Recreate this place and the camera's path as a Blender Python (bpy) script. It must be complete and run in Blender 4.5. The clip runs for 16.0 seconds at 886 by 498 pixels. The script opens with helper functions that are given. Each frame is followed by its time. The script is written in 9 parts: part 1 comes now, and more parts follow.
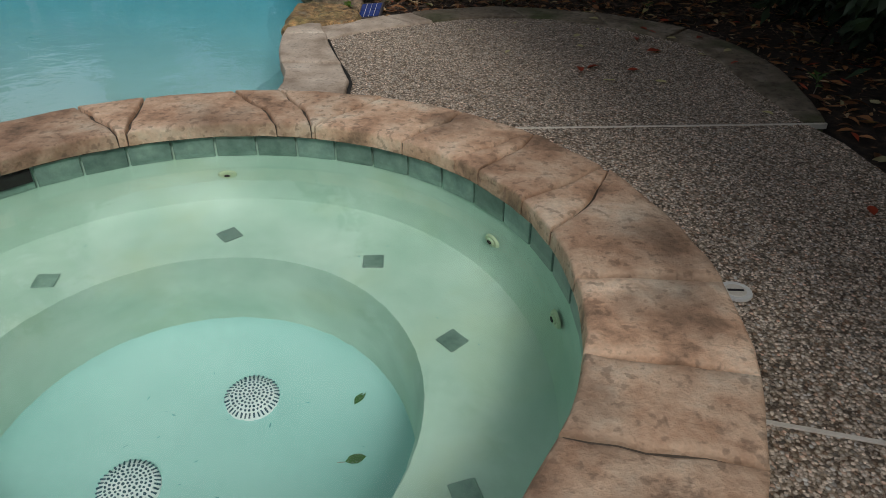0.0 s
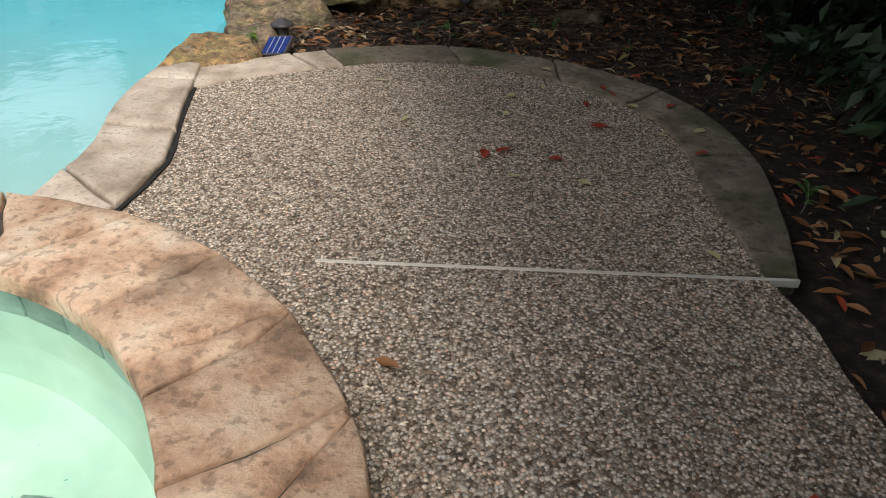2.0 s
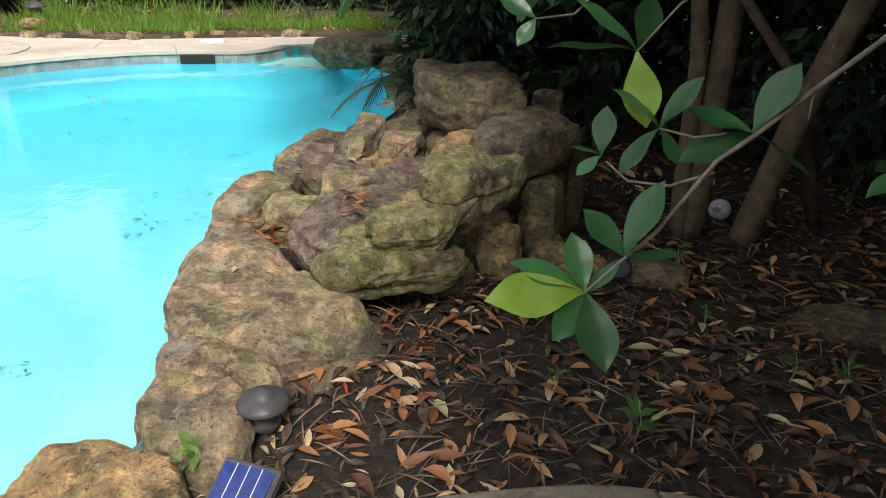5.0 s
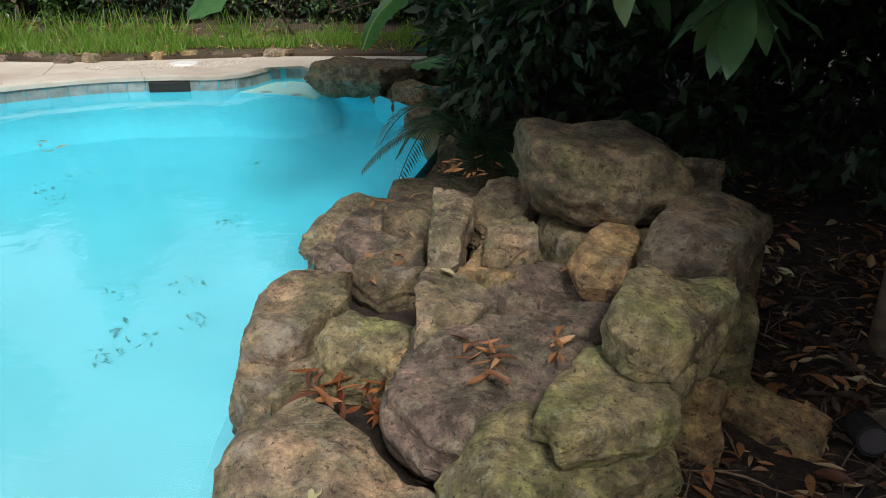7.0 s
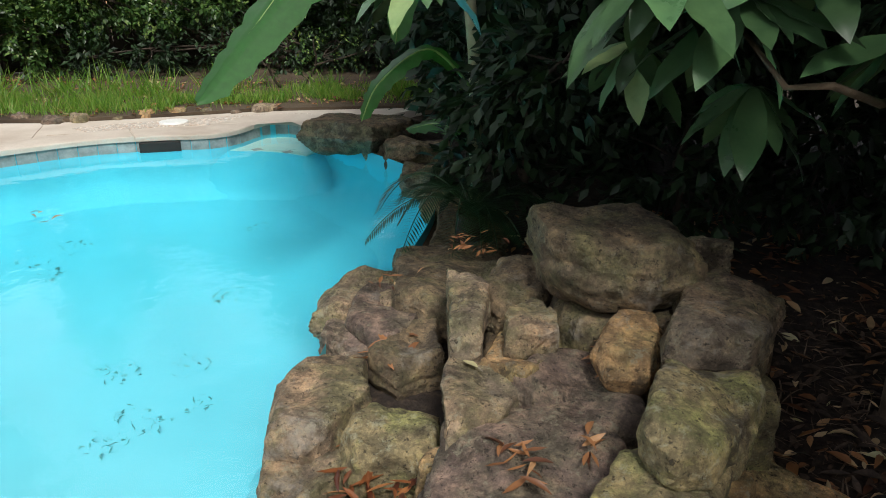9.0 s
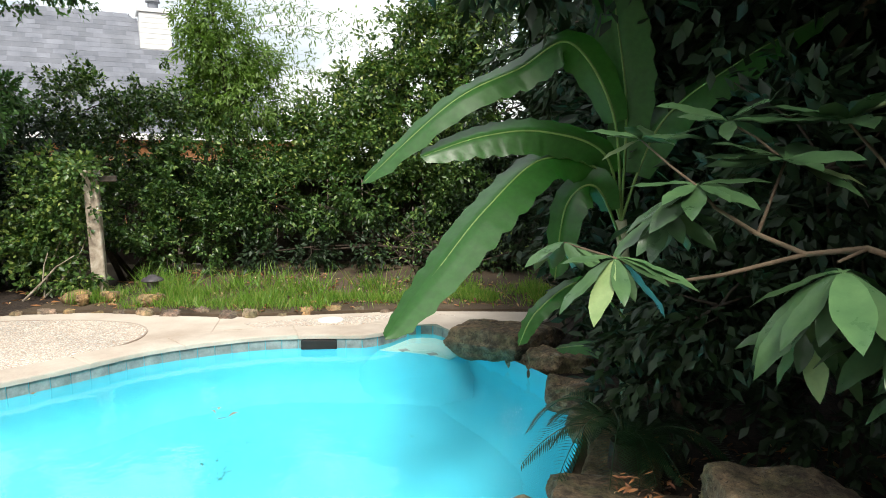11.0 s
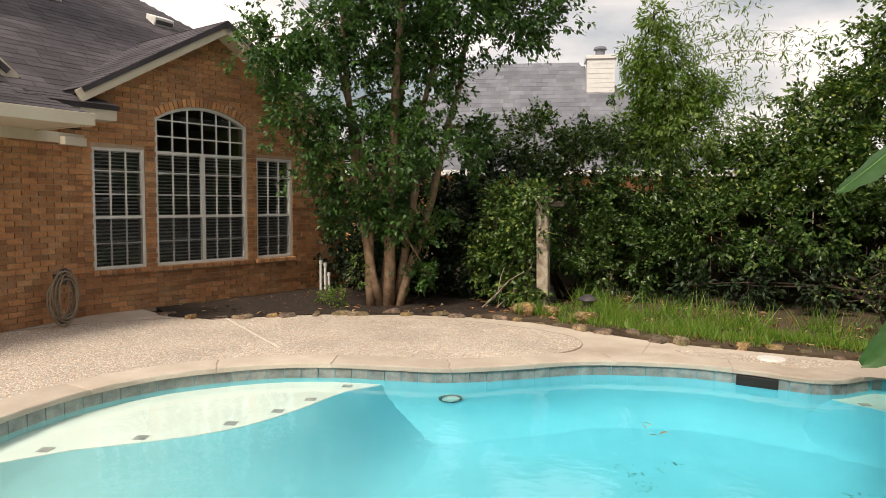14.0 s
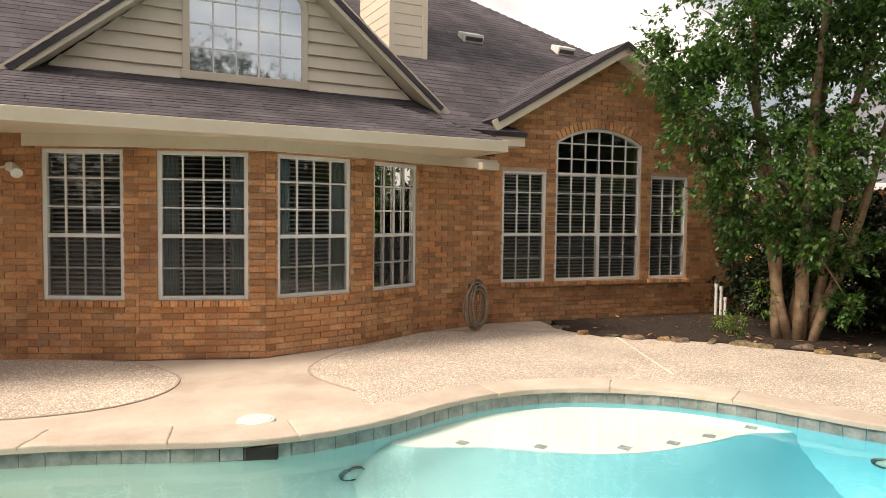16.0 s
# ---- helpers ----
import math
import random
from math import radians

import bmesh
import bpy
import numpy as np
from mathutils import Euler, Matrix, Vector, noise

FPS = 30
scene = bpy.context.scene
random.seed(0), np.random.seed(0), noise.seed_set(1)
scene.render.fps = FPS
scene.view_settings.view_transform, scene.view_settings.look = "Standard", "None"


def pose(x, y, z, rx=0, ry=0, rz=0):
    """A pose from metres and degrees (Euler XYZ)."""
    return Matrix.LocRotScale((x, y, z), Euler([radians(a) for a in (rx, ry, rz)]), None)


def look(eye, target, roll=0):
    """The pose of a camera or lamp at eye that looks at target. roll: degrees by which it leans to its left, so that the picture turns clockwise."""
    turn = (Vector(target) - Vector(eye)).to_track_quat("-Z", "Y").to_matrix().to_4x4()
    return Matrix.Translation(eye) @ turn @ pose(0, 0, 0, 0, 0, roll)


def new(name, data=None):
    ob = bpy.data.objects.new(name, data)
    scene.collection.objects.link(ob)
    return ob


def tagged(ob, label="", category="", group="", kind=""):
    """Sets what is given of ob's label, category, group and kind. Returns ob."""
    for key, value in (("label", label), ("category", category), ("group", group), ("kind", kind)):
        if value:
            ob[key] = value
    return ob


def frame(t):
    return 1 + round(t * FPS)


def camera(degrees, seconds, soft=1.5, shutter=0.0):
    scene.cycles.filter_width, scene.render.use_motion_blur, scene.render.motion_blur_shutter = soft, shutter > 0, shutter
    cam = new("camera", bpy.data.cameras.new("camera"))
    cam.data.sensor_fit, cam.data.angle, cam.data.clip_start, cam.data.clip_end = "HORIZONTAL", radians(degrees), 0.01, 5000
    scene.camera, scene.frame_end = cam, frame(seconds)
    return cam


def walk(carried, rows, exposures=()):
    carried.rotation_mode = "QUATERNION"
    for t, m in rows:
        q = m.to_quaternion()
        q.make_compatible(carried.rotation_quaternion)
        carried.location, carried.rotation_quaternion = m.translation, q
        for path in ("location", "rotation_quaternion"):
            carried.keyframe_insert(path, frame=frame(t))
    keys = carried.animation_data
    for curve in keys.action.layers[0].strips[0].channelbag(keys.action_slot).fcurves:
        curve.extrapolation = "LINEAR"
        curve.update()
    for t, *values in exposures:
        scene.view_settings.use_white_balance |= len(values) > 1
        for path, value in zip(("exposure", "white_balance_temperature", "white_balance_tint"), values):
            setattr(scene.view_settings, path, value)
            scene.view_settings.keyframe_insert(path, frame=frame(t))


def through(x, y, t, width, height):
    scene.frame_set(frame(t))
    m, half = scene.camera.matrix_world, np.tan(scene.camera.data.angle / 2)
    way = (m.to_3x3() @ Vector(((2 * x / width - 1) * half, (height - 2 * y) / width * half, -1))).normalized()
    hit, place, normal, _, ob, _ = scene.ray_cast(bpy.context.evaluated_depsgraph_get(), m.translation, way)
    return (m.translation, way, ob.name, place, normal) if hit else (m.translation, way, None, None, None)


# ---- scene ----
cam = camera(66.2, 16.0, soft=0.95)
PATH = [
    (0, (0.488, 0.911, 1.085), (0.416, 2.601, 0.018), 0.3),
    (0.5, (0.696, 1.148, 1.042), (0.658, 2.831, -0.038), 0.6),
    (1, (0.902, 1.357, 1.077), (0.865, 3.032, -0.015), 1.6),
    (1.5, (1.084, 1.623, 1.091), (0.913, 3.291, 0.0), 1.6),
    (2, (1.206, 2.009, 1.11), (0.982, 3.672, 0.022), 1.1),
    (2.5, (1.261, 2.439, 1.137), (1.025, 4.099, 0.046), 1.0),
    (3, (1.217, 2.877, 1.142), (0.975, 4.55, 0.073), 1.0),
    (3.5, (1.138, 3.329, 1.146), (0.88, 5.028, 0.122), 1.0),
    (4, (0.958, 3.746, 1.156), (0.672, 5.487, 0.214), 0.9),
    (4.5, (0.687, 4.116, 1.156), (0.371, 5.887, 0.283), 1.0),
    (5, (0.434, 4.499, 1.146), (0.112, 6.281, 0.297), 1.0),
    (5.2, (0.317, 4.632, 1.127), (0.005, 6.423, 0.294), 1.1),
    (7.5, (-0.281, 5.448, 1.176), (-0.448, 7.253, 0.331), 1.1),
    (8, (-0.296, 5.476, 1.203), (-0.416, 7.282, 0.352), 0.9),
    (8.2, (-0.299, 5.467, 1.213), (-0.412, 7.276, 0.367), 0.5),
    (10.3, (-0.5, 5.275, 1.615), (-0.771, 7.203, 1.157), -0.2),
    (10.5, (-0.504, 5.253, 1.64), (-0.801, 7.188, 1.234), -0.3),
    (11, (-0.554, 5.205, 1.628), (-1.061, 7.123, 1.376), -0.1),
    (11.5, (-0.599, 5.185, 1.606), (-1.362, 7.028, 1.463), -0.0),
    (12, (-0.605, 5.168, 1.53), (-1.601, 6.901, 1.466), 0.2),
    (12.5, (-0.61, 5.129, 1.422), (-1.779, 6.751, 1.376), 0.5),
    (13, (-0.607, 5.133, 1.387), (-1.885, 6.67, 1.321), 0.5),
    (13.5, (-0.644, 5.106, 1.427), (-2.055, 6.518, 1.306), 0.5),
    (14, (-0.651, 5.098, 1.463), (-2.168, 6.395, 1.325), 0.5),
    (14.5, (-0.681, 5.093, 1.474), (-2.312, 6.243, 1.34), 0.5),
    (15, (-0.738, 5.072, 1.513), (-2.511, 5.987, 1.378), 0.5),
    (15.5, (-0.756, 5.068, 1.523), (-2.654, 5.684, 1.4), 0.7),
    (16, (-0.803, 5.029, 1.491), (-2.776, 5.341, 1.391), 0.7),
]
walk(cam, [(t, look(*p)) for t, *p in PATH],
     exposures=[(0.0, -1.1, 6300, 10), (1.5, -0.3, 6500, 10), (3.0, 0.2, 6400, 10), (5.0, 0.45, 6500, 10), (8.0, -0.2, 6300, 10), (10.5, 0.5, 6300, 8), (11.3, 0.5, 6800, 10), (12.5, 0.2, 7200, 12),
                (14.0, 0.0, 7500, 15), (16.0, 0.3, 7800, 17)])

# ---- sky and sun ----
SUN_EL, SUN_AZ = radians(51), radians(289)      # azimuth from +x towards +y
world = bpy.data.worlds.new("sky")
scene.world = world
world.use_nodes = True
wn, wl = world.node_tree.nodes, world.node_tree.links
sky = wn.new("ShaderNodeTexSky")
sky.sky_type, sky.sun_disc = "NISHITA", False
sky.sun_elevation, sky.sun_rotation = SUN_EL, radians(90) - SUN_AZ
sky.dust_density, sky.air_density = 3.0, 1.2
tc = wn.new("ShaderNodeTexCoord")
cm = wn.new("ShaderNodeMapping")
cm.inputs["Scale"].default_value = (1.0, 1.0, 2.6)
cloud = wn.new("ShaderNodeTexNoise")
cloud.inputs["Scale"].default_value, cloud.inputs["Detail"].default_value = 2.3, 7
ramp = wn.new("ShaderNodeValToRGB")
ramp.color_ramp.elements[0].position, ramp.color_ramp.elements[1].position = 0.33, 0.6
mixw = wn.new("ShaderNodeMix")
mixw.data_type = "RGBA"
shade = wn.new("ShaderNodeTexNoise")
shade.inputs["Scale"].default_value, shade.inputs["Detail"].default_value = 4.0, 5
tone = wn.new("ShaderNodeValToRGB")
tone.color_ramp.elements[0].color, tone.color_ramp.elements[1].color = (8.2, 8.5, 9.0, 1), (12.0, 12.0, 12.2, 1)
tone.color_ramp.elements[0].position, tone.color_ramp.elements[1].position = 0.35, 0.6
wl.new(tc.outputs["Generated"], cm.inputs["Vector"])
wl.new(cm.outputs["Vector"], cloud.inputs["Vector"])
wl.new(cm.outputs["Vector"], shade.inputs["Vector"])
wl.new(cloud.outputs["Fac"], ramp.inputs["Fac"])
wl.new(shade.outputs["Fac"], tone.inputs["Fac"])
wl.new(ramp.outputs["Color"], mixw.inputs["Factor"])
wl.new(sky.outputs["Color"], mixw.inputs["A"])
wl.new(tone.outputs["Color"], mixw.inputs["B"])
wl.new(mixw.outputs["Result"], wn["Background"].inputs["Color"])
wn["Background"].inputs["Strength"].default_value = 0.105

sun = new("sun", bpy.data.lights.new("sun", "SUN"))
sun.data.energy, sun.data.angle, sun.data.color = 3.3, radians(14), (1.0, 0.95, 0.87)
sun.matrix_world = look((20 * math.cos(SUN_AZ), 20 * math.sin(SUN_AZ), 20 * math.tan(SUN_EL)), (0, 0, 0))


# ---- materials ----
def node_mat(name):
    m = bpy.data.materials.new(name)
    m.use_nodes = True
    return m, m.node_tree.nodes, m.node_tree.links, m.node_tree.nodes["Principled BSDF"]


def ramp_node(n, stops):
    r = n.new("ShaderNodeValToRGB")
    while len(r.color_ramp.elements) < len(stops):
        r.color_ramp.elements.new(0.5)
    for e, (p, c) in zip(r.color_ramp.elements, stops):
        e.position, e.color = p, (*c, 1)
    return r


def noise_node(n, l, vec, scale, detail=5, rough=0.55):
    t = n.new("ShaderNodeTexNoise")
    t.inputs["Scale"].default_value, t.inputs["Detail"].default_value = scale, detail
    t.inputs["Roughness"].default_value = rough
    l.new(vec, t.inputs["Vector"])
    return t.outputs["Fac"]


def scaled(n, l, value, a, b):
    """value from 0..1 to a..b"""
    r = n.new("ShaderNodeMapRange")
    r.inputs["To Min"].default_value, r.inputs["To Max"].default_value = a, b
    l.new(value, r.inputs["Value"])
    return r.outputs["Result"]


def mixed(n, l, mode, fac, a, b):
    x = n.new("ShaderNodeMix")
    x.data_type, x.blend_type = "RGBA", mode
    for socket, v in (("Factor", fac), ("A", a), ("B", b)):
        if isinstance(v, bpy.types.NodeSocket):
            l.new(v, x.inputs[socket])
        elif socket == "Factor":
            x.inputs[socket].default_value = v
        else:
            x.inputs[socket].default_value = (*v, 1)
    return x.outputs["Result"]


def surface(name, stops, scale=3.0, fine=60.0, fine_amount=0.25, rough=0.8, bump=0.4, depth=0.006, metal=0.0, rnd=0.0, island=0.0,
            moss=None, stain=None, spec=0.4, spots=None):
    """A weathered surface: broad colour changes by noise, fine grain, optional moss and stains, relief."""
    m, n, l, b = node_mat(name)
    geo = n.new("ShaderNodeNewGeometry")
    pos = geo.outputs["Position"]
    broad = noise_node(n, l, pos, scale, 9, 0.6)
    col = ramp_node(n, stops)
    l.new(broad, col.inputs["Fac"])
    out = col.outputs["Color"]
    grain = noise_node(n, l, pos, fine, 4, 0.7)
    g = scaled(n, l, grain, 1 - fine_amount, 1 + fine_amount)
    out = mixed(n, l, "MULTIPLY", 1.0, out, g)
    if moss:
        mf = ramp_node(n, [(0.5, (0, 0, 0)), (0.68, (1, 1, 1))])
        l.new(noise_node(n, l, pos, moss[1], 6), mf.inputs["Fac"])
        out = mixed(n, l, "MIX", mf.outputs["Color"], out, moss[0])
    if stain:
        sf = ramp_node(n, [(0.52, (0, 0, 0)), (0.72, (stain[2],) * 3)])
        l.new(noise_node(n, l, pos, stain[1], 5), sf.inputs["Fac"])
        out = mixed(n, l, "MIX", sf.outputs["Color"], out, stain[0])
    if spots:
        sp_ = ramp_node(n, [(0.56, (0, 0, 0)), (0.64, (spots[2],) * 3)])
        l.new(noise_node(n, l, pos, spots[1], 3, 0.5), sp_.inputs["Fac"])
        out = mixed(n, l, "MIX", sp_.outputs["Color"], out, spots[0])
    if rnd:
        oi = n.new("ShaderNodeObjectInfo")
        out = mixed(n, l, "MULTIPLY", 1.0, out, scaled(n, l, oi.outputs["Random"], 1 - rnd, 1 + rnd))
    if island:
        out = mixed(n, l, "MULTIPLY", 1.0, out, scaled(n, l, geo.outputs["Random Per Island"], 1 - island, 1 + island))
    l.new(out, b.inputs["Base Color"])
    b.inputs["Metallic"].default_value = metal
    b.inputs["Specular IOR Level"].default_value = spec
    l.new(scaled(n, l, broad, rough - 0.1, min(1, rough + 0.1)), b.inputs["Roughness"])
    if bump:
        bp = n.new("ShaderNodeBump")
        bp.inputs["Strength"].default_value, bp.inputs["Distance"].default_value = bump, depth
        h = n.new("ShaderNodeMath")
        h.operation = "MULTIPLY_ADD"
        h.inputs[1].default_value = 0.3
        l.new(grain, h.inputs[0])
        l.new(broad, h.inputs[2])
        l.new(h.outputs[0], bp.inputs["Height"])
        l.new(bp.outputs["Normal"], b.inputs["Normal"])
    return m


def aggregate(name, dark, mid, light, size, joint_tone):
    """Exposed pebbles in cement: cells of random colour with rounded relief."""
    m, n, l, b = node_mat(name)
    geo = n.new("ShaderNodeNewGeometry")
    v = n.new("ShaderNodeTexVoronoi")
    v.inputs["Scale"].default_value = 1 / size
    l.new(geo.outputs["Position"], v.inputs["Vector"])
    sep = n.new("ShaderNodeSeparateColor")
    l.new(v.outputs["Color"], sep.inputs["Color"])
    col = ramp_node(n, [(0.0, dark), (0.35, mid), (0.7, light), (0.95, tuple(min(1, c * 1.35) for c in light))])
    l.new(sep.outputs["Red"], col.inputs["Fac"])
    gap = ramp_node(n, [(0.4, (1, 1, 1)), (0.6, (joint_tone, joint_tone * 0.9, joint_tone * 0.8))])
    l.new(v.outputs["Distance"], gap.inputs["Fac"])
    hue = ramp_node(n, [(0.0, (1.0, 0.78, 0.68)), (0.3, (1.0, 1.0, 1.0)), (0.7, (1.0, 1.0, 1.0)), (1.0, (0.86, 0.97, 1.12))])
    l.new(sep.outputs["Green"], hue.inputs["Fac"])
    tinted = mixed(n, l, "MULTIPLY", 1.0, col.outputs["Color"], hue.outputs["Color"])
    out = mixed(n, l, "MULTIPLY", 1.0, tinted, gap.outputs["Color"])
    stains = scaled(n, l, noise_node(n, l, geo.outputs["Position"], 1.3, 6), 0.6, 1.35)
    out = mixed(n, l, "MULTIPLY", 1.0, out, stains)
    l.new(out, b.inputs["Base Color"])
    b.inputs["Roughness"].default_value = 0.75
    bp = n.new("ShaderNodeBump")
    bp.invert = True
    bp.inputs["Strength"].default_value, bp.inputs["Distance"].default_value = 0.9, size * 0.5
    l.new(v.outputs["Distance"], bp.inputs["Height"])
    l.new(bp.outputs["Normal"], b.inputs["Normal"])
    return m


def rock_mat(name, tan, ochre, olive, lichen=(0.34, 0.32, 0.22)):
    """Weathered sandstone: patches of two tones and olive algae, pale lichen crust, dark pits, rough broken relief."""
    m, n, l, b = node_mat(name)
    tc = n.new("ShaderNodeTexCoord")
    oi = n.new("ShaderNodeObjectInfo")
    mp = n.new("ShaderNodeVectorMath")
    mp.operation = "ADD"
    l.new(tc.outputs["Object"], mp.inputs[0])
    sh = n.new("ShaderNodeMath")
    sh.operation = "MULTIPLY"
    sh.inputs[1].default_value = 40
    l.new(oi.outputs["Random"], sh.inputs[0])
    l.new(sh.outputs[0], mp.inputs[1])
    pos = mp.outputs[0]

    def band(scale, detail, rough, lo, hi, top=1.0):
        r = ramp_node(n, [(lo, (0, 0, 0)), (hi, (top,) * 3)])
        l.new(noise_node(n, l, pos, scale, detail, rough), r.inputs["Fac"])
        return r.outputs["Color"]
    out = mixed(n, l, "MIX", band(4.5, 8, 0.65, 0.4, 0.62), tan, ochre)
    out = mixed(n, l, "MIX", band(5.5, 9, 0.7, 0.45, 0.6, 0.85), out, olive)
    mottle = ramp_node(n, [(0.32, (0.22, 0.2, 0.19)), (0.5, (1.0, 1.0, 1.0)), (0.66, (2.5, 2.4, 2.2))])
    l.new(noise_node(n, l, pos, 13, 12, 0.8), mottle.inputs["Fac"])
    out = mixed(n, l, "MULTIPLY", 1.0, out, mottle.outputs["Color"])
    out = mixed(n, l, "MIX", band(18, 9, 0.8, 0.54, 0.62, 0.65), out, lichen)
    out = mixed(n, l, "MIX", band(6, 11, 0.78, 0.53, 0.6, 0.75), out, (0.055, 0.04, 0.028))
    out = mixed(n, l, "MIX", band(55, 5, 0.7, 0.59, 0.63, 0.75), out, (0.02, 0.015, 0.01))
    out = mixed(n, l, "MIX", band(3.5, 6, 0.7, 0.6, 0.68, 0.5), out, (0.42, 0.38, 0.32))
    out = mixed(n, l, "MULTIPLY", 1.0, out, scaled(n, l, oi.outputs["Random"], 0.8, 1.2))
    l.new(out, b.inputs["Base Color"])
    b.inputs["Roughness"].default_value = 0.85
    prev = None
    for scale, detail, strength, dist in ((9, 12, 1.0, 0.045), (45, 8, 1.0, 0.011)):
        bp = n.new("ShaderNodeBump")
        bp.inputs["Strength"].default_value, bp.inputs["Distance"].default_value = strength, dist
        l.new(noise_node(n, l, pos, scale, detail, 0.65), bp.inputs["Height"])
        if prev:
            l.new(prev, bp.inputs["Normal"])
        prev = bp.outputs["Normal"]
    l.new(prev, b.inputs["Normal"])
    return m


def leaf_mat(name, c1, c2, rough=0.4, through=0.25, tip=None):
    """Leaf: colour differs from leaf to leaf, some light shines through."""
    m, n, l, b = node_mat(name)
    geo = n.new("ShaderNodeNewGeometry")
    stops = [(0.0, c1), (0.75, c2)] + ([(0.97, tip)] if tip else [])
    col = ramp_node(n, stops)
    l.new(geo.outputs["Random Per Island"], col.inputs["Fac"])
    out = mixed(n, l, "MULTIPLY", 1.0, col.outputs["Color"], scaled(n, l, noise_node(n, l, geo.outputs["Position"], 30, 3), 0.7, 1.3))
    l.new(out, b.inputs["Base Color"])
    b.inputs["Roughness"].default_value = rough
    t = n.new("ShaderNodeBsdfTranslucent")
    l.new(mixed(n, l, "MULTIPLY", 1.0, out, (1.3, 1.5, 0.5)), t.inputs["Color"])
    mix = n.new("ShaderNodeMixShader")
    mix.inputs["Fac"].default_value = through
    l.new(b.outputs["BSDF"], mix.inputs[1])
    l.new(t.outputs["BSDF"], mix.inputs[2])
    l.new(mix.outputs["Shader"], n["Material Output"].inputs["Surface"])
    return m


def water_mat(name, tint, wave, strength):
    m, n, l, b = node_mat(name)
    b.inputs["Base Color"].default_value = (*tint, 1)
    b.inputs["Transmission Weight"].default_value, b.inputs["IOR"].default_value = 1.0, 1.33
    b.inputs["Roughness"].default_value = 0.0
    geo = n.new("ShaderNodeNewGeometry")
    bp = n.new("ShaderNodeBump")
    bp.inputs["Strength"].default_value, bp.inputs["Distance"].default_value = strength, 0.02
    l.new(noise_node(n, l, geo.outputs["Position"], wave, 3), bp.inputs["Height"])
    l.new(bp.outputs["Normal"], b.inputs["Normal"])
    return m


def plaster_mat(name, c1, c2, scale=1.2):
    return surface(name, [(0.35, c1), (0.65, c2)], scale=scale, fine=25, fine_amount=0.06, rough=0.7, bump=0.1)


def glass_mat(name):
    m, n, l, b = node_mat(name)
    b.inputs["Base Color"].default_value = (0.9, 0.94, 0.95, 1)
    b.inputs["Transmission Weight"].default_value, b.inputs["Roughness"].default_value, b.inputs["IOR"].default_value = 1.0, 0.0, 1.45
    return m


M_SCREEN, sn, sl, sb = node_mat("insect screen")      # a mesh too fine to see: half open, half dark wire
sb.inputs["Base Color"].default_value, sb.inputs["Roughness"].default_value, sb.inputs["Alpha"].default_value = (0.06, 0.065, 0.065, 1), 0.6, 0.2
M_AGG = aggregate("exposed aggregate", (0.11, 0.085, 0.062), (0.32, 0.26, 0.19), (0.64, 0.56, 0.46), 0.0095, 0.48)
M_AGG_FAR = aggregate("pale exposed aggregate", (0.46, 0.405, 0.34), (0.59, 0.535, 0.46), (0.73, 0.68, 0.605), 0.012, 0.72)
M_PEBBLE = surface("river pebble", [(0.38, (0.19, 0.145, 0.11)), (0.5, (0.4, 0.325, 0.255)), (0.62, (0.62, 0.55, 0.46))], scale=70, fine=300, fine_amount=0.2, rough=0.6, bump=0, island=0.75)
M_FLAG = surface("pink flagstone", [(0.3, (0.2, 0.13, 0.085)), (0.42, (0.5, 0.31, 0.2)), (0.55, (0.66, 0.47, 0.33)), (0.7, (0.74, 0.62, 0.48))], scale=6, fine=70,
                 fine_amount=0.35, rough=0.75, bump=0.9, depth=0.02, rnd=0.2, stain=((0.085, 0.06, 0.042), 2.2, 0.8), spots=((0.12, 0.08, 0.055), 40, 0.45))
M_FLAG_PALE = surface("pale tan flagstone", [(0.3, (0.3, 0.23, 0.17)), (0.45, (0.52, 0.42, 0.33)), (0.6, (0.66, 0.56, 0.46)), (0.75, (0.74, 0.66, 0.56))], scale=5, fine=70,
                      fine_amount=0.3, rough=0.75, bump=0.9, depth=0.02, rnd=0.12, stain=((0.2, 0.155, 0.115), 3.4, 0.6), spots=((0.2, 0.15, 0.11), 40, 0.4))
M_BORDER = surface("mossy border stone", [(0.3, (0.13, 0.1, 0.07)), (0.5, (0.25, 0.205, 0.15)), (0.72, (0.4, 0.34, 0.26))], scale=7, fine=90, fine_amount=0.4, rough=0.85,
                   bump=0.9, depth=0.014, rnd=0.15, moss=((0.09, 0.1, 0.045), 2.6), spots=((0.07, 0.055, 0.04), 30, 0.5), stain=((0.1, 0.08, 0.055), 4.5, 0.7))
M_PATIO = surface("tan stamped concrete", [(0.3, (0.47, 0.395, 0.325)), (0.6, (0.58, 0.51, 0.43)), (0.8, (0.65, 0.585, 0.505))], scale=2.0, fine=50, fine_amount=0.15,
                  rough=0.75, bump=0.3, rnd=0.06, stain=((0.3, 0.22, 0.16), 1.2, 0.5))
M_GROUT = surface("dark joint", [(0.3, (0.05, 0.04, 0.03)), (0.7, (0.11, 0.09, 0.07))], scale=9, rough=0.95)
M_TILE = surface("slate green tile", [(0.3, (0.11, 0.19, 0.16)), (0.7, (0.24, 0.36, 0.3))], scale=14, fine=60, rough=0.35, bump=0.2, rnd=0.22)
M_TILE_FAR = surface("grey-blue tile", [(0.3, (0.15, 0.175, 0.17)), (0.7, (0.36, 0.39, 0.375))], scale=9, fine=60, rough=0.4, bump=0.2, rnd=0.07)
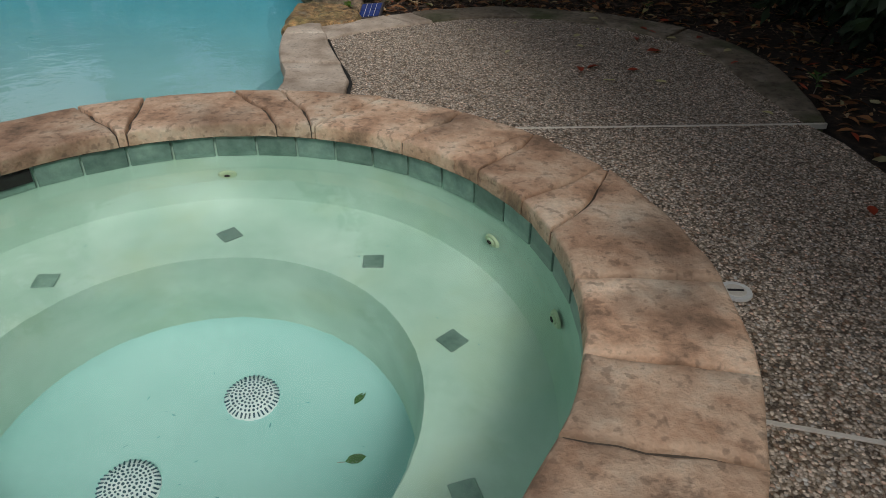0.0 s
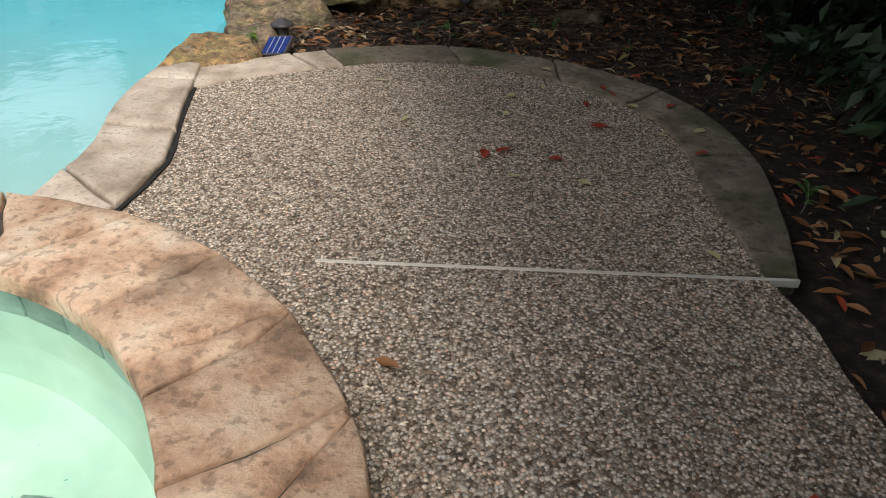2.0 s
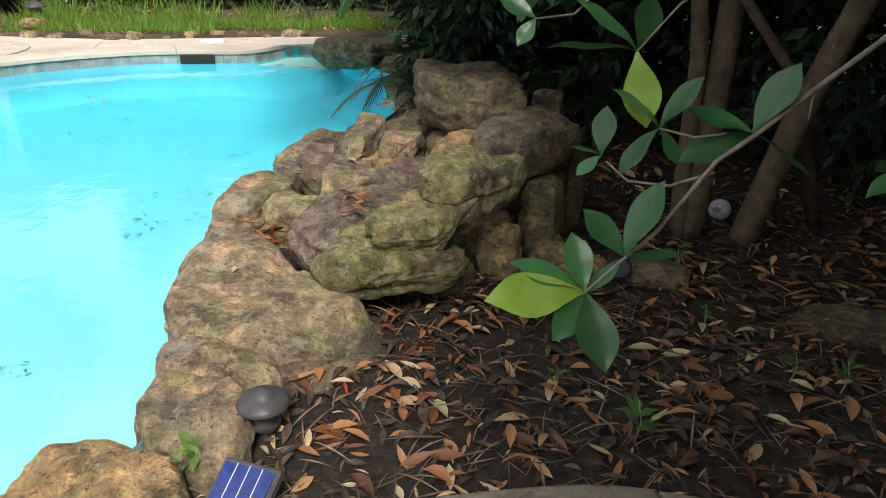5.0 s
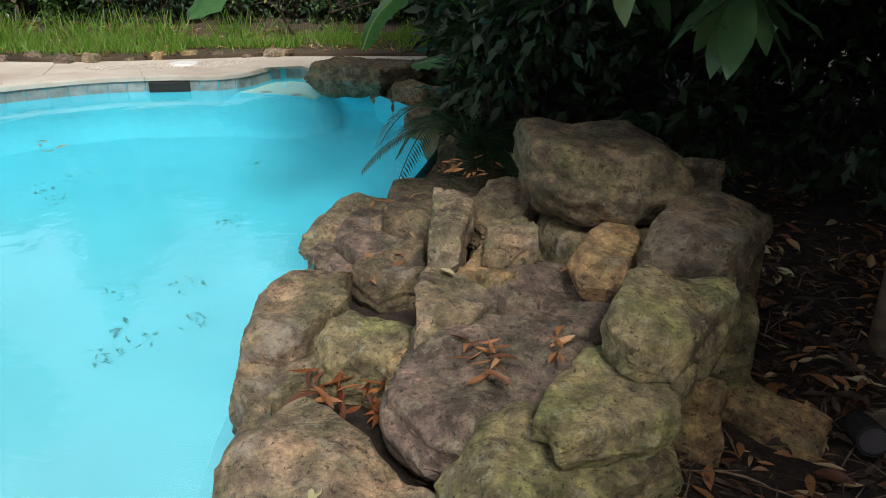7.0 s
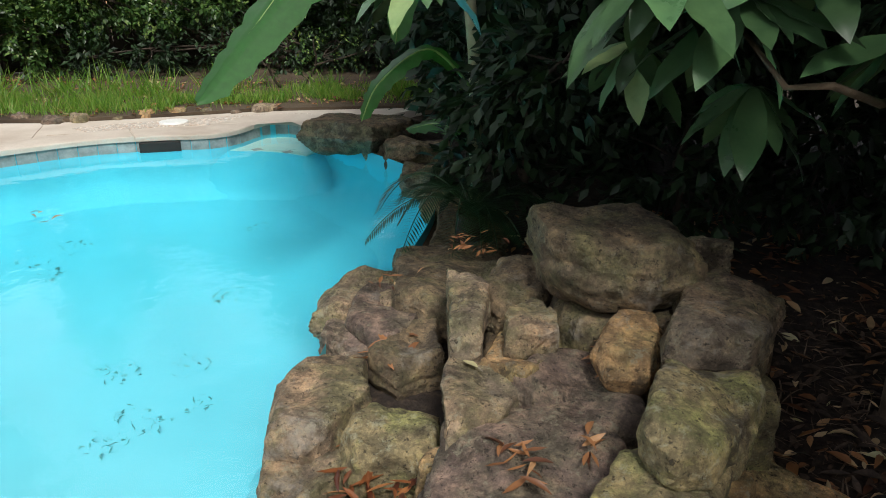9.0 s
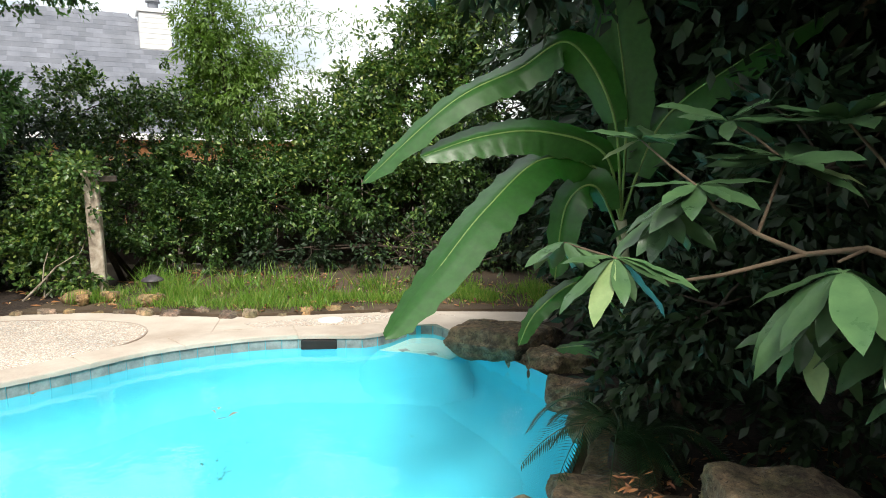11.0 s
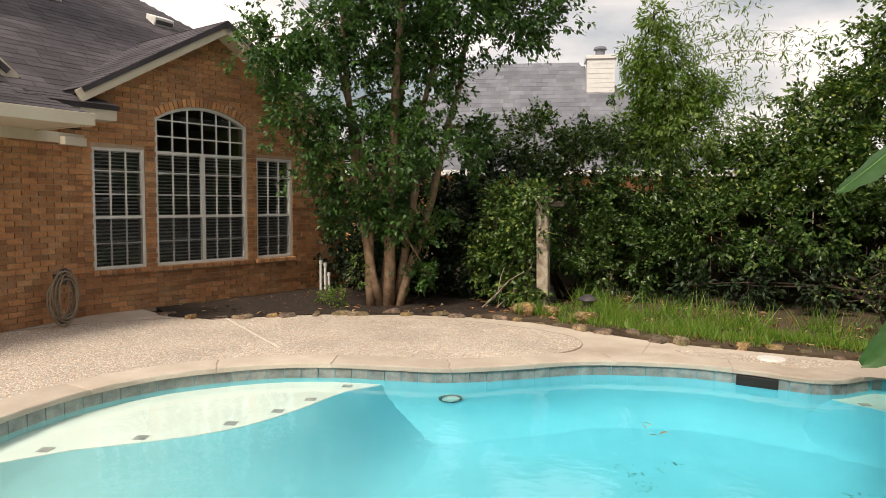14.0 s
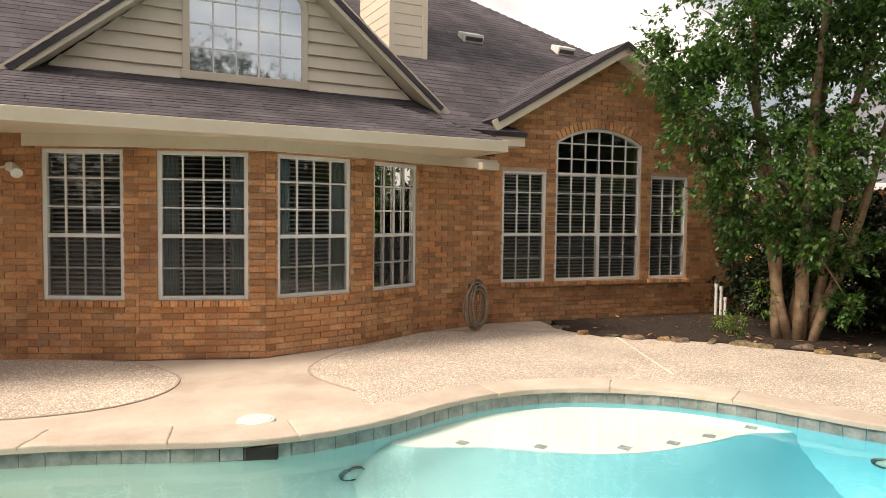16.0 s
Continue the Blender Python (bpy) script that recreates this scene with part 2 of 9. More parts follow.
M_SPA = surface("algae-tinted spa plaster", [(0.35, (0.35, 0.53, 0.43)), (0.65, (0.55, 0.72, 0.62))], scale=1.6, fine=25, fine_amount=0.06, rough=0.7, bump=0.1,
                stain=((0.42, 0.52, 0.3), 2.6, 0.35))
M_SPA_FLOOR = plaster_mat("spa floor plaster", (0.28, 0.54, 0.5), (0.36, 0.61, 0.57))
M_POOL, pn, pl, pb = node_mat("water-tinted pool plaster")      # water's depth tint painted into the colour along y: pale, then turquoise
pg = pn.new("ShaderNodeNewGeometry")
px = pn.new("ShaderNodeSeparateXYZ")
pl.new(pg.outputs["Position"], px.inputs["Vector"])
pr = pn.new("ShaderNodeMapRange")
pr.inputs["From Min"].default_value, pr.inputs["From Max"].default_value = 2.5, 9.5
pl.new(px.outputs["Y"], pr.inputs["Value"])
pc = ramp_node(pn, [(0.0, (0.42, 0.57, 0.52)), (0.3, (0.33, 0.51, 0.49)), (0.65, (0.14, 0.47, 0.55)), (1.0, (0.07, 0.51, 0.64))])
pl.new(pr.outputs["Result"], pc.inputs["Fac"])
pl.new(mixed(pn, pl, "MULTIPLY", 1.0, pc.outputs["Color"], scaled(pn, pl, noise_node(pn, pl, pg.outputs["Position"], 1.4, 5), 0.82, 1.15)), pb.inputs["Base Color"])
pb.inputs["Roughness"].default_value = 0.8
M_LEDGE = plaster_mat("white ledge plaster", (0.55, 0.64, 0.6), (0.66, 0.74, 0.7))
M_BENCH = plaster_mat("pale bench plaster", (0.4, 0.66, 0.62), (0.5, 0.74, 0.69))
M_WATER = water_mat("pool water", (0.89, 0.99, 0.99), 5.0, 0.22)
M_WATER_SPA = water_mat("spa water", (0.93, 1.0, 0.97), 7.0, 0.05)
M_WHITE = surface("white plastic", [(0.3, (0.68, 0.68, 0.64)), (0.7, (0.8, 0.8, 0.77))], scale=20, rough=0.45, bump=0.1)
M_STRIP = surface("pale joint strip", [(0.3, (0.62, 0.58, 0.5)), (0.7, (0.78, 0.74, 0.66))], scale=12, rough=0.7, bump=0.2)
M_BLACK = surface("black opening", [(0.3, (0.012, 0.012, 0.012)), (0.7, (0.025, 0.025, 0.023))], scale=8, rough=0.8)
M_DIRT = surface("bare earth", [(0.3, (0.05, 0.035, 0.022)), (0.7, (0.13, 0.095, 0.06))], scale=1.5, fine=40, fine_amount=0.4, rough=0.95, bump=0.8, depth=0.03)
M_MULCH = surface("black mulch", [(0.3, (0.014, 0.01, 0.008)), (0.55, (0.045, 0.032, 0.024)), (0.75, (0.11, 0.075, 0.05))], scale=22, fine=130, fine_amount=0.6, rough=0.95,
                  bump=1.0, depth=0.03)
M_ROCK = rock_mat("sandstone boulder", (0.22, 0.17, 0.12), (0.3, 0.2, 0.12), (0.155, 0.14, 0.068))
M_ROCK_DARK = rock_mat("dark fieldstone", (0.16, 0.12, 0.075), (0.2, 0.14, 0.08), (0.125, 0.115, 0.055), (0.25, 0.22, 0.15))
M_BRICK = surface("orange brick", [(0.3, (0.45, 0.195, 0.088)), (0.55, (0.61, 0.3, 0.137)), (0.75, (0.7, 0.43, 0.23))], scale=2.6, fine=90, fine_amount=0.25,
                  rough=0.85, bump=0.5, rnd=0.25, island=0.32, stain=((0.62, 0.44, 0.29), 7.0, 0.55), spots=((0.16, 0.07, 0.035), 45, 0.5))
M_MORTAR = surface("mortar", [(0.3, (0.4, 0.28, 0.19)), (0.7, (0.55, 0.42, 0.3))], scale=5, fine=90, rough=0.95)
M_TRIM = surface("beige painted trim", [(0.3, (0.62, 0.55, 0.43)), (0.7, (0.69, 0.62, 0.5))], scale=2, fine=30, fine_amount=0.06, rough=0.55, bump=0.1)
M_SIDING = surface("cream siding", [(0.3, (0.68, 0.61, 0.49)), (0.7, (0.75, 0.68, 0.56))], scale=2, fine=30, fine_amount=0.06, rough=0.6, bump=0.1, island=0.04)
M_FRAME = surface("white window frame", [(0.3, (0.7, 0.7, 0.68)), (0.7, (0.8, 0.8, 0.78))], scale=4, fine=40, fine_amount=0.06, rough=0.4, bump=0.05)
M_ROOF = surface("brown shingle", [(0.3, (0.03, 0.027, 0.033)), (0.5, (0.058, 0.052, 0.06)), (0.75, (0.11, 0.1, 0.11))], scale=1.2, fine=120, fine_amount=0.35,
                 rough=0.85, bump=0.4, island=0.22, rnd=0.15)
M_ROOF_GREY = surface("grey shingle", [(0.3, (0.13, 0.14, 0.165)), (0.7, (0.21, 0.222, 0.25))], scale=1.5, fine=90, fine_amount=0.3, rough=0.9, bump=0.4, island=0.18)
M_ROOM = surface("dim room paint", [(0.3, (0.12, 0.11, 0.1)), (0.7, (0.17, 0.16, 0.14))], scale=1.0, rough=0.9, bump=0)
M_BLIND = surface("grey window blind", [(0.3, (0.6, 0.59, 0.56)), (0.7, (0.7, 0.69, 0.66))], scale=3, rough=0.6, bump=0)
M_CURTAIN = surface("grey-green curtain", [(0.3, (0.3, 0.34, 0.33)), (0.7, (0.4, 0.44, 0.42))], scale=6, rough=0.9, bump=0.2)
M_GLASS = glass_mat("window glass")
# Weathered brown-grey at half tone: the hedge's deep shade is in the colour.
M_FENCE = surface("shade-toned weathered board", [(0.3, (0.035, 0.028, 0.023)), (0.6, (0.075, 0.06, 0.048)), (0.8, (0.13, 0.11, 0.09))], scale=5, fine=60, rough=0.9, bump=0.5, rnd=0.3)
M_POST = surface("peeling post", [(0.35, (0.2, 0.16, 0.12)), (0.55, (0.42, 0.36, 0.28)), (0.75, (0.58, 0.53, 0.45))], scale=9, fine=60, rough=0.85, bump=0.6)
M_BARK = surface("smooth bark", [(0.3, (0.17, 0.11, 0.07)), (0.55, (0.34, 0.23, 0.15)), (0.75, (0.45, 0.34, 0.24))], scale=9, fine=40, rough=0.85, bump=0.5)
M_BARK_DARK = surface("dark bark", [(0.3, (0.03, 0.023, 0.017)), (0.7, (0.08, 0.06, 0.043))], scale=12, fine=60, rough=0.9, bump=0.8, depth=0.012)
M_TWIG = surface("grey twig", [(0.3, (0.17, 0.14, 0.11)), (0.7, (0.32, 0.28, 0.22))], scale=30, fine=120, rough=0.85, bump=0.3)
# Green lowered past the leaf's own dark tone for deep shade under trees.
M_LEAF_DARK = leaf_mat("shade-darkened evergreen leaf", (0.008, 0.02, 0.008), (0.022, 0.05, 0.016), 0.55, 0.1)
M_LEAF_MYRTLE = leaf_mat("myrtle leaf", (0.022, 0.06, 0.02), (0.09, 0.2, 0.048), 0.42, 0.26)
M_LEAF_SHRUB = leaf_mat("privet leaf", (0.02, 0.055, 0.014), (0.1, 0.19, 0.045), 0.38, 0.24, (0.28, 0.34, 0.09))
M_LEAF_HEDGE = leaf_mat("hedge leaf", (0.016, 0.042, 0.012), (0.07, 0.145, 0.034), 0.36, 0.22, (0.2, 0.28, 0.08))
M_LEAF_LIGHT = leaf_mat("light green leaf", (0.08, 0.15, 0.03), (0.17, 0.27, 0.06), 0.45, 0.35)
M_LEAF_BROAD = leaf_mat("glossy broad leaf", (0.03, 0.085, 0.025), (0.06, 0.15, 0.04), 0.25, 0.2, (0.17, 0.24, 0.05))
M_BANANA = leaf_mat("banana leaf", (0.028, 0.105, 0.02), (0.048, 0.145, 0.03), 0.35, 0.32)
M_BANANA_RIB = surface("banana midrib", [(0.3, (0.12, 0.22, 0.05)), (0.7, (0.2, 0.3, 0.08))], scale=10, rough=0.5, bump=0.1)
M_FROND = leaf_mat("sago frond", (0.01, 0.035, 0.015), (0.025, 0.06, 0.02), 0.35, 0.1)
M_GRASS = leaf_mat("grass blade", (0.09, 0.2, 0.03), (0.22, 0.38, 0.06), 0.5, 0.45, (0.34, 0.34, 0.12))
M_LITTER = leaf_mat("dry leaf", (0.11, 0.04, 0.02), (0.42, 0.19, 0.075), 0.5, 0.12, (0.62, 0.47, 0.27))
M_LITTER_RED = leaf_mat("red fallen leaf", (0.3, 0.03, 0.015), (0.42, 0.07, 0.03), 0.5, 0.15)
M_LITTER_PALE = leaf_mat("pale fallen leaf", (0.42, 0.36, 0.16), (0.55, 0.5, 0.3), 0.5, 0.2)
M_SOLAR = surface("blue solar cell", [(0.3, (0.01, 0.02, 0.12)), (0.7, (0.02, 0.05, 0.24))], scale=30, rough=0.2, bump=0)
M_LAMP = surface("bronze-grey plastic", [(0.3, (0.05, 0.045, 0.05)), (0.7, (0.09, 0.08, 0.085))], scale=20, rough=0.45, bump=0.1)
M_HOSE = surface("tan hose", [(0.3, (0.22, 0.17, 0.12)), (0.7, (0.34, 0.28, 0.21))], scale=30, rough=0.6, bump=0.1)


# ---- mesh helpers ----
def shaped(name, bm, material, smooth=False):
    me = bpy.data.meshes.new(name)
    bm.normal_update()
    bm.to_mesh(me)
    bm.free()
    me.materials.append(material)
    if smooth:
        me.shade_smooth()
    return me


def part(name, bm, material, parent=None, label="", smooth=False):
    ob = new(name, shaped(name, bm, material, smooth))
    ob.parent = parent
    return tagged(ob, label)


def raw(name, verts, faces, material, parent=None, smooth=False):
    """One mesh from arrays."""
    me = bpy.data.meshes.new(name)
    me.from_pydata([tuple(v) for v in verts], [], [tuple(f) for f in faces])
    me.materials.append(material)
    if smooth:
        me.shade_smooth()
    me.update()
    ob = new(name, me)
    ob.parent = parent
    return ob


def thing(name, label, category, group="", kind="", at=(0, 0, 0)):
    ob = new(name)
    ob.location = at
    ob.empty_display_size = 0.1
    return tagged(ob, label, category, group, kind)


def box(bm, lo, hi, m=None, bevel=0.0):
    """A box between two corners, with bevelled edges if asked."""
    c = [(a + b) / 2 for a, b in zip(lo, hi)]
    s = [abs(b - a) for a, b in zip(lo, hi)]
    r = bmesh.ops.create_cube(bm, size=1, matrix=Matrix.Translation(c) @ Matrix.Diagonal((*s, 1)))
    vs = r["verts"]
    if bevel:
        es = list({e for v in vs for e in v.link_edges})
        vs = list({v for f in bmesh.ops.bevel(bm, geom=es, offset=bevel, segments=1, affect="EDGES")["faces"] for v in f.verts} | {v for v in vs if v.is_valid})
    if m is not None:
        bmesh.ops.transform(bm, matrix=m, verts=vs)
    return vs


def cyl(bm, a, b, r0, r1=None, seg=10, caps=True):
    a, b = Vector(a), Vector(b)
    q = (b - a).to_track_quat("Z", "Y").to_matrix().to_4x4()
    return bmesh.ops.create_cone(bm, cap_ends=caps, segments=seg, radius1=r0, radius2=r0 if r1 is None else r1, depth=(b - a).length,
                                 matrix=Matrix.Translation((a + b) / 2) @ q)["verts"]


def filled(loops, to3d, thickness, normal):
    """A flat sheet with holes, given by closed 2D loops, made thick against its normal."""
    bm = bmesh.new()
    edges = []
    for lp in loops:
        vs = [bm.verts.new(to3d(*p)) for p in lp]
        edges += [bm.edges.new((vs[i], vs[(i + 1) % len(vs)])) for i in range(len(vs))]
    bmesh.ops.triangle_fill(bm, use_beauty=True, use_dissolve=False, edges=edges, normal=normal)
    if thickness:
        r = bmesh.ops.extrude_face_region(bm, geom=bm.faces[:])
        bmesh.ops.translate(bm, vec=-Vector(normal) * thickness, verts=[g for g in r["geom"] if isinstance(g, bmesh.types.BMVert)])
    bmesh.ops.recalc_face_normals(bm, faces=bm.faces)
    return bm


def slab(name, loops, z, thickness, material, parent=None):
    bm = filled(loops, lambda x, y: (x, y, z), thickness, (0, 0, 1))
    if not thickness:
        for f in bm.faces:
            if f.normal.z < 0:
                f.normal_flip()
    return part(name, bm, material, parent)


def spline(pts, step=0.12, closed=True):
    """A smooth curve through plan points, at about even steps."""
    p = [np.array(q, float) for q in pts]
    n = len(p)
    out = []
    for i in range(n if closed else n - 1):
        if closed:
            a, b, c, d = p[i - 1], p[i], p[(i + 1) % n], p[(i + 2) % n]
        else:
            a, b, c, d = p[max(i - 1, 0)], p[i], p[i + 1], p[min(i + 2, n - 1)]
        k = max(1, int(np.linalg.norm(c - b) / step))
        for j in range(k):
            t = j / k
            out.append(tuple(0.5 * (2 * b + (c - a) * t + (2 * a - 5 * b + 4 * c - d) * t * t + (3 * b - a - 3 * c + d) * t ** 3)))
    if not closed:
        out.append(tuple(p[-1]))
    return out


def offset(line, d, closed=False):
    """The line moved d to its left."""
    a = np.array(line)
    if closed:
        t = np.roll(a, -1, 0) - np.roll(a, 1, 0)
    else:
        t = np.gradient(a, axis=0)
    t /= np.linalg.norm(t, axis=1)[:, None]
    return [tuple(q) for q in a + d * np.stack([-t[:, 1], t[:, 0]], 1)]


def inside(poly):
    p = np.array(poly)
    q = np.roll(p, -1, 0)

    def test(x, y):
        c = (p[:, 1] > y) != (q[:, 1] > y)
        with np.errstate(divide="ignore", invalid="ignore"):
            xs = p[:, 0] + (y - p[:, 1]) * (q[:, 0] - p[:, 0]) / (q[:, 1] - p[:, 1])
        return bool((c & (x < xs)).sum() % 2)
    return test


def shrunk(poly, d):
    p = np.array(poly)
    c = p.mean(0)
    w = p - c
    return p - w / np.linalg.norm(w, axis=1)[:, None] * d


def flagstone(poly, z0, z1, seed):
    """A broken-edged flat stone with a worn arris and an uneven face."""
    p = np.array(poly)
    away = p - p.mean(0)
    ln = np.linalg.norm(away, axis=1)[:, None]
    bm = bmesh.new()
    rows = []
    for d, z in ((0.0, z0), (0.002, z1 - 0.012), (0.006, z1 - 0.004), (0.014, z1), (0.05, z1 + 0.002)):
        q = p - away / ln * np.minimum(d, ln * 0.6)
        rows.append([bm.verts.new((x, y, z + (0.004 * noise.noise(Vector((x * 11, y * 11, seed))) if z > z0 else 0))) for x, y in q])
    n = len(p)
    for a, b in zip(rows, rows[1:]):
        for i in range(n):
            bm.faces.new((a[i], a[(i + 1) % n], b[(i + 1) % n], b[i]))
    c = bm.verts.new((*p.mean(0), z1 + 0.002))
    for i in range(n):
        bm.faces.new((rows[-1][i], rows[-1][(i + 1) % n], c))
    bmesh.ops.recalc_face_normals(bm, faces=bm.faces)
    return bm


def strip_stones(name, inner, outer, z0, z1, widths, material, parent, gap=0.006, rise=0.002):
    """Stones laid along a band between two lines of the same number of points."""
    def fine(line):
        p = np.array(line)
        q = np.empty((2 * len(p) - 1, 2))
        q[::2], q[1::2] = p, (p[1:] + p[:-1]) / 2
        return [(x + 0.006 * noise.noise(Vector((x * 14, y * 14, 1))), y + 0.006 * noise.noise(Vector((x * 14, y * 14, 7)))) for x, y in q]
    inner, outer = fine(inner), fine(outer)
    widths = [2 * w for w in widths]
    i, n = 0, len(inner)
    lean = 0
    while i < n - 1:
        k = min(n - 1, i + random.choice(widths))
        if n - 1 - k < 2:
            k = n - 1
        slant = random.choice((-1, 0, 0, 1)) if k < n - 2 else 0
        across = lambda j, m, seed: [tuple(np.array(inner[j]) * (1 - t) + np.array(outer[m]) * t + 0.012 * noise.noise(Vector((t * 5, seed, 0.3)))) for t in (0.25, 0.5, 0.75)]
        poly = [inner[j] for j in range(i, k + 1)] + across(k, k + slant, k) + [outer[j] for j in range(k + slant, i + lean - 1, -1)] + across(i, i + lean, i)[::-1]
        part(name, flagstone(shrunk(poly, gap), z0, z1 + random.uniform(-1, 1) * rise, i + 0.5), material, parent)
        i, lean = k, slant

# ---- pool and spa outlines ----
SPA, R_IN, R_OUT = (-0.25, 2.2), 1.0, 1.36
SPA_TOP, SPA_WATER, POOL_WATER = 0.16, 0.04, -0.12


def round_spa(r, a0=0.0, a1=360.0, n=72):
    return [(SPA[0] + r * math.cos(radians(a0 + (a1 - a0) * i / n)), SPA[1] + r * math.sin(radians(a0 + (a1 - a0) * i / n))) for i in range(n + (a1 - a0 < 359.9))]


near_edge = spline([(-0.37, 3.6), (-0.385, 3.9), (-0.42, 4.2), (-0.54, 4.55), (-0.6, 4.9), (-0.63, 5.2), (-0.58, 5.5), (-0.52, 5.75), (-0.58, 6.0), (-0.66, 6.3), (-0.84, 6.7), (-0.94, 7.1),
                    (-1.02, 7.55), (-0.98, 8.0), (-0.86, 8.4), (-0.78, 8.9), (-0.75, 9.5), (-0.85, 10.05), (-1.12, 10.42), (-1.45, 10.76), (-1.75, 11.05), (-2.01, 11.34)], closed=False)
far_edge = spline([(-2.01, 11.34), (-2.15, 11.58), (-2.38, 11.78), (-2.62, 11.7), (-2.72, 11.36), (-2.9, 11.13), (-3.37, 11.0), (-3.91, 10.74), (-4.5, 10.15), (-4.78, 9.55),
                   (-5.08, 8.98), (-5.47, 8.62), (-5.88, 8.26), (-6.22, 7.75), (-6.4, 7.0), (-6.29, 6.37), (-6.05, 5.9), (-5.71, 5.45), (-5.42, 4.9), (-5.32, 4.3), (-5.36, 3.2),
                   (-5.2, 2.2), (-4.5, 1.2), (-3.2, 0.75), (-2.1, 1.0), (-1.52, 1.75)], closed=False)
a_start = math.degrees(math.atan2(far_edge[-1][1] - SPA[1], far_edge[-1][0] - SPA[0])) % 360
a_end = math.degrees(math.atan2(near_edge[0][1] - SPA[1], near_edge[0][0] - SPA[0])) % 360
spa_arc = round_spa(1.32, a_start, a_end, 30)
pool_loop = near_edge + far_edge[1:] + spa_arc[1:-1]
whole_hole = near_edge + far_edge[1:] + round_spa(1.32, a_start, a_end - 360, 50)[1:-1]

ground = slab("ground", [[(-400, -400), (400, -400), (400, 400), (-400, 400)], whole_hole], -0.09, 0, M_DIRT)
tagged(ground, "bare brown earth under the garden", "ground", kind="structure")

# pool shell: floor, wall, tile band, water
pool = thing("pool", "freeform swimming pool with water-tinted plaster and tiled waterline", "pool", kind="structure")
rings = [(pool_loop, -0.02), (pool_loop, -0.75), (offset(pool_loop, 0.1, True), -1.0), (offset(pool_loop, 0.22, True), -1.15), (offset(pool_loop, 0.4, True), -1.24)]
bm = filled([pool_loop], lambda x, y: (x, y, -1.24), 0, (0, 0, 1))
for f in bm.faces:
    if f.normal.z < 0:
        f.normal_flip()
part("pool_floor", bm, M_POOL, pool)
bm = bmesh.new()
rows = [[bm.verts.new((*p, z)) for p in lp] for lp, z in rings]
for a, b in zip(rows, rows[1:]):
    for i in range(len(a)):
        j = (i + 1) % len(a)
        bm.faces.new((b[i], b[j], a[j], a[i]))
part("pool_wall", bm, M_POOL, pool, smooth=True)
bm = filled([pool_loop], lambda x, y: (x, y, POOL_WATER), 0, (0, 0, 1))
for f in bm.faces:
    if f.normal.z < 0:
        f.normal_flip()
water = part("water", bm, M_WATER)
water.visible_shadow = False
tagged(water, "clear turquoise pool water with small ripples", "water", kind="structure")

# sunken ledges
ledge = spline([(-6.6, 5.3), (-5.69, 5.42), (-5.51, 6.1), (-5.39, 6.45), (-5.29, 6.8), (-5.26, 7.12), (-5.31, 7.44), (-5.41, 7.79), (-5.55, 8.2), (-5.62, 8.75), (-6.6, 9.1)], 0.12, False)
bench = [(-2.9, 11.25), (-2.68, 11.22), (-2.5, 11.24), (-2.25, 11.2), (-2.05, 11.1), (-1.75, 11.9), (-3.1, 12.0)]
for name, lp, reach, text in (("tanning_ledge", ledge, 1.1, "pale shallow ledge under the water"), ("bench", bench, 0.5, "pale corner bench under the water")):
    part(name, filled([lp], lambda x, y: (x, y, -0.28), 0.03, (0, 0, 1)), M_BENCH if name == "bench" else M_LEDGE, pool, text)
    bm = bmesh.new()
    rings = []
    for k in range(9):      # a long smooth slope from the step down to the floor
        f = k / 8
        rings.append([bm.verts.new((x, y, -0.295 - 0.955 * (f * f * (3 - 2 * f)) ** 0.8)) for x, y in shrunk(lp, 0.004 - reach * f)])
    for a, b in zip(rings, rings[1:]):
        for i in range(len(a)):
            j = (i + 1) % len(a)
            bm.faces.new((a[i], a[j], b[j], b[i]))
    bmesh.ops.recalc_face_normals(bm, faces=bm.faces)
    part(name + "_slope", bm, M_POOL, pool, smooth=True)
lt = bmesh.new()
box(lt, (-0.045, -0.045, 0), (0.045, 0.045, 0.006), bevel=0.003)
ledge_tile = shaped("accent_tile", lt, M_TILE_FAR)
run = spline([(-5.62, 5.95), (-5.47, 6.5), (-5.37, 7.1), (-5.42, 7.5), (-5.53, 7.85), (-5.68, 8.3)], 0.31, False)
for x, y in run + [(-2.55, 11.28), (-2.25, 11.22)]:
    o = new("accent_tile", ledge_tile)
    o.parent, o.location, o.rotation_euler = pool, (x, y, -0.278), (0, 0, 0.8)

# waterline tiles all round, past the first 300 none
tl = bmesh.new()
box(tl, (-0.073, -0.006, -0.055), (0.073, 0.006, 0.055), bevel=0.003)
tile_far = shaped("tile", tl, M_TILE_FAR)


def tiles_along(line, mesh, z, step, parent, out):
    """Tiles along a line; out: which side of it they stand proud."""
    p = np.array(line)
    s = np.concatenate([[0], np.cumsum(np.linalg.norm(np.diff(p, axis=0), axis=1))])
    for d in np.arange(step / 2, s[-1], step):
        x, y = np.interp(d, s, p[:, 0]), np.interp(d, s, p[:, 1])
        x1, y1 = np.interp(d + 0.03, s, p[:, 0]), np.interp(d + 0.03, s, p[:, 1])
        x0, y0 = np.interp(d - 0.03, s, p[:, 0]), np.interp(d - 0.03, s, p[:, 1])
        a = math.atan2(y1 - y0, x1 - x0)
        o = new("tile", mesh)
        o.parent, o.location, o.rotation_euler = parent, (x - out * math.sin(a), y + out * math.cos(a), z), (0, 0, a)


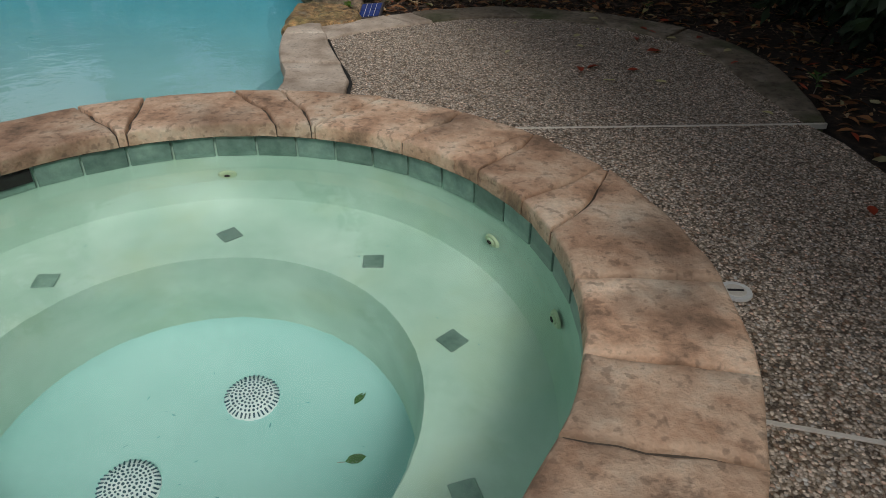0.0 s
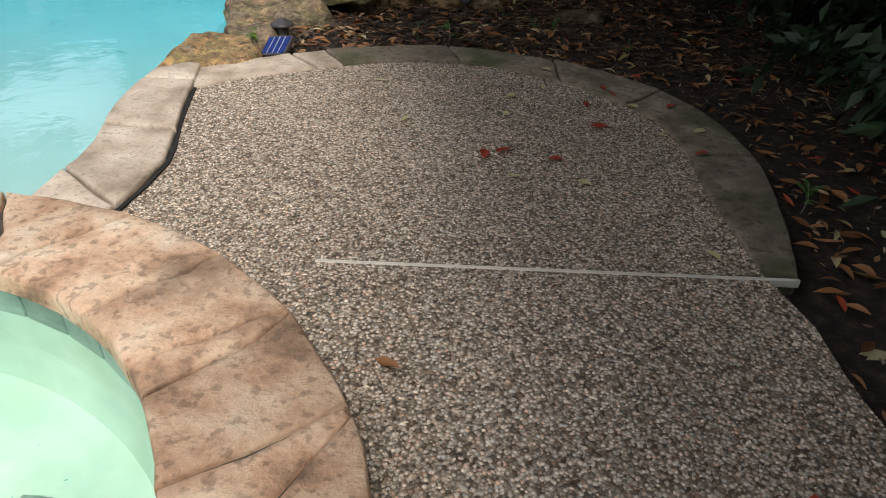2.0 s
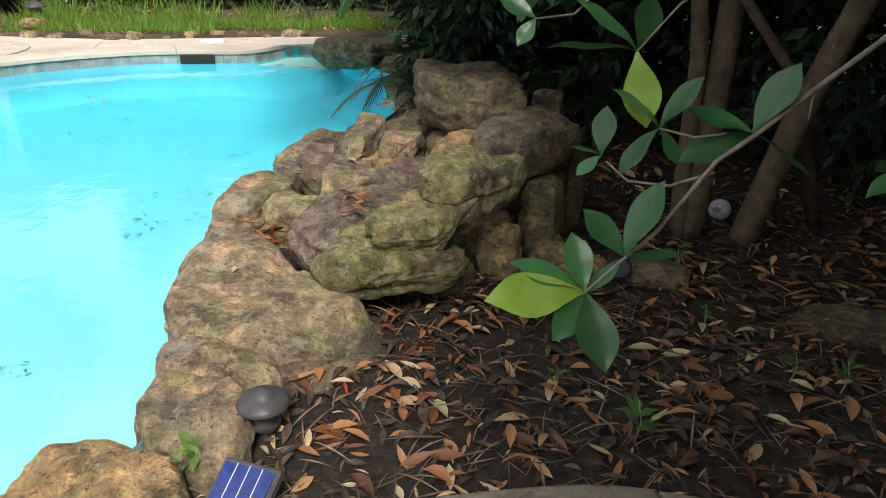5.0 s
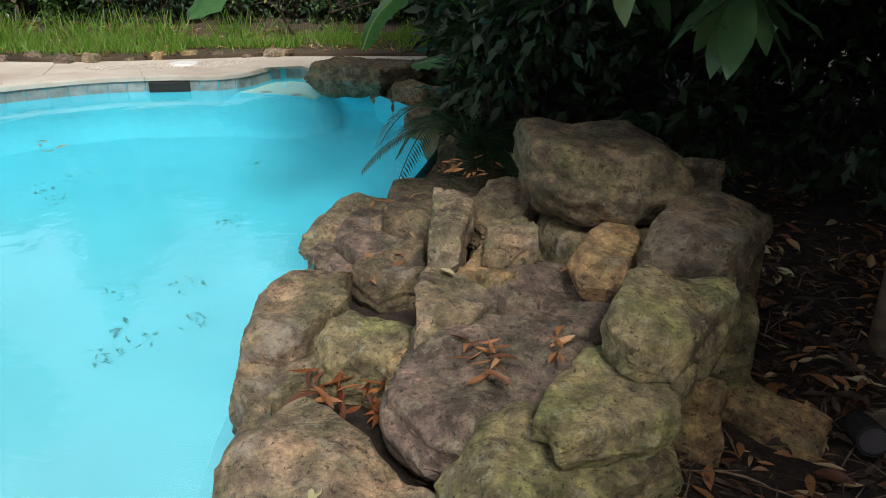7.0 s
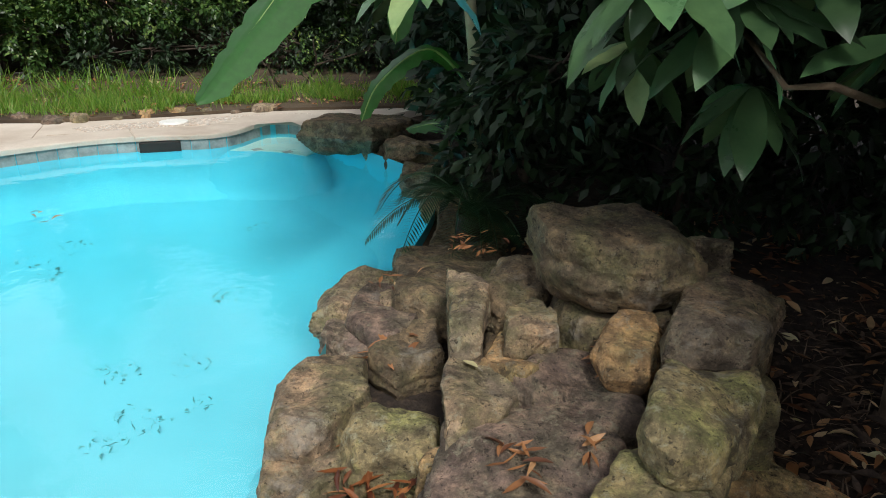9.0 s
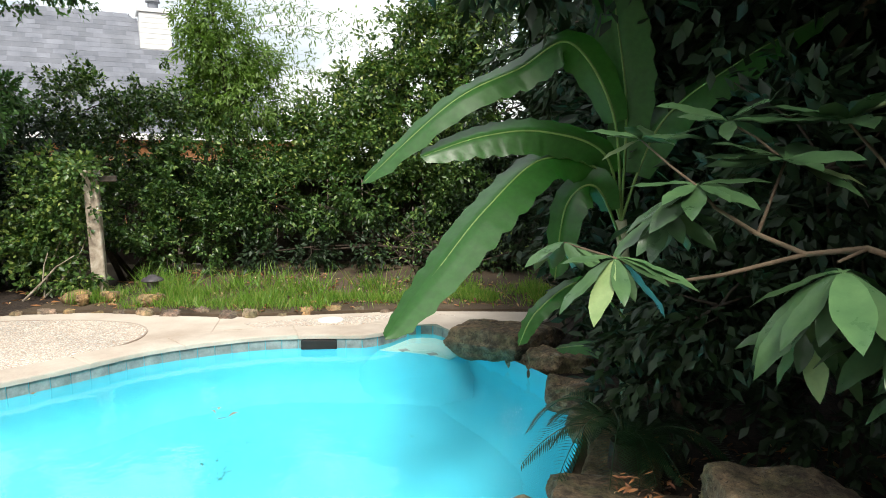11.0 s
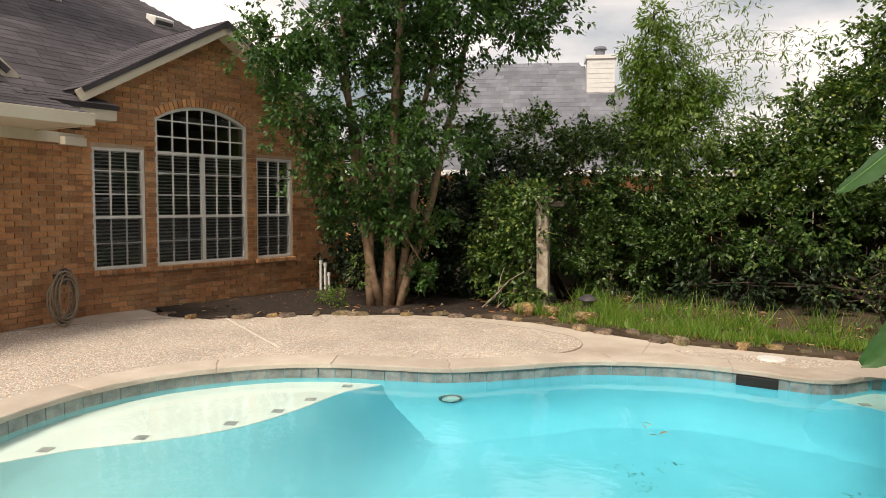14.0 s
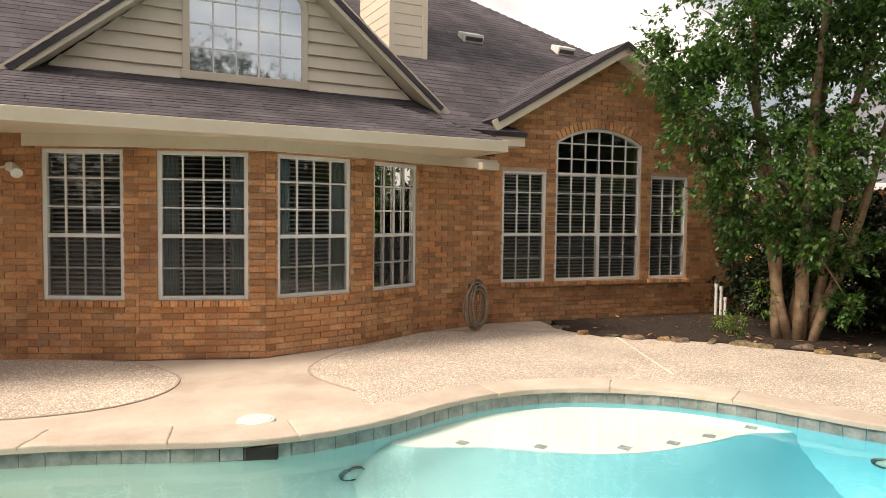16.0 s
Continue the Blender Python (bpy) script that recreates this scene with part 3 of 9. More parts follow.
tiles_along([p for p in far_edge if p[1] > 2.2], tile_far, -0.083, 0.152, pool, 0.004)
for (x0, y0), (x1, y1) in (((-5.35, 4.28), (-5.345, 4.66)), ((-3.47, 10.95), (-3.15, 11.06))):
    a = math.atan2(y1 - y0, x1 - x0)
    ln = math.hypot(x1 - x0, y1 - y0) / 2
    bm = bmesh.new()
    m = Matrix.Translation(((x0 + x1) / 2, (y0 + y1) / 2, -0.1)) @ Matrix.Rotation(a, 4, "Z")
    box(bm, (-ln, -0.03, -0.055), (ln, 0.03, 0.06), m, 0.006)
    part("skimmer_mouth", bm, M_BLACK, pool, "black skimmer opening in the tile band")

# round underwater lights in the far wall: a dark rim round a pale lens
M_DRAIN = surface("dark light rim", [(0.3, (0.02, 0.06, 0.065)), (0.7, (0.04, 0.11, 0.115))], scale=20)
M_LENS = plaster_mat("pale pool lens", (0.3, 0.52, 0.5), (0.42, 0.62, 0.6), 14)
for x, y, z, nx, ny in ((-5.074, 8.984, -0.59, 0.834, -0.551), (-5.532, 5.15, -0.675, 0.876, 0.483)):
    m = Matrix.Translation((x, y, z)) @ Vector((nx, ny, 0)).to_track_quat("Z", "Y").to_matrix().to_4x4()
    bm = bmesh.new()
    rows = []
    for r, h in ((0.105, -0.02), (0.103, 0.02), (0.097, 0.028), (0.084, 0.026), (0.082, 0.01)):
        rows.append([bm.verts.new(m @ Vector((r * math.cos(i * math.pi / 14), r * math.sin(i * math.pi / 14), h))) for i in range(28)])
    for a, b in zip(rows, rows[1:]):
        for i in range(28):
            bm.faces.new((a[i], a[(i + 1) % 28], b[(i + 1) % 28], b[i]))
    rim = part("pool_light", bm, M_DRAIN, pool, "round underwater light with a dark rim", smooth=True)
    bm = bmesh.new()
    rows = []
    for r, h in ((0.083, 0.01), (0.06, 0.02), (0.03, 0.026), (0.008, 0.027)):
        rows.append([bm.verts.new(m @ Vector((r * math.cos(i * math.pi / 14), r * math.sin(i * math.pi / 14), h))) for i in range(28)])
    for a, b in zip(rows, rows[1:]):
        for i in range(28):
            bm.faces.new((a[i], a[(i + 1) % 28], b[(i + 1) % 28], b[i]))
    bm.faces.new(rows[-1])
    part("lens", bm, M_LENS, rim, smooth=True)

# far coping stones
cope = thing("coping", "tan flagstone coping round the pool", "coping", kind="structure")
edge = [p for p in far_edge if p[1] > 0.9]
strip_stones("coping_stone", offset(edge, 0.025), offset(edge, -0.34), -0.03, 0.012, (6, 7, 8), M_PATIO, cope, 0.0004, 0.001)
near_cope = [p for p in near_edge if p[1] < 5.2]
joint = spline([(-0.09, 3.5), (-0.09, 3.75), (-0.1, 4.1), (-0.23, 4.47), (-0.33, 4.78), (-0.46, 5.2)], 0.12, False)
k = len(near_cope)
jj = [tuple(np.array(joint)[int(i * (len(joint) - 1) / (k - 1))]) for i in range(k)]
strip_stones("coping_stone", jj, offset(near_cope, 0.03), -0.04, 0.03, (2, 3, 4), M_FLAG_PALE, cope, 0.006, 0.004)

# ---- spa ----
spa = thing("spa", "round in-ground spa with pale green plaster", "spa", kind="structure")


def ring(bm, profile, seg=72):
    """Turned body round the spa's axis from (radius, z) points."""
    rows = [[bm.verts.new((SPA[0] + r * math.cos(2 * math.pi * i / seg), SPA[1] + r * math.sin(2 * math.pi * i / seg), z)) for i in range(seg)] for r, z in profile]
    for a, b in zip(rows, rows[1:]):
        for i in range(seg):
            bm.faces.new((a[i], a[(i + 1) % seg], b[(i + 1) % seg], b[i]))
    return rows


bm = bmesh.new()
ring(bm, [(1.32, -1.5), (1.32, 0.1), (1.035, 0.11), (1.03, 0.0), (1.015, -0.29), (0.985, -0.36), (0.93, -0.385), (0.67, -0.39), (0.635, -0.4), (0.62, -0.45), (0.61, -0.8)])
bmesh.ops.recalc_face_normals(bm, faces=bm.faces)
part("spa_shell", bm, M_SPA, spa, smooth=True).data.set_sharp_from_angle(angle=radians(28))
bm = bmesh.new()
rows = ring(bm, [(0.61, -0.79), (0.58, -0.85), (0.3, -0.87), (0.02, -0.88)])
bm.faces.new(rows[-1])
for f in bm.faces:
    f.normal_update()
    if f.normal.z < 0:
        f.normal_flip()
part("spa_floor", bm, M_SPA_FLOOR, spa, smooth=True)
sw = part("spa_water", filled([round_spa(1.026)], lambda x, y: (x, y, SPA_WATER), 0, (0, 0, 1)), M_WATER_SPA)
for f in sw.data.polygons:
    if f.normal.z < 0:
        f.flip()
sw.visible_shadow = False
tagged(sw, "still clear water filling the spa", "water", kind="structure")
tl = bmesh.new()
box(tl, (-0.072, -0.005, -0.06), (0.072, 0.005, 0.06), bevel=0.003)
tiles_along(round_spa(1.022, 0, 360, 80) + [round_spa(1.022)[0]], shaped("tile", tl, M_TILE), 0.052, 0.151, spa, 0.0)
# diamond accents on the seat
tl = bmesh.new()
box(tl, (-0.036, -0.036, 0), (0.036, 0.036, 0.006), bevel=0.003)
dia = shaped("accent_tile", tl, M_TILE)
for x, y, a in ((-0.86, 2.64, 10), (-0.36, 2.95, 45), (0.17, 2.83, 5), (0.45, 2.46, 45), (0.5, 1.95, 20), (0.2, 1.58, 45), (-0.35, 1.45, 10), (-0.85, 1.75, 40)):
    o = new("accent_tile", dia)
    o.parent, o.location, o.rotation_euler = spa, (x, y, -0.386), (0, 0, radians(a))
M_JET = plaster_mat("pale green plastic", (0.42, 0.55, 0.36), (0.52, 0.62, 0.42), 8)
M_COVER = plaster_mat("pale plastic", (0.62, 0.72, 0.72), (0.74, 0.8, 0.79), 20)
# return jets in the seat wall
for a in (100, 36, 12, 160, 220, 290):
    c, s = math.cos(radians(a)), math.sin(radians(a))
    bm = bmesh.new()
    p = Vector((SPA[0] + 1.012 * c, SPA[1] + 1.012 * s, -0.17))
    cyl(bm, p, p - Vector((0.008 * c, 0.008 * s, 0)), 0.036, 0.03, 18)
    cyl(bm, p, p - Vector((0.014 * c, 0.014 * s, 0)), 0.02, 0.017, 14)
    jet = part("jet", bm, M_JET, spa, "pale round return jet")
    bm = bmesh.new()
    cyl(bm, p, p - Vector((0.016 * c, 0.016 * s, 0)), 0.011, seg=10)
    part("nozzle", bm, M_BLACK, jet)
# domed drain covers with holes
for x, y in ((-0.2, 2.5), (-0.46, 2.15)):
    bm = bmesh.new()
    rows = []
    for r, z in ((0.088, 0.0), (0.084, 0.018), (0.065, 0.03), (0.035, 0.036), (0.01, 0.038)):
        rows.append([bm.verts.new((x + r * math.cos(i * math.pi / 12), y + r * math.sin(i * math.pi / 12), -0.875 + z)) for i in range(24)])
    for a, b in zip(rows, rows[1:]):
        for i in range(24):
            bm.faces.new((a[i], a[(i + 1) % 24], b[(i + 1) % 24], b[i]))
    bm.faces.new(rows[-1])
    cover = part("drain_cover", bm, M_COVER, spa, "white domed drain cover", smooth=True)
    bm = bmesh.new()
    for k in range(0, 6):
        for i in range(max(1, 6 * k)):
            a = i * math.pi / 3 / max(k, 1) + k * 0.3
            r = 0.0125 * k
            h = -0.8745 + np.interp(r, [0.01, 0.035, 0.065, 0.084], [0.038, 0.036, 0.03, 0.018])
            cyl(bm, (x + r * math.cos(a), y + r * math.sin(a), h - 0.006), (x + r * math.cos(a), y + r * math.sin(a), h + 0.0015), 0.0042, seg=6)
    for i in range(36):
        a = i * math.pi / 18
        cyl(bm, (x + 0.07 * math.cos(a), y + 0.07 * math.sin(a), -0.85), (x + 0.087 * math.cos(a), y + 0.087 * math.sin(a), -0.858), 0.003, seg=5)
    part("holes", bm, surface("dark blue hole %s" % x, [(0.3, (0.02, 0.07, 0.1)), (0.7, (0.04, 0.11, 0.14))], bump=0), cover)
# spillway slot in the ring
bm = bmesh.new()
for a in np.arange(136, 176, 4):
    c0, s0, c1, s1 = math.cos(radians(a)), math.sin(radians(a)), math.cos(radians(a + 4)), math.sin(radians(a + 4))
    vs = [bm.verts.new((SPA[0] + 1.012 * c, SPA[1] + 1.012 * s, z)) for c, s, z in ((c0, s0, 0.05), (c1, s1, 0.05), (c1, s1, 0.112), (c0, s0, 0.112))]
    bm.faces.new(vs)
part("spillway_slot", bm, M_BLACK, spa, "dark spillway slot under the coping")

# flagstone ring: joints by their angle at the inner and the outer rim
JOINTS = [(4.5, 3.3), (17.0, 30.0), (27.3, 31.2), (40.5, 44.8), (46.7, 45.6), (60.0, 58.5), (80.0, 73.5), (80.6, 91.8), (88.0, 99.5), (118.0, 114.0), (119.5, 124.3), (141, 139), (156, 163),
          (178, 176), (196, 201), (214, 211), (231, 236), (250, 247), (262, 270), (284, 280), (301, 305), (320, 316), (335, 339), (348.5, 349.2)]
ring_stone = thing("spa_coping", "pinkish flagstone coping ring round the spa, dark stained in places", "coping", kind="structure")


def wander(a_in, a_out, k, n, seed):
    """A point of a joint between rims, at step k of n, with a broken line."""
    t = k / n
    a = radians(a_in + (a_out - a_in) * t + 1.3 * math.sin(math.pi * t) * noise.noise(Vector((seed * 3.1, t * 4.0, 0.5))))
    r = R_IN + (R_OUT - R_IN) * t
    return (SPA[0] + r * math.cos(a), SPA[1] + r * math.sin(a))


for i, (a_in, a_out) in enumerate(JOINTS):
    b_in, b_out = JOINTS[(i + 1) % len(JOINTS)]
    if i + 1 == len(JOINTS):
        b_in, b_out = b_in + 360, b_out + 360
    rim = lambda q, r, w: (SPA[0] + (r + w) * math.cos(radians(q)), SPA[1] + (r + w) * math.sin(radians(q)))
    poly = [wander(a_in, a_out, k, 7, i) for k in range(8)]
    m = max(2, int((b_out - a_out) / 3))
    poly += [rim(a_out + (b_out - a_out) * k / m, R_OUT, random.uniform(-0.006, 0.004)) for k in range(1, m)]
    poly += [wander(b_in, b_out, k, 7, (i + 1) % len(JOINTS)) for k in range(7, -1, -1)]
    m = max(2, int((b_in - a_in) / 3))
    poly += [rim(b_in + (a_in - b_in) * k / m, R_IN, random.uniform(-0.003, 0.003)) for k in range(1, m)] if b_in - a_in > 2 else []
    part("flagstone", flagstone(shrunk(poly, 0.0045), 0.105, SPA_TOP + random.uniform(-0.002, 0.002), i), M_FLAG, ring_stone, smooth=True).data.set_sharp_from_angle(angle=radians(50))
bm = bmesh.new()
ring(bm, [(1.335, -0.1), (1.335, 0.143), (1.012, 0.143), (1.012, 0.1)])
part("mortar_bed", bm, M_GROUT, ring_stone)

# ---- near deck ----
border_in = spline([(-0.36, 4.85), (-0.24, 5.0), (-0.06, 5.12), (0.12, 5.24), (0.36, 5.38), (0.66, 5.46), (0.97, 5.44), (1.22, 5.33), (1.44, 5.17), (1.62, 5.0), (1.76, 4.8),
                    (1.81, 4.5), (1.83, 4.2), (1.9, 3.74)], 0.12, False)
border_out = spline([(-0.5, 5.16), (-0.3, 5.3), (0.05, 5.53), (0.42, 5.69), (0.8, 5.74), (1.16, 5.66), (1.45, 5.52), (1.66, 5.36), (1.85, 5.16), (1.99, 4.9), (2.07, 4.5), (2.06, 4.1),
                     (2.0, 3.72)], 0.12, False)
deck_loop = border_in + [(1.98, 3.5), (2.0, 3.28), (2.06, 3.0), (2.2, 2.5), (2.4, 1.9), (2.6, 1.0), (2.7, -1.0), (2.7, -5.0), (-6.5, -5.0), (-6.5, 0.2), (-3.3, 0.55), (-2.0, 0.85)] + \
    round_spa(1.33, a_start, a_end - 360 + 8, 50) + [(-0.1, 3.55), (-0.1, 3.87), (-0.16, 4.24), (-0.28, 4.6)]
deck = slab("deck", [deck_loop], 0.0, 0.1, M_AGG)
tagged(deck, "exposed aggregate pool deck with brown and cream pebbles", "deck", kind="structure")
bstrip = thing("deck_border", "mossy brown stone border along the deck", "border", kind="structure")
k = len(border_in)
bo = [tuple(np.array([np.interp(i / (k - 1), np.linspace(0, 1, len(border_out)), np.array(border_out)[:, c]) for c in (0, 1)])) for i in range(k)]
first = 5       # the first stones are flags like the coping
strip_stones("border_stone", border_in[:first], bo[:first], -0.08, 0.014, (2, 3), M_FLAG_PALE, bstrip, 0.006, 0.003)
strip_stones("border_stone", border_in[first - 1:], bo[first - 1:], -0.08, 0.012, (3, 4, 5), M_BORDER, bstrip, 0.0008, 0.003)
for (x0, y0), (x1, y1) in (((0.62, 3.58), (2.0, 3.71)), ((1.05, 1.99), (2.42, 1.7))):
    bm = bmesh.new()
    a = math.atan2(y1 - y0, x1 - x0)
    box(bm, (0, -0.006, -0.02), (math.hypot(x1 - x0, y1 - y0), 0.006, 0.004), Matrix.Translation((x0, y0, 0)) @ Matrix.Rotation(a, 4, "Z"), 0.001)
    tagged(part("expansion_joint", bm, M_STRIP), "pale plastic expansion joint strip in the deck", "trim", kind="structure")
# round white cap in the deck beside the spa
cap = thing("deck_drain_cap", "small round white plastic cap set in the deck", "drain cap", at=(1.22, 2.45, 0.0))
bm = bmesh.new()
cyl(bm, (0, 0, -0.01), (0, 0, 0.006), 0.048, 0.044, 24)
part("rim", bm, M_WHITE, cap)
bm = bmesh.new()
cyl(bm, (0, 0, 0.004), (0, 0, 0.008), 0.03, 0.028, 20)
part("plug", bm, M_STRIP, cap)
bm = bmesh.new()
box(bm, (-0.022, -0.005, 0.006), (0.022, 0.005, 0.0085))
part("slot", bm, M_BLACK, cap)

# ---- far patio ----
patio_out = [(-1.2, 12.6), (-2.12, 12.4), (-2.89, 12.2), (-3.35, 11.98), (-4.08, 11.66), (-4.62, 11.46), (-5.24, 11.38), (-6.15, 11.3), (-6.91, 10.96), (-7.59, 10.4), (-8.28, 9.45),
             (-8.56, 8.8), (-8.78, 8.27), (-9.3, 7.98), (-10.1, 7.9), (-9.98, 7.25), (-9.25, 6.05), (-8.55, 5.3), (-7.9, 4.3), (-7.9, 3.1), (-8.05, 2.0), (-8.05, -5.0), (-6.5, -5.0), (-6.5, 0.205)]
outer_edge = offset(far_edge, -0.05)
patio_loop = patio_out + [(-3.3, 0.555)] + [tuple(p) for p in outer_edge[::-1] if not (p[0] > -3.0 and p[1] < 3)]
patio = slab("patio", [patio_loop], 0.0, 0.08, M_PATIO)
tagged(patio, "tan concrete patio with faint flagstone joints", "patio", kind="structure")
inner_a = [p for p in offset(far_edge, -0.3) if -7.2 < p[0] < -4.9 and 5.2 < p[1] < 9.7]
patch_a = spline([(-9.3, 6.3), (-9.36, 6.95), (-9.1, 8.0), (-8.61, 9.05), (-7.76, 9.99), (-6.62, 10.74), (-5.64, 10.98), (-5.12, 10.85), (-4.87, 10.42), (-4.95, 9.85)], 0.15, False) + inner_a + \
    spline([(-6.5, 5.2), (-6.99, 4.86), (-7.46, 4.79), (-8.11, 5.07), (-8.7, 5.6)], 0.15, False)
patch_b = spline([(-7.95, 1.0), (-7.9, 2.84), (-7.36, 3.51), (-6.92, 3.68), (-6.47, 3.58), (-6.12, 3.2), (-5.95, 2.4), (-6.0, 0.8)], 0.15)
patch_c = spline([(-4.25, 11.25), (-3.5, 11.72), (-2.5, 12.15), (-2.2, 12.05), (-2.6, 11.98), (-2.95, 11.6), (-3.5, 11.38), (-4.0, 11.1)], 0.15)
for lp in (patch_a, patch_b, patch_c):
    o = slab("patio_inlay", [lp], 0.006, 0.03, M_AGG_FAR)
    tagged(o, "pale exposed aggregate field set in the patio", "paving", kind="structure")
bm = bmesh.new()
for line in (patch_a[:-1], patch_b):
    for p, q in zip(line, line[1:]):
        if math.dist(p, q) < 0.4:
            a = math.atan2(q[1] - p[1], q[0] - p[0])
            box(bm, (0, -0.009, -0.01), (math.dist(p, q), 0.009, 0.009), Matrix.Translation((*p, 0)) @ Matrix.Rotation(a, 4, "Z"))
tagged(part("inlay_edge_line", bm, surface("brown score line", [(0.3, (0.3, 0.24, 0.19)), (0.7, (0.46, 0.39, 0.32))])), "brown scored line round the aggregate fields", "trim", kind="structure")
# scored joints in the tan concrete
bm = bmesh.new()
for (x0, y0), (x1, y1) in (((-4.6, 11.35), (-4.35, 10.8)), ((-4.3, 10.95), (-3.6, 11.3))):
    a = math.atan2(y1 - y0, x1 - x0)
    box(bm, (0, -0.004, -0.005), (math.hypot(x1 - x0, y1 - y0), 0.004, 0.004), Matrix.Translation((x0, y0, 0)) @ Matrix.Rotation(a, 4, "Z"))
tagged(part("score_joint", bm, surface("tan score", [(0.3, (0.42, 0.34, 0.27)), (0.7, (0.52, 0.44, 0.36))])), "thin scored joints in the tan concrete", "trim", kind="structure")
bm = bmesh.new()
box(bm, (0, -0.012, -0.01), (2.6, 0.012, 0.011), Matrix.Translation((-6.78, 8.2, 0)) @ Matrix.Rotation(radians(172), 4, "Z"))
tagged(part("expansion_joint", bm, M_STRIP), "pale joint strip across the aggregate patio", "trim", kind="structure")
for x, y in ((-5.75, 4.47), (-3.45, 11.59)):
    lid = thing("skimmer_lid", "round white skimmer lid set in the patio", "skimmer lid", "skimmer lids", at=(x, y, 0.008))
    bm = bmesh.new()
    cyl(bm, (0, 0, -0.008), (0, 0, 0.008), 0.135, 0.13, 28)
    part("ring", bm, M_WHITE, lid)
    bm = bmesh.new()
    cyl(bm, (0, 0, 0.006), (0, 0, 0.012), 0.112, 0.108, 28)
    part("cover", bm, M_WHITE, lid)

# ---- mulch bed ----
deck_in = inside(deck_loop)
near_in = inside(offset(near_edge, -0.12) + [(-2.0, 14), (-12, 14), (-12, -6), (-0.42, -6)])


def mulch_height(x, y):
    h = -0.055 + 0.022 * noise.noise(Vector((x * 1.3, y * 1.3, 0))) + 0.012 * noise.noise(Vector((x * 9, y * 9, 3)))
    return h + 0.05 * max(0.0, min(1.0, (x - 1.5) / 3))


def mulch_sheet(name, x0, x1, y0, y1, step, skip):
    nx, ny = int((x1 - x0) / step) + 1, int((y1 - y0) / step) + 1
    verts = [(x0 + i * step, y0 + j * step, mulch_height(x0 + i * step, y0 + j * step)) for j in range(ny) for i in range(nx)]
    faces = []
    for j in range(ny - 1):
        for i in range(nx - 1):
            cx, cy = x0 + (i + 0.5) * step, y0 + (j + 0.5) * step
            if not skip(cx, cy):
                k = j * nx + i
                faces.append((k, k + 1, k + nx + 1, k + nx))
    o = raw(name, verts, faces, M_MULCH, smooth=True)
    return tagged(o, "dark mulch bed covered in dry leaves", "mulch", kind="structure")


mulch = mulch_sheet("mulch_bed", -1.1, 6.4, 2.0, 12.9, 0.07, lambda x, y: near_in(x, y) or (deck_in(x, y) and y < 5.2) or math.hypot(x - SPA[0], y - SPA[1]) < 1.45)
bed = [(-10.6, 11.3), (-10.0, 8.05), (-9.3, 7.98), (-8.78, 8.27), (-8.56, 8.8), (-8.28, 9.45), (-7.59, 10.4), (-6.91, 10.96), (-6.9, 12.8), (-10.6, 12.8)]
o = slab("garden_bed", [bed], 0.02, 0.1, M_MULCH)
tagged(o, "dark mulched garden bed by the house", "mulch", kind="structure")
turf = [(-6.91, 10.98), (-6.15, 11.32), (-5.24, 11.4), (-4.62, 11.48), (-4.08, 11.68), (-3.35, 12.0), (-2.89, 12.22), (-1.2, 12.6), (1, 13.2), (1, 17), (-6.91, 15)]
o = slab("grass_bed", [turf], 0.03, 0.1, M_DIRT)
tagged(o, "rough earth strip with grass behind the patio", "ground", kind="structure")


# ---- boulders ----
ROCKS = {"R": M_ROCK, "M": rock_mat("mossy sandstone", (0.19, 0.155, 0.085), (0.24, 0.185, 0.09), (0.19, 0.19, 0.07), (0.38, 0.37, 0.25)), "D": M_ROCK_DARK,
         "O": rock_mat("ochre sandstone", (0.34, 0.215, 0.105), (0.41, 0.25, 0.11), (0.25, 0.2, 0.09)), "P": rock_mat("purplish sandstone", (0.19, 0.135, 0.11), (0.25, 0.17, 0.125), (0.14, 0.12, 0.08))}
ROCK_LABEL = {"R": "weathered tan sandstone boulder at the pool's edge", "M": "mossy green-grey sandstone boulder in the waterfall pile", "D": "dark brown fieldstone in the rock pile",
              "O": "ochre sandstone rock in the rock pile", "P": "purplish flat sandstone slab in the waterfall"}
rocks_made = 0


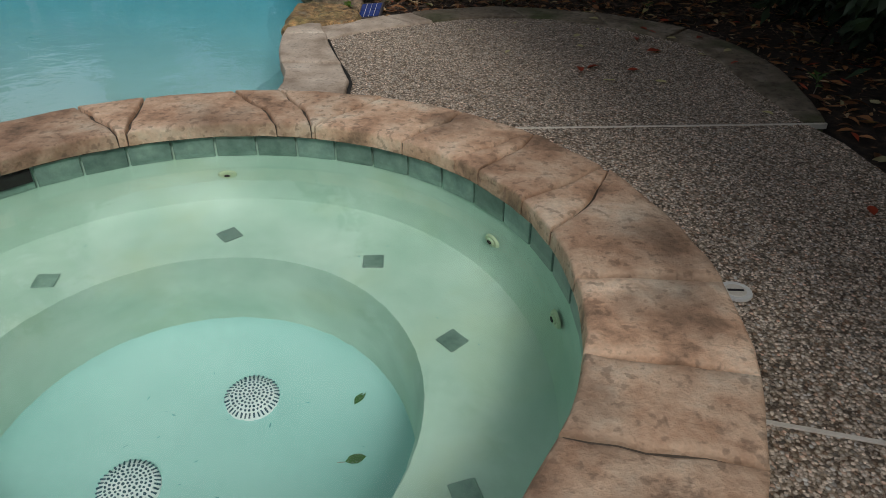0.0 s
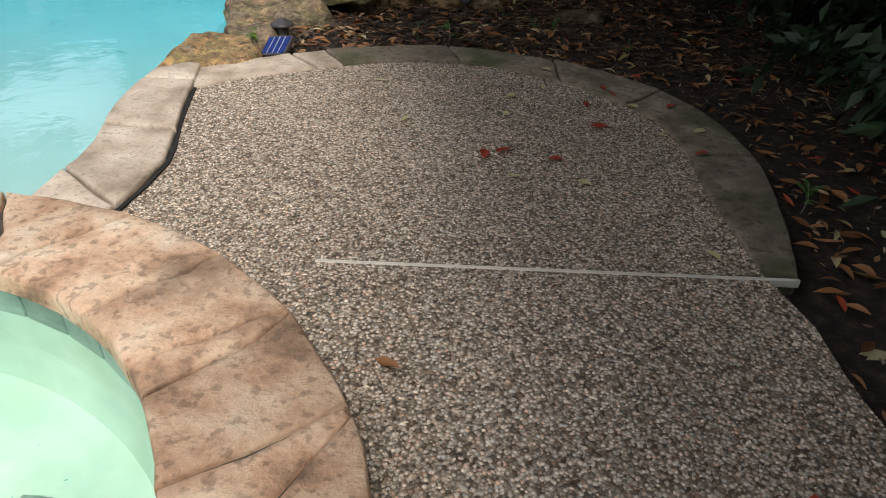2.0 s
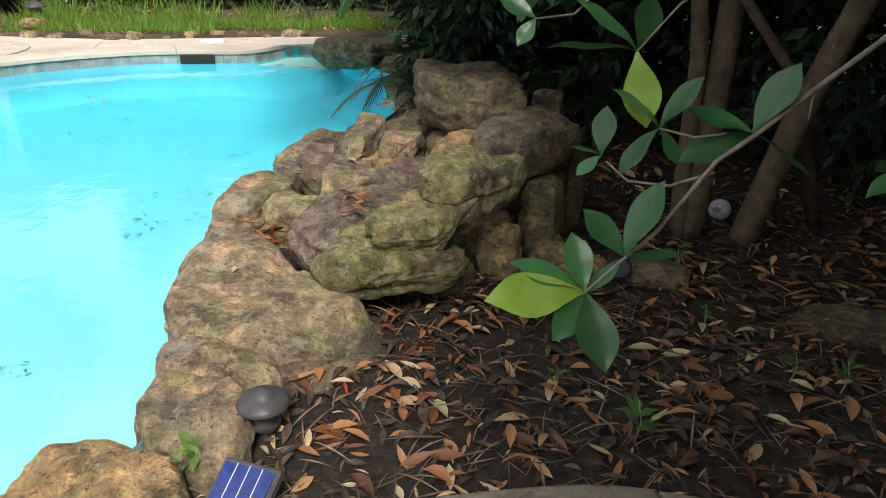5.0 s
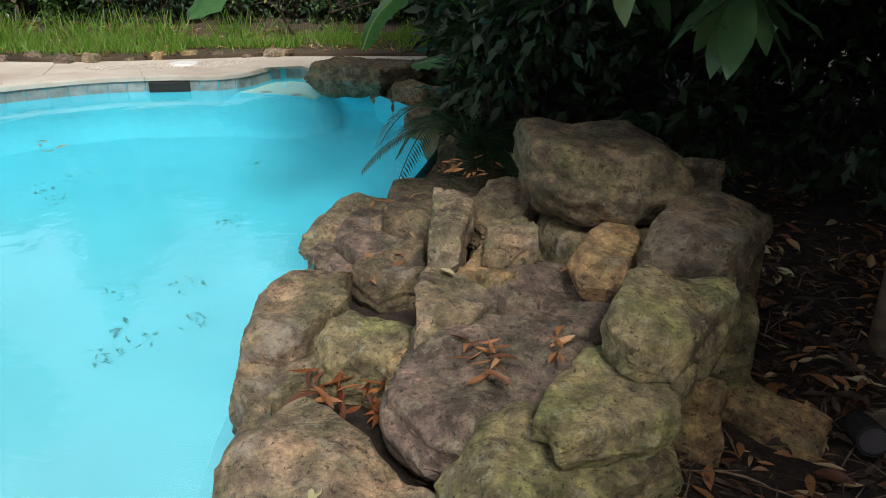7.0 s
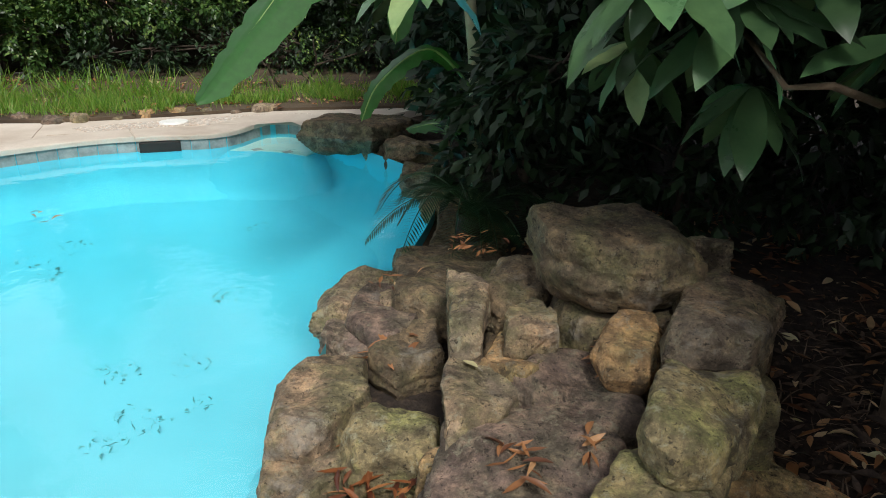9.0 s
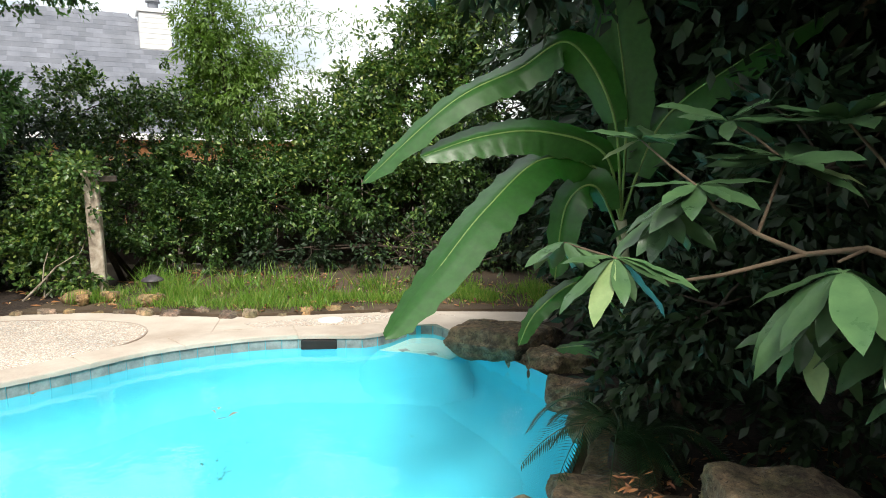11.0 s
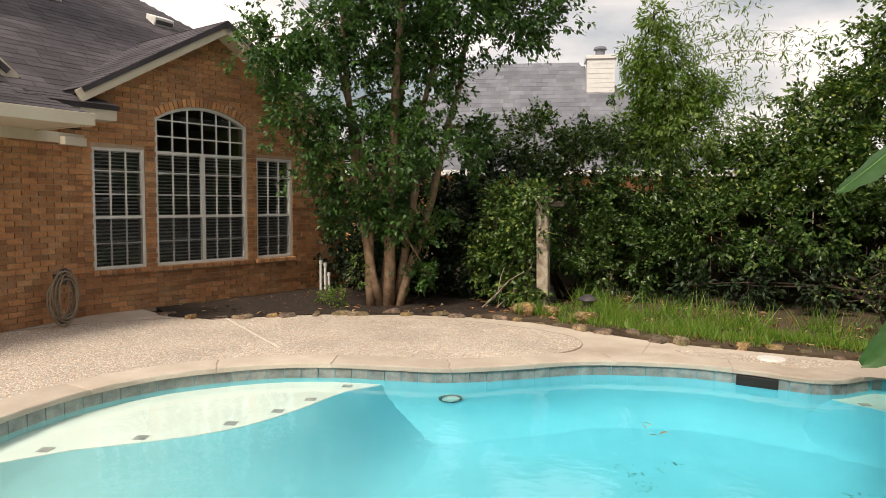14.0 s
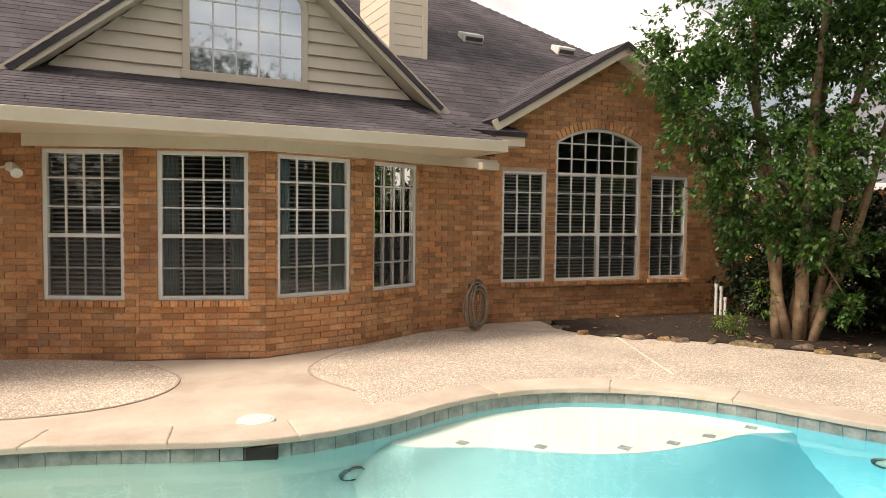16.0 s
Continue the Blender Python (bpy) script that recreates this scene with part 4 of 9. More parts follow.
def rock_mesh(name, corners, z0, z1, seed, material, sub=4, taper=0.12, under=0.18):
    """A quarried stone over a plan outline round its middle: worn arrises, chipped corners, bedded sides, pits."""
    rng = random.Random(seed)
    pc = np.array(corners, float)
    ang = np.arctan2(pc[:, 1], pc[:, 0])
    pc = pc[np.argsort(ang)]
    nxt = np.roll(pc, -1, 0)
    size = float(np.linalg.norm(pc, axis=1).mean())
    h = z1 - z0
    grain = min(1.0, min(size * 2, h * 1.6) / 0.24)
    bm = bmesh.new()
    bmesh.ops.create_icosphere(bm, subdivisions=sub, radius=1.0)
    off = Vector((seed * 1.7, seed * 0.9, seed * 2.3))
    cuts = []
    for _ in range(7):      # chipped arrises
        a = rng.uniform(0, 2 * math.pi)
        cuts.append((Vector((math.cos(a), math.sin(a), rng.uniform(0.3, 1.3))).normalized(), rng.uniform(0.8, 1.0)))
    tilt = Vector((rng.uniform(-0.12, 0.12), rng.uniform(-0.12, 0.12)))
    for v in bm.verts:
        a, b = math.hypot(v.co.x, v.co.y), v.co.z
        k = (a ** 14 + abs(b) ** 14) ** (-1 / 14)
        rho, zeta = a * k, b * k
        u = np.array((v.co.x, v.co.y)) / max(a, 1e-6)
        den = u[0] * (nxt[:, 1] - pc[:, 1]) - u[1] * (nxt[:, 0] - pc[:, 0])
        with np.errstate(divide="ignore", invalid="ignore"):
            r = (pc[:, 0] * nxt[:, 1] - pc[:, 1] * nxt[:, 0]) / den
        ok = np.isfinite(r) & (r > 0) & (u[1] * pc[:, 0] - u[0] * pc[:, 1] >= -1e-9) & (u[0] * nxt[:, 1] - u[1] * nxt[:, 0] >= -1e-9)
        reach = float(r[ok].min()) if ok.any() else size
        reach *= 1 - taper * max(0.0, zeta) - under * max(0.0, -zeta)
        p = Vector((u[0] * rho * reach, u[1] * rho * reach, zeta * h / 2))
        for c, lim in cuts:
            d = p.x * c.x / size + p.y * c.y / size + p.z * c.z / (h / 2) - lim * (abs(c.x) + abs(c.y) + c.z) * 0.83
            if d > 0:
                p -= Vector((c.x * size, c.y * size, c.z * h / 2)) * d * 0.75
        p.z += (p.x * tilt.x + p.y * tilt.y) * (0.5 + 0.5 * zeta)
        q = p + off
        n2 = noise.noise(q * 8.5)
        side = max(0.0, 1 - abs(zeta)) ** 0.5 * min(1.0, rho)
        bed = math.sin((p.z + 0.03 * noise.noise(q * 6)) * 60 + seed)
        broken = noise.noise(q * 5.5 + off) * 4
        broken = (math.floor(broken) + min(1.0, (broken - math.floor(broken)) * 4)) / 4
        d = 0.014 * noise.noise(q * 4.2) + 0.042 * broken + 0.008 * n2 + 0.007 * noise.noise(q * 21) + 0.0035 * noise.noise(q * 48) - 0.035 * max(0.0, noise.noise(q * 13 + off) - 0.3) - 0.008 * side * max(0.0, bed) ** 3
        out = Vector((u[0] * rho, u[1] * rho, zeta * 1.2)).normalized()
        v.co = p + out * d * grain
    me = shaped(name, bm, material, True)
    me.set_sharp_from_angle(angle=radians(30))
    return me


def label_rock(ob, material, label=""):
    key = [k for k, v in ROCKS.items() if v == material]
    return tagged(ob, label or ROCK_LABEL[key[0]], "boulder", "waterfall rocks")


def rock(x, y, z, w, d, h, yaw, material, name="boulder", label=""):
    """A loose stone of a given size: an uneven quadrilateral or pentagon in plan."""
    global rocks_made
    rocks_made += 1
    w, d = w * 1.04, d * 1.1
    j = lambda: random.uniform(-0.14, 0.14)
    plan = [(w * (0.48 + j()), d * (0.4 + j())), (w * j(), d * (0.5 + 0.3 * j())), (-w * (0.47 + j()), d * (0.42 + j())), (-w * (0.46 + j()), -d * (0.36 + j())), (w * j(), -d * (0.52 + 0.3 * j())), (w * (0.44 + j()), -d * (0.4 + j()))]
    ob = new(name, rock_mesh(name, plan, -h / 2, h / 2, rocks_made, material, (5 if w > 0.4 else 4) if name == "boulder" else 3))
    ob.location, ob.rotation_euler = (x, y, z), (random.uniform(-0.06, 0.06), random.uniform(-0.06, 0.06), radians(yaw + random.uniform(-6, 6)))
    return label_rock(ob, material, label)


def slab_rock(plan, z0, z1, material, taper=0.1, under=0.18):
    """A laid stone with known plan corners and height."""
    global rocks_made
    rocks_made += 1
    c = np.mean(plan, 0)
    ob = new("boulder", rock_mesh("boulder", np.array(plan) - c, z0, z1, rocks_made, material, 5, taper, under))
    ob.location = (*c, (z0 + z1) / 2)
    return label_rock(ob, material)


# the waterfall, from the top stone down
slab_rock([(-0.28, 7.56), (-0.22, 7.38), (-0.1, 7.27), (0.12, 7.24), (0.25, 7.32), (0.24, 7.54), (0.1, 7.66), (-0.12, 7.66)], 0.36, 0.61, ROCKS["D"], 0.08, 0.2)
slab_rock([(0.07, 6.97), (0.19, 7.34), (0.34, 7.4), (0.49, 7.29), (0.38, 7.06), (0.28, 6.93)], 0.29, 0.465, ROCKS["R"])
slab_rock([(-0.04, 6.66), (0.08, 6.99), (0.31, 7.02), (0.3, 6.86), (0.21, 6.69), (0.1, 6.58), (0.0, 6.55)], 0.255, 0.425, ROCKS["M"])
slab_rock([(-0.19, 6.46), (-0.15, 6.6), (-0.05, 6.73), (0.13, 6.76), (0.17, 6.66), (0.1, 6.49), (-0.04, 6.43), (-0.13, 6.39)], 0.18, 0.315, ROCKS["M"], 0.06)
slab_rock([(-0.36, 6.44), (-0.31, 6.55), (-0.1, 6.62), (0.13, 6.62), (0.14, 6.51), (-0.02, 6.4), (-0.24, 6.34)], 0.02, 0.2, ROCKS["M"], 0.06, 0.25)
slab_rock([(-0.52, 6.74), (-0.5, 6.95), (-0.32, 7.06), (-0.08, 6.98), (0.0, 6.86), (-0.12, 6.6), (-0.29, 6.47), (-0.41, 6.51), (-0.51, 6.63)], 0.0, 0.205, ROCKS["P"], 0.06, 0.2)
slab_rock([(-0.3, 7.06), (-0.2, 7.26), (0.06, 7.24), (0.04, 6.95), (-0.07, 6.84), (-0.25, 6.96)], 0.06, 0.25, ROCKS["P"])
slab_rock([(-0.5, 7.15), (-0.55, 7.8), (-0.43, 7.8), (-0.39, 7.42), (-0.4, 7.15)], 0.1, 0.34, ROCKS["R"], 0.05)
slab_rock([(-0.33, 7.17), (-0.32, 7.4), (-0.22, 7.5), (-0.17, 7.32), (-0.17, 7.17)], 0.2, 0.345, ROCKS["R"])
slab_rock([(-0.41, 7.14), (-0.34, 7.31), (-0.15, 7.2), (-0.27, 7.03)], 0.12, 0.285, ROCKS["O"], 0.05)
slab_rock([(-0.51, 7.0), (-0.5, 7.16), (-0.36, 7.14), (-0.27, 7.04), (-0.32, 6.92), (-0.47, 6.83)], 0.06, 0.265, ROCKS["R"], 0.05)
slab_rock([(-0.08, 7.1), (0.0, 7.27), (0.12, 7.31), (0.14, 7.16), (0.06, 7.01), (-0.06, 7.01)], 0.26, 0.385, ROCKS["O"], 0.2)
slab_rock([(-0.42, 7.6), (-0.33, 7.86), (-0.2, 7.85), (-0.14, 7.6), (-0.22, 7.5), (-0.36, 7.42)], 0.1, 0.31, ROCKS["D"])
# the low tier along the water
slab_rock([(-1.03, 6.98), (-1.08, 7.28), (-1.03, 7.5), (-0.81, 7.48), (-0.74, 7.22), (-0.82, 7.04), (-0.88, 6.95)], -0.2, 0.085, ROCKS["R"], 0.12, 0.1)
slab_rock([(-0.82, 7.0), (-0.74, 7.15), (-0.52, 7.17), (-0.48, 6.99), (-0.54, 6.87), (-0.74, 6.87)], -0.15, 0.115, ROCKS["M"])
slab_rock([(-1.02, 6.86), (-1.05, 7.01), (-0.81, 7.05), (-0.76, 6.98), (-0.83, 6.85), (-0.92, 6.74)], -0.2, 0.005, ROCKS["R"], 0.1, 0.1)
slab_rock([(-0.78, 6.15), (-0.9, 6.49), (-0.87, 6.66), (-0.76, 6.76), (-0.57, 6.63), (-0.44, 6.5), (-0.3, 6.44), (-0.1, 6.32), (-0.15, 6.1), (-0.34, 6.02), (-0.6, 6.04)], -0.18, 0.085, ROCKS["R"], 0.06, 0.1)
slab_rock([(-1.06, 7.72), (-1.05, 7.9), (-0.88, 7.82), (-0.82, 7.64), (-0.9, 7.57)], -0.16, 0.01, ROCKS["P"])
slab_rock([(-0.95, 7.78), (-0.94, 8.08), (-0.74, 8.25), (-0.64, 8.0), (-0.66, 7.76), (-0.77, 7.58)], -0.16, 0.06, ROCKS["P"])
slab_rock([(-0.8, 7.47), (-0.68, 7.76), (-0.57, 7.76), (-0.53, 7.47), (-0.69, 7.36)], -0.12, 0.1, ROCKS["D"])
slab_rock([(-0.68, 6.0), (-0.55, 6.12), (-0.33, 6.06), (-0.26, 5.92), (-0.4, 5.87), (-0.6, 5.87)], -0.18, 0.045, ROCKS["R"], 0.08, 0.1)
slab_rock([(-0.62, 5.74), (-0.61, 5.9), (-0.39, 5.93), (-0.26, 5.74), (-0.2, 5.6), (-0.28, 5.55), (-0.5, 5.6)], -0.18, 0.05, ROCKS["R"], 0.1, 0.1)
slab_rock([(-0.7, 5.13), (-0.72, 5.36), (-0.69, 5.56), (-0.55, 5.6), (-0.38, 5.59), (-0.27, 5.46), (-0.21, 5.31), (-0.25, 5.22), (-0.48, 5.12)], -0.1, 0.045, ROCKS["O"], 0.05, 0.05)
rock(0.35, 7.60, 0.42, 0.16, 0.15, 0.17, -16, ROCKS['R'])
rock(0.36, 7.11, 0.10, 0.17, 0.18, 0.32, -21, ROCKS['M'])
rock(0.24, 6.84, 0.02, 0.16, 0.09, 0.27, -20, ROCKS['O'])
rock(0.47, 6.97, -0.05, 0.27, 0.15, 0.11, -26, ROCKS['O'])
rock(0.50, 7.42, 0.12, 0.07, 0.04, 0.36, -21, ROCKS['D'])
rock(-0.50, 6.85, -0.02, 0.13, 0.08, 0.32, 8, ROCKS['O'])
rock(-0.01, 6.70, -0.06, 0.32, 0.18, 0.17, 11, ROCKS['D'])
rock(0.16, 6.96, 0.02, 0.27, 0.15, 0.21, 6, ROCKS['O'])
rock(0.36, 7.43, 0.08, 0.20, 0.25, 0.38, 1, ROCKS['D'])
rock(1.44, 6.67, -0.05, 0.38, 0.21, 0.11, -24, ROCKS['D'])
rock(0.39, 7.07, -0.04, 0.15, 0.08, 0.11, 1, ROCKS['O'])
rock(0.81, 6.91, -0.05, 0.21, 0.12, 0.11, -8, ROCKS['D'])
rock(-0.43, 6.06, -0.04, 0.16, 0.20, 0.13, 29, ROCKS['D'])
rock(-1.51, 11.06, 0.06, 0.90, 0.76, 0.25, 9, ROCKS['D'])
rock(-1.96, 11.18, 0.00, 0.27, 0.34, 0.15, 13, ROCKS['R'])
rock(-1.32, 10.86, -0.02, 0.29, 0.21, 0.19, 8, ROCKS['R'])
rock(-1.05, 10.73, -0.03, 0.59, 0.34, 0.21, 5, ROCKS['D'])
rock(-0.88, 10.10, -0.06, 0.40, 0.47, 0.21, 4, ROCKS['R'])
rock(-0.70, 9.54, -0.08, 0.32, 0.40, 0.21, 2, ROCKS['D'])
rock(-0.91, 8.06, -0.06, 0.45, 0.34, 0.25, 8, ROCKS['R'])
# mortared core that fills the pile behind the stones
rock(-0.12, 7.2, -0.04, 0.6, 1.0, 0.34, 0, ROCKS["D"])
rock(0.08, 7.48, 0.12, 0.56, 0.5, 0.44, 0, ROCKS["D"])
rock(-0.72, 7.5, -0.24, 0.5, 1.3, 0.3, 12, ROCKS["D"])
rock(-0.45, 8.2, -0.05, 0.7, 0.9, 0.24, 12, ROCKS["D"])
rock(-0.5, 8.9, -0.1, 0.5, 0.8, 0.24, 2, ROCKS["D"])
rock(-0.32, 6.25, -0.14, 0.7, 0.6, 0.22, 30, ROCKS["D"])


# ---- loose leaves ----
def leaf_quads(centres, dirs, normals, length, width, fold=0.25, seg=2):
    """Arrays of folded pointed leaves: centres, pointing dirs, normals; one leaf of 6 corners, 4 faces."""
    n = len(centres)
    d = dirs / np.linalg.norm(dirs, axis=1)[:, None]
    s = np.cross(d, normals)
    s /= np.linalg.norm(s, axis=1)[:, None] + 1e-9
    u = np.cross(s, d)
    L = np.asarray(length).reshape(-1, 1) * np.ones((n, 1))
    Wd = np.asarray(width).reshape(-1, 1) * np.ones((n, 1))
    base = centres
    v = np.stack([base, base + d * L * 0.45 + s * Wd * 0.5 + u * Wd * fold, base + d * L * 0.5, base + d * L * 0.45 - s * Wd * 0.5 + u * Wd * fold,
                  base + d * L - u * L * 0.08], 1)
    f = np.array([[0, 1, 2], [0, 2, 3], [2, 1, 4], [3, 2, 4]])
    faces = (np.arange(n)[:, None, None] * 5 + f[None]).reshape(-1, 3)
    return v.reshape(-1, 3), faces


def curled_quads(centres, dirs, normals, length, width, fold):
    """Dry leaves: a lens-shaped outline round a bent rib."""
    n = len(centres)
    d = dirs / np.linalg.norm(dirs, axis=1)[:, None]
    s = np.cross(d, normals)
    s /= np.linalg.norm(s, axis=1)[:, None] + 1e-9
    u = np.cross(s, d)
    L = np.asarray(length).reshape(-1, 1) * np.ones((n, 1))
    Wd = np.asarray(width).reshape(-1, 1) * np.ones((n, 1))
    curl = RNG.uniform(-0.25, 0.3, (n, 1))
    rows = [centres]
    for t, w in ((0.2, 0.62), (0.45, 1.0), (0.72, 0.75)):
        c = centres + d * L * t + u * L * curl * t * (1 - t) * 2
        rows += [c + s * Wd * 0.5 * w + u * Wd * fold * w, c, c - s * Wd * 0.5 * w + u * Wd * fold * w * 0.8]
    rows.append(centres + d * L)
    v = np.stack(rows, 1)
    f = [[0, 1, 2], [0, 2, 3]]
    for k in (0, 3):
        f += [[1 + k, 4 + k, 5 + k], [1 + k, 5 + k, 2 + k], [2 + k, 5 + k, 6 + k], [2 + k, 6 + k, 3 + k]]
    f += [[7, 10, 8], [8, 10, 9]]
    faces = (np.arange(n)[:, None, None] * 11 + np.array(f)[None]).reshape(-1, 3)
    return v.reshape(-1, 3), faces


def plain_quads(centres, dirs, normals, length, width, fold):
    """Far leaves: two folded halves each."""
    n = len(centres)
    d = dirs / np.linalg.norm(dirs, axis=1)[:, None]
    s = np.cross(d, normals)
    s /= np.linalg.norm(s, axis=1)[:, None] + 1e-9
    u = np.cross(s, d)
    L = np.asarray(length).reshape(-1, 1) * np.ones((n, 1))
    Wd = np.asarray(width).reshape(-1, 1) * np.ones((n, 1))
    mid = centres + d * L * 0.45
    v = np.stack([centres, mid + s * Wd * 0.5 + u * Wd * fold, centres + d * L, mid - s * Wd * 0.5 + u * Wd * fold], 1)
    faces = (np.arange(n)[:, None, None] * 4 + np.array([[0, 1, 2], [0, 2, 3]])[None]).reshape(-1, 3)
    return v.reshape(-1, 3), faces


def leaves(name, centres, dirs, normals, length, width, material, parent=None, fold=0.25, maker=leaf_quads):
    v, f = maker(np.asarray(centres, float), np.asarray(dirs, float), np.asarray(normals, float), length, width, fold)
    me = bpy.data.meshes.new(name)
    me.vertices.add(len(v))
    me.vertices.foreach_set("co", v.ravel())
    me.loops.add(f.size)
    me.loops.foreach_set("vertex_index", f.ravel().astype(np.int32))
    me.polygons.add(len(f))
    me.polygons.foreach_set("loop_start", np.arange(0, f.size, 3, dtype=np.int32))
    me.polygons.foreach_set("loop_total", np.full(len(f), 3, dtype=np.int32))
    me.update(calc_edges=True)
    me.materials.append(material)
    ob = new(name, me)
    ob.parent = parent
    return ob


RNG = np.random.default_rng(4)


def litter(name, n, region, z_of, material, lo, hi, label, ok=None, slim=None):
    """Fallen leaves lying flat or curled on the ground."""
    x0, x1, y0, y1 = region
    pts = []
    while len(pts) < n:
        x, y = RNG.uniform(x0, x1), RNG.uniform(y0, y1)
        if ok is None or ok(x, y):
            pts.append((x, y, z_of(x, y) + RNG.uniform(0.004, 0.02)))
    a = RNG.uniform(0, 2 * math.pi, n)
    d = np.stack([np.cos(a), np.sin(a), RNG.uniform(-0.1, 0.3, n)], 1)
    nn = np.stack([RNG.uniform(-0.5, 0.5, n), RNG.uniform(-0.5, 0.5, n), np.ones(n)], 1)
    ln = RNG.uniform(lo, hi, n)
    ob = leaves(name, pts, d, nn, ln, ln * (slim if slim else RNG.uniform(0.15, 0.42, n)), material, None, 0.3, curled_quads)
    return tagged(ob, label, "fallen leaves", kind="stuff")


mulch_ok = lambda x, y: math.hypot(x - SPA[0], y - SPA[1]) > 1.6 and not near_in(x, y) and not deck_in(x, y) and not (y < 5.75 and x < 2.1 and math.hypot(x - 0.8, y - 4.2) < 1.5)
litter("leaf_litter", 2500, (-0.4, 3.6, 3.0, 9.5), mulch_height, M_LITTER, 0.035, 0.105, "brown dry leaves scattered on the mulch", mulch_ok)
litter("leaf_litter", 420, (-0.4, 2.2, 5.6, 7.2), mulch_height, M_LITTER, 0.04, 0.1, "curled brown leaves on the mulch", mulch_ok)
litter("leaf_litter", 130, (-0.3, 3.2, 3.0, 8.5), mulch_height, M_LITTER_PALE, 0.04, 0.11, "pale yellow leaves on the mulch", mulch_ok)
litter("leaf_litter", 60, (-0.2, 3.4, 2.5, 8.0), mulch_height, M_LITTER_RED, 0.035, 0.08, "red-brown leaves on the mulch", mulch_ok)
litter("leaf_litter", 2600, (-0.4, 3.4, 3.2, 9.0), mulch_height, leaf_mat("leaf crumb", (0.06, 0.03, 0.018), (0.3, 0.16, 0.08), 0.6, 0.1, (0.5, 0.38, 0.24)), 0.015, 0.05, "crumbled bits of dry leaf on the mulch", mulch_ok)
litter("twigs", 2200, (-0.4, 2.6, 5.2, 8.2), mulch_height, surface("dry twig", [(0.3, (0.08, 0.055, 0.038)), (0.7, (0.26, 0.18, 0.12))], scale=40, island=0.5, bump=0), 0.06, 0.17, "thin dry twigs on the mulch", mulch_ok, 0.04)
litter("wood_chips", 2600, (-0.4, 2.6, 5.5, 8.0), mulch_height, surface("dark wood chip", [(0.3, (0.02, 0.014, 0.011)), (0.7, (0.12, 0.08, 0.055))], scale=40, island=0.5, bump=0), 0.03, 0.09,
       "dark shredded wood chips on the mulch", mulch_ok)
litter("leaf_litter", 900, (-7.0, -1.0, 11.3, 14.0), lambda x, y: 0.035, M_LITTER, 0.05, 0.12, "dry leaves under the hedge", inside(turf))
litter("leaf_litter", 160, (-10.2, -7.0, 8.3, 12), lambda x, y: 0.022, M_LITTER, 0.05, 0.11, "dry leaves on the garden bed", inside(bed))


def fallen_leaf(x, y, z, size, yaw, material, label):
    """One leaf on the deck, oval with a stem."""
    bm = bmesh.new()
    outline = [(-0.5, 0.0), (-0.28, 0.2), (0.0, 0.3), (0.28, 0.2), (0.5, 0.0), (0.28, -0.2), (0.0, -0.3), (-0.28, -0.2)]
    rib = [bm.verts.new((t * size, 0, 0.004)) for t in (-0.5, -0.25, 0.0, 0.25, 0.5)]
    up = [bm.verts.new((a * size, b * size * 0.8, 0.004 + random.uniform(0.06, 0.16) * size)) for a, b in outline[1:4]]
    dn = [bm.verts.new((a * size, b * size * 0.8, 0.004 + random.uniform(0.0, 0.12) * size)) for a, b in outline[5:8][::-1]]
    for s in (up, dn):
        bm.faces.new((rib[0], rib[1], s[0]))
        bm.faces.new((rib[1], rib[2], s[1], s[0]))
        bm.faces.new((rib[2], rib[3], s[2], s[1]))
        bm.faces.new((rib[3], rib[4], s[2]))
    bmesh.ops.recalc_face_normals(bm, faces=bm.faces)
    ob = thing("fallen_leaf", label, "leaf", "leaves on the deck", at=(x, y, z))
    ob.rotation_euler = (0, 0, radians(yaw))
    part("blade", bm, material, ob, smooth=True)
    bm = bmesh.new()
    cyl(bm, (-0.5 * size, 0, 0.004), (-0.85 * size, 0.08 * size, 0.003), 0.0018, 0.0012, 5)
    part("stem", bm, M_TWIG, ob)


for x, y in ((1.1, 5.02), (0.68, 4.67), (1.64, 4.97), (1.25, 5.41), (1.24, 5.18), (0.75, 5.3), (0.47, 5.12), (1.74, 4.68), (1.89, 4.73), (1.09, 4.8), (1.16, 4.21), (1.41, 4.2), (1.77, 3.78)):
    fallen_leaf(x, y, 0.006 + 0.008 * (math.hypot(x - 0.75, y - 4.3) > 1.1), random.uniform(0.05, 0.075), random.uniform(0, 360), M_LITTER_PALE, "pale yellow-green leaf lying on the deck")
for x, y in ((1.04, 4.38), (1.11, 4.42), (1.31, 4.38), (1.49, 4.73), (1.44, 4.98), (1.56, 5.11), (1.81, 5.0), (1.69, 5.38), (1.86, 4.51), (1.52, 5.18), (1.8, 2.91)):
    fallen_leaf(x, y, 0.006 + 0.008 * (math.hypot(x - 0.75, y - 4.3) > 1.1), random.uniform(0.055, 0.085), random.uniform(0, 360), M_LITTER_RED, "dry red leaf lying on the deck")
fallen_leaf(0.92, 3.18, 0.004, 0.07, 160, M_LITTER, "curled brown leaf lying on the deck")
for x, y, z in ((0.15, 2.52, -0.858), (0.17, 2.29, -0.858)):
    fallen_leaf(x, y, z, 0.065, random.uniform(0, 360), M_LEAF_BROAD, "green leaf sunk on the spa floor")

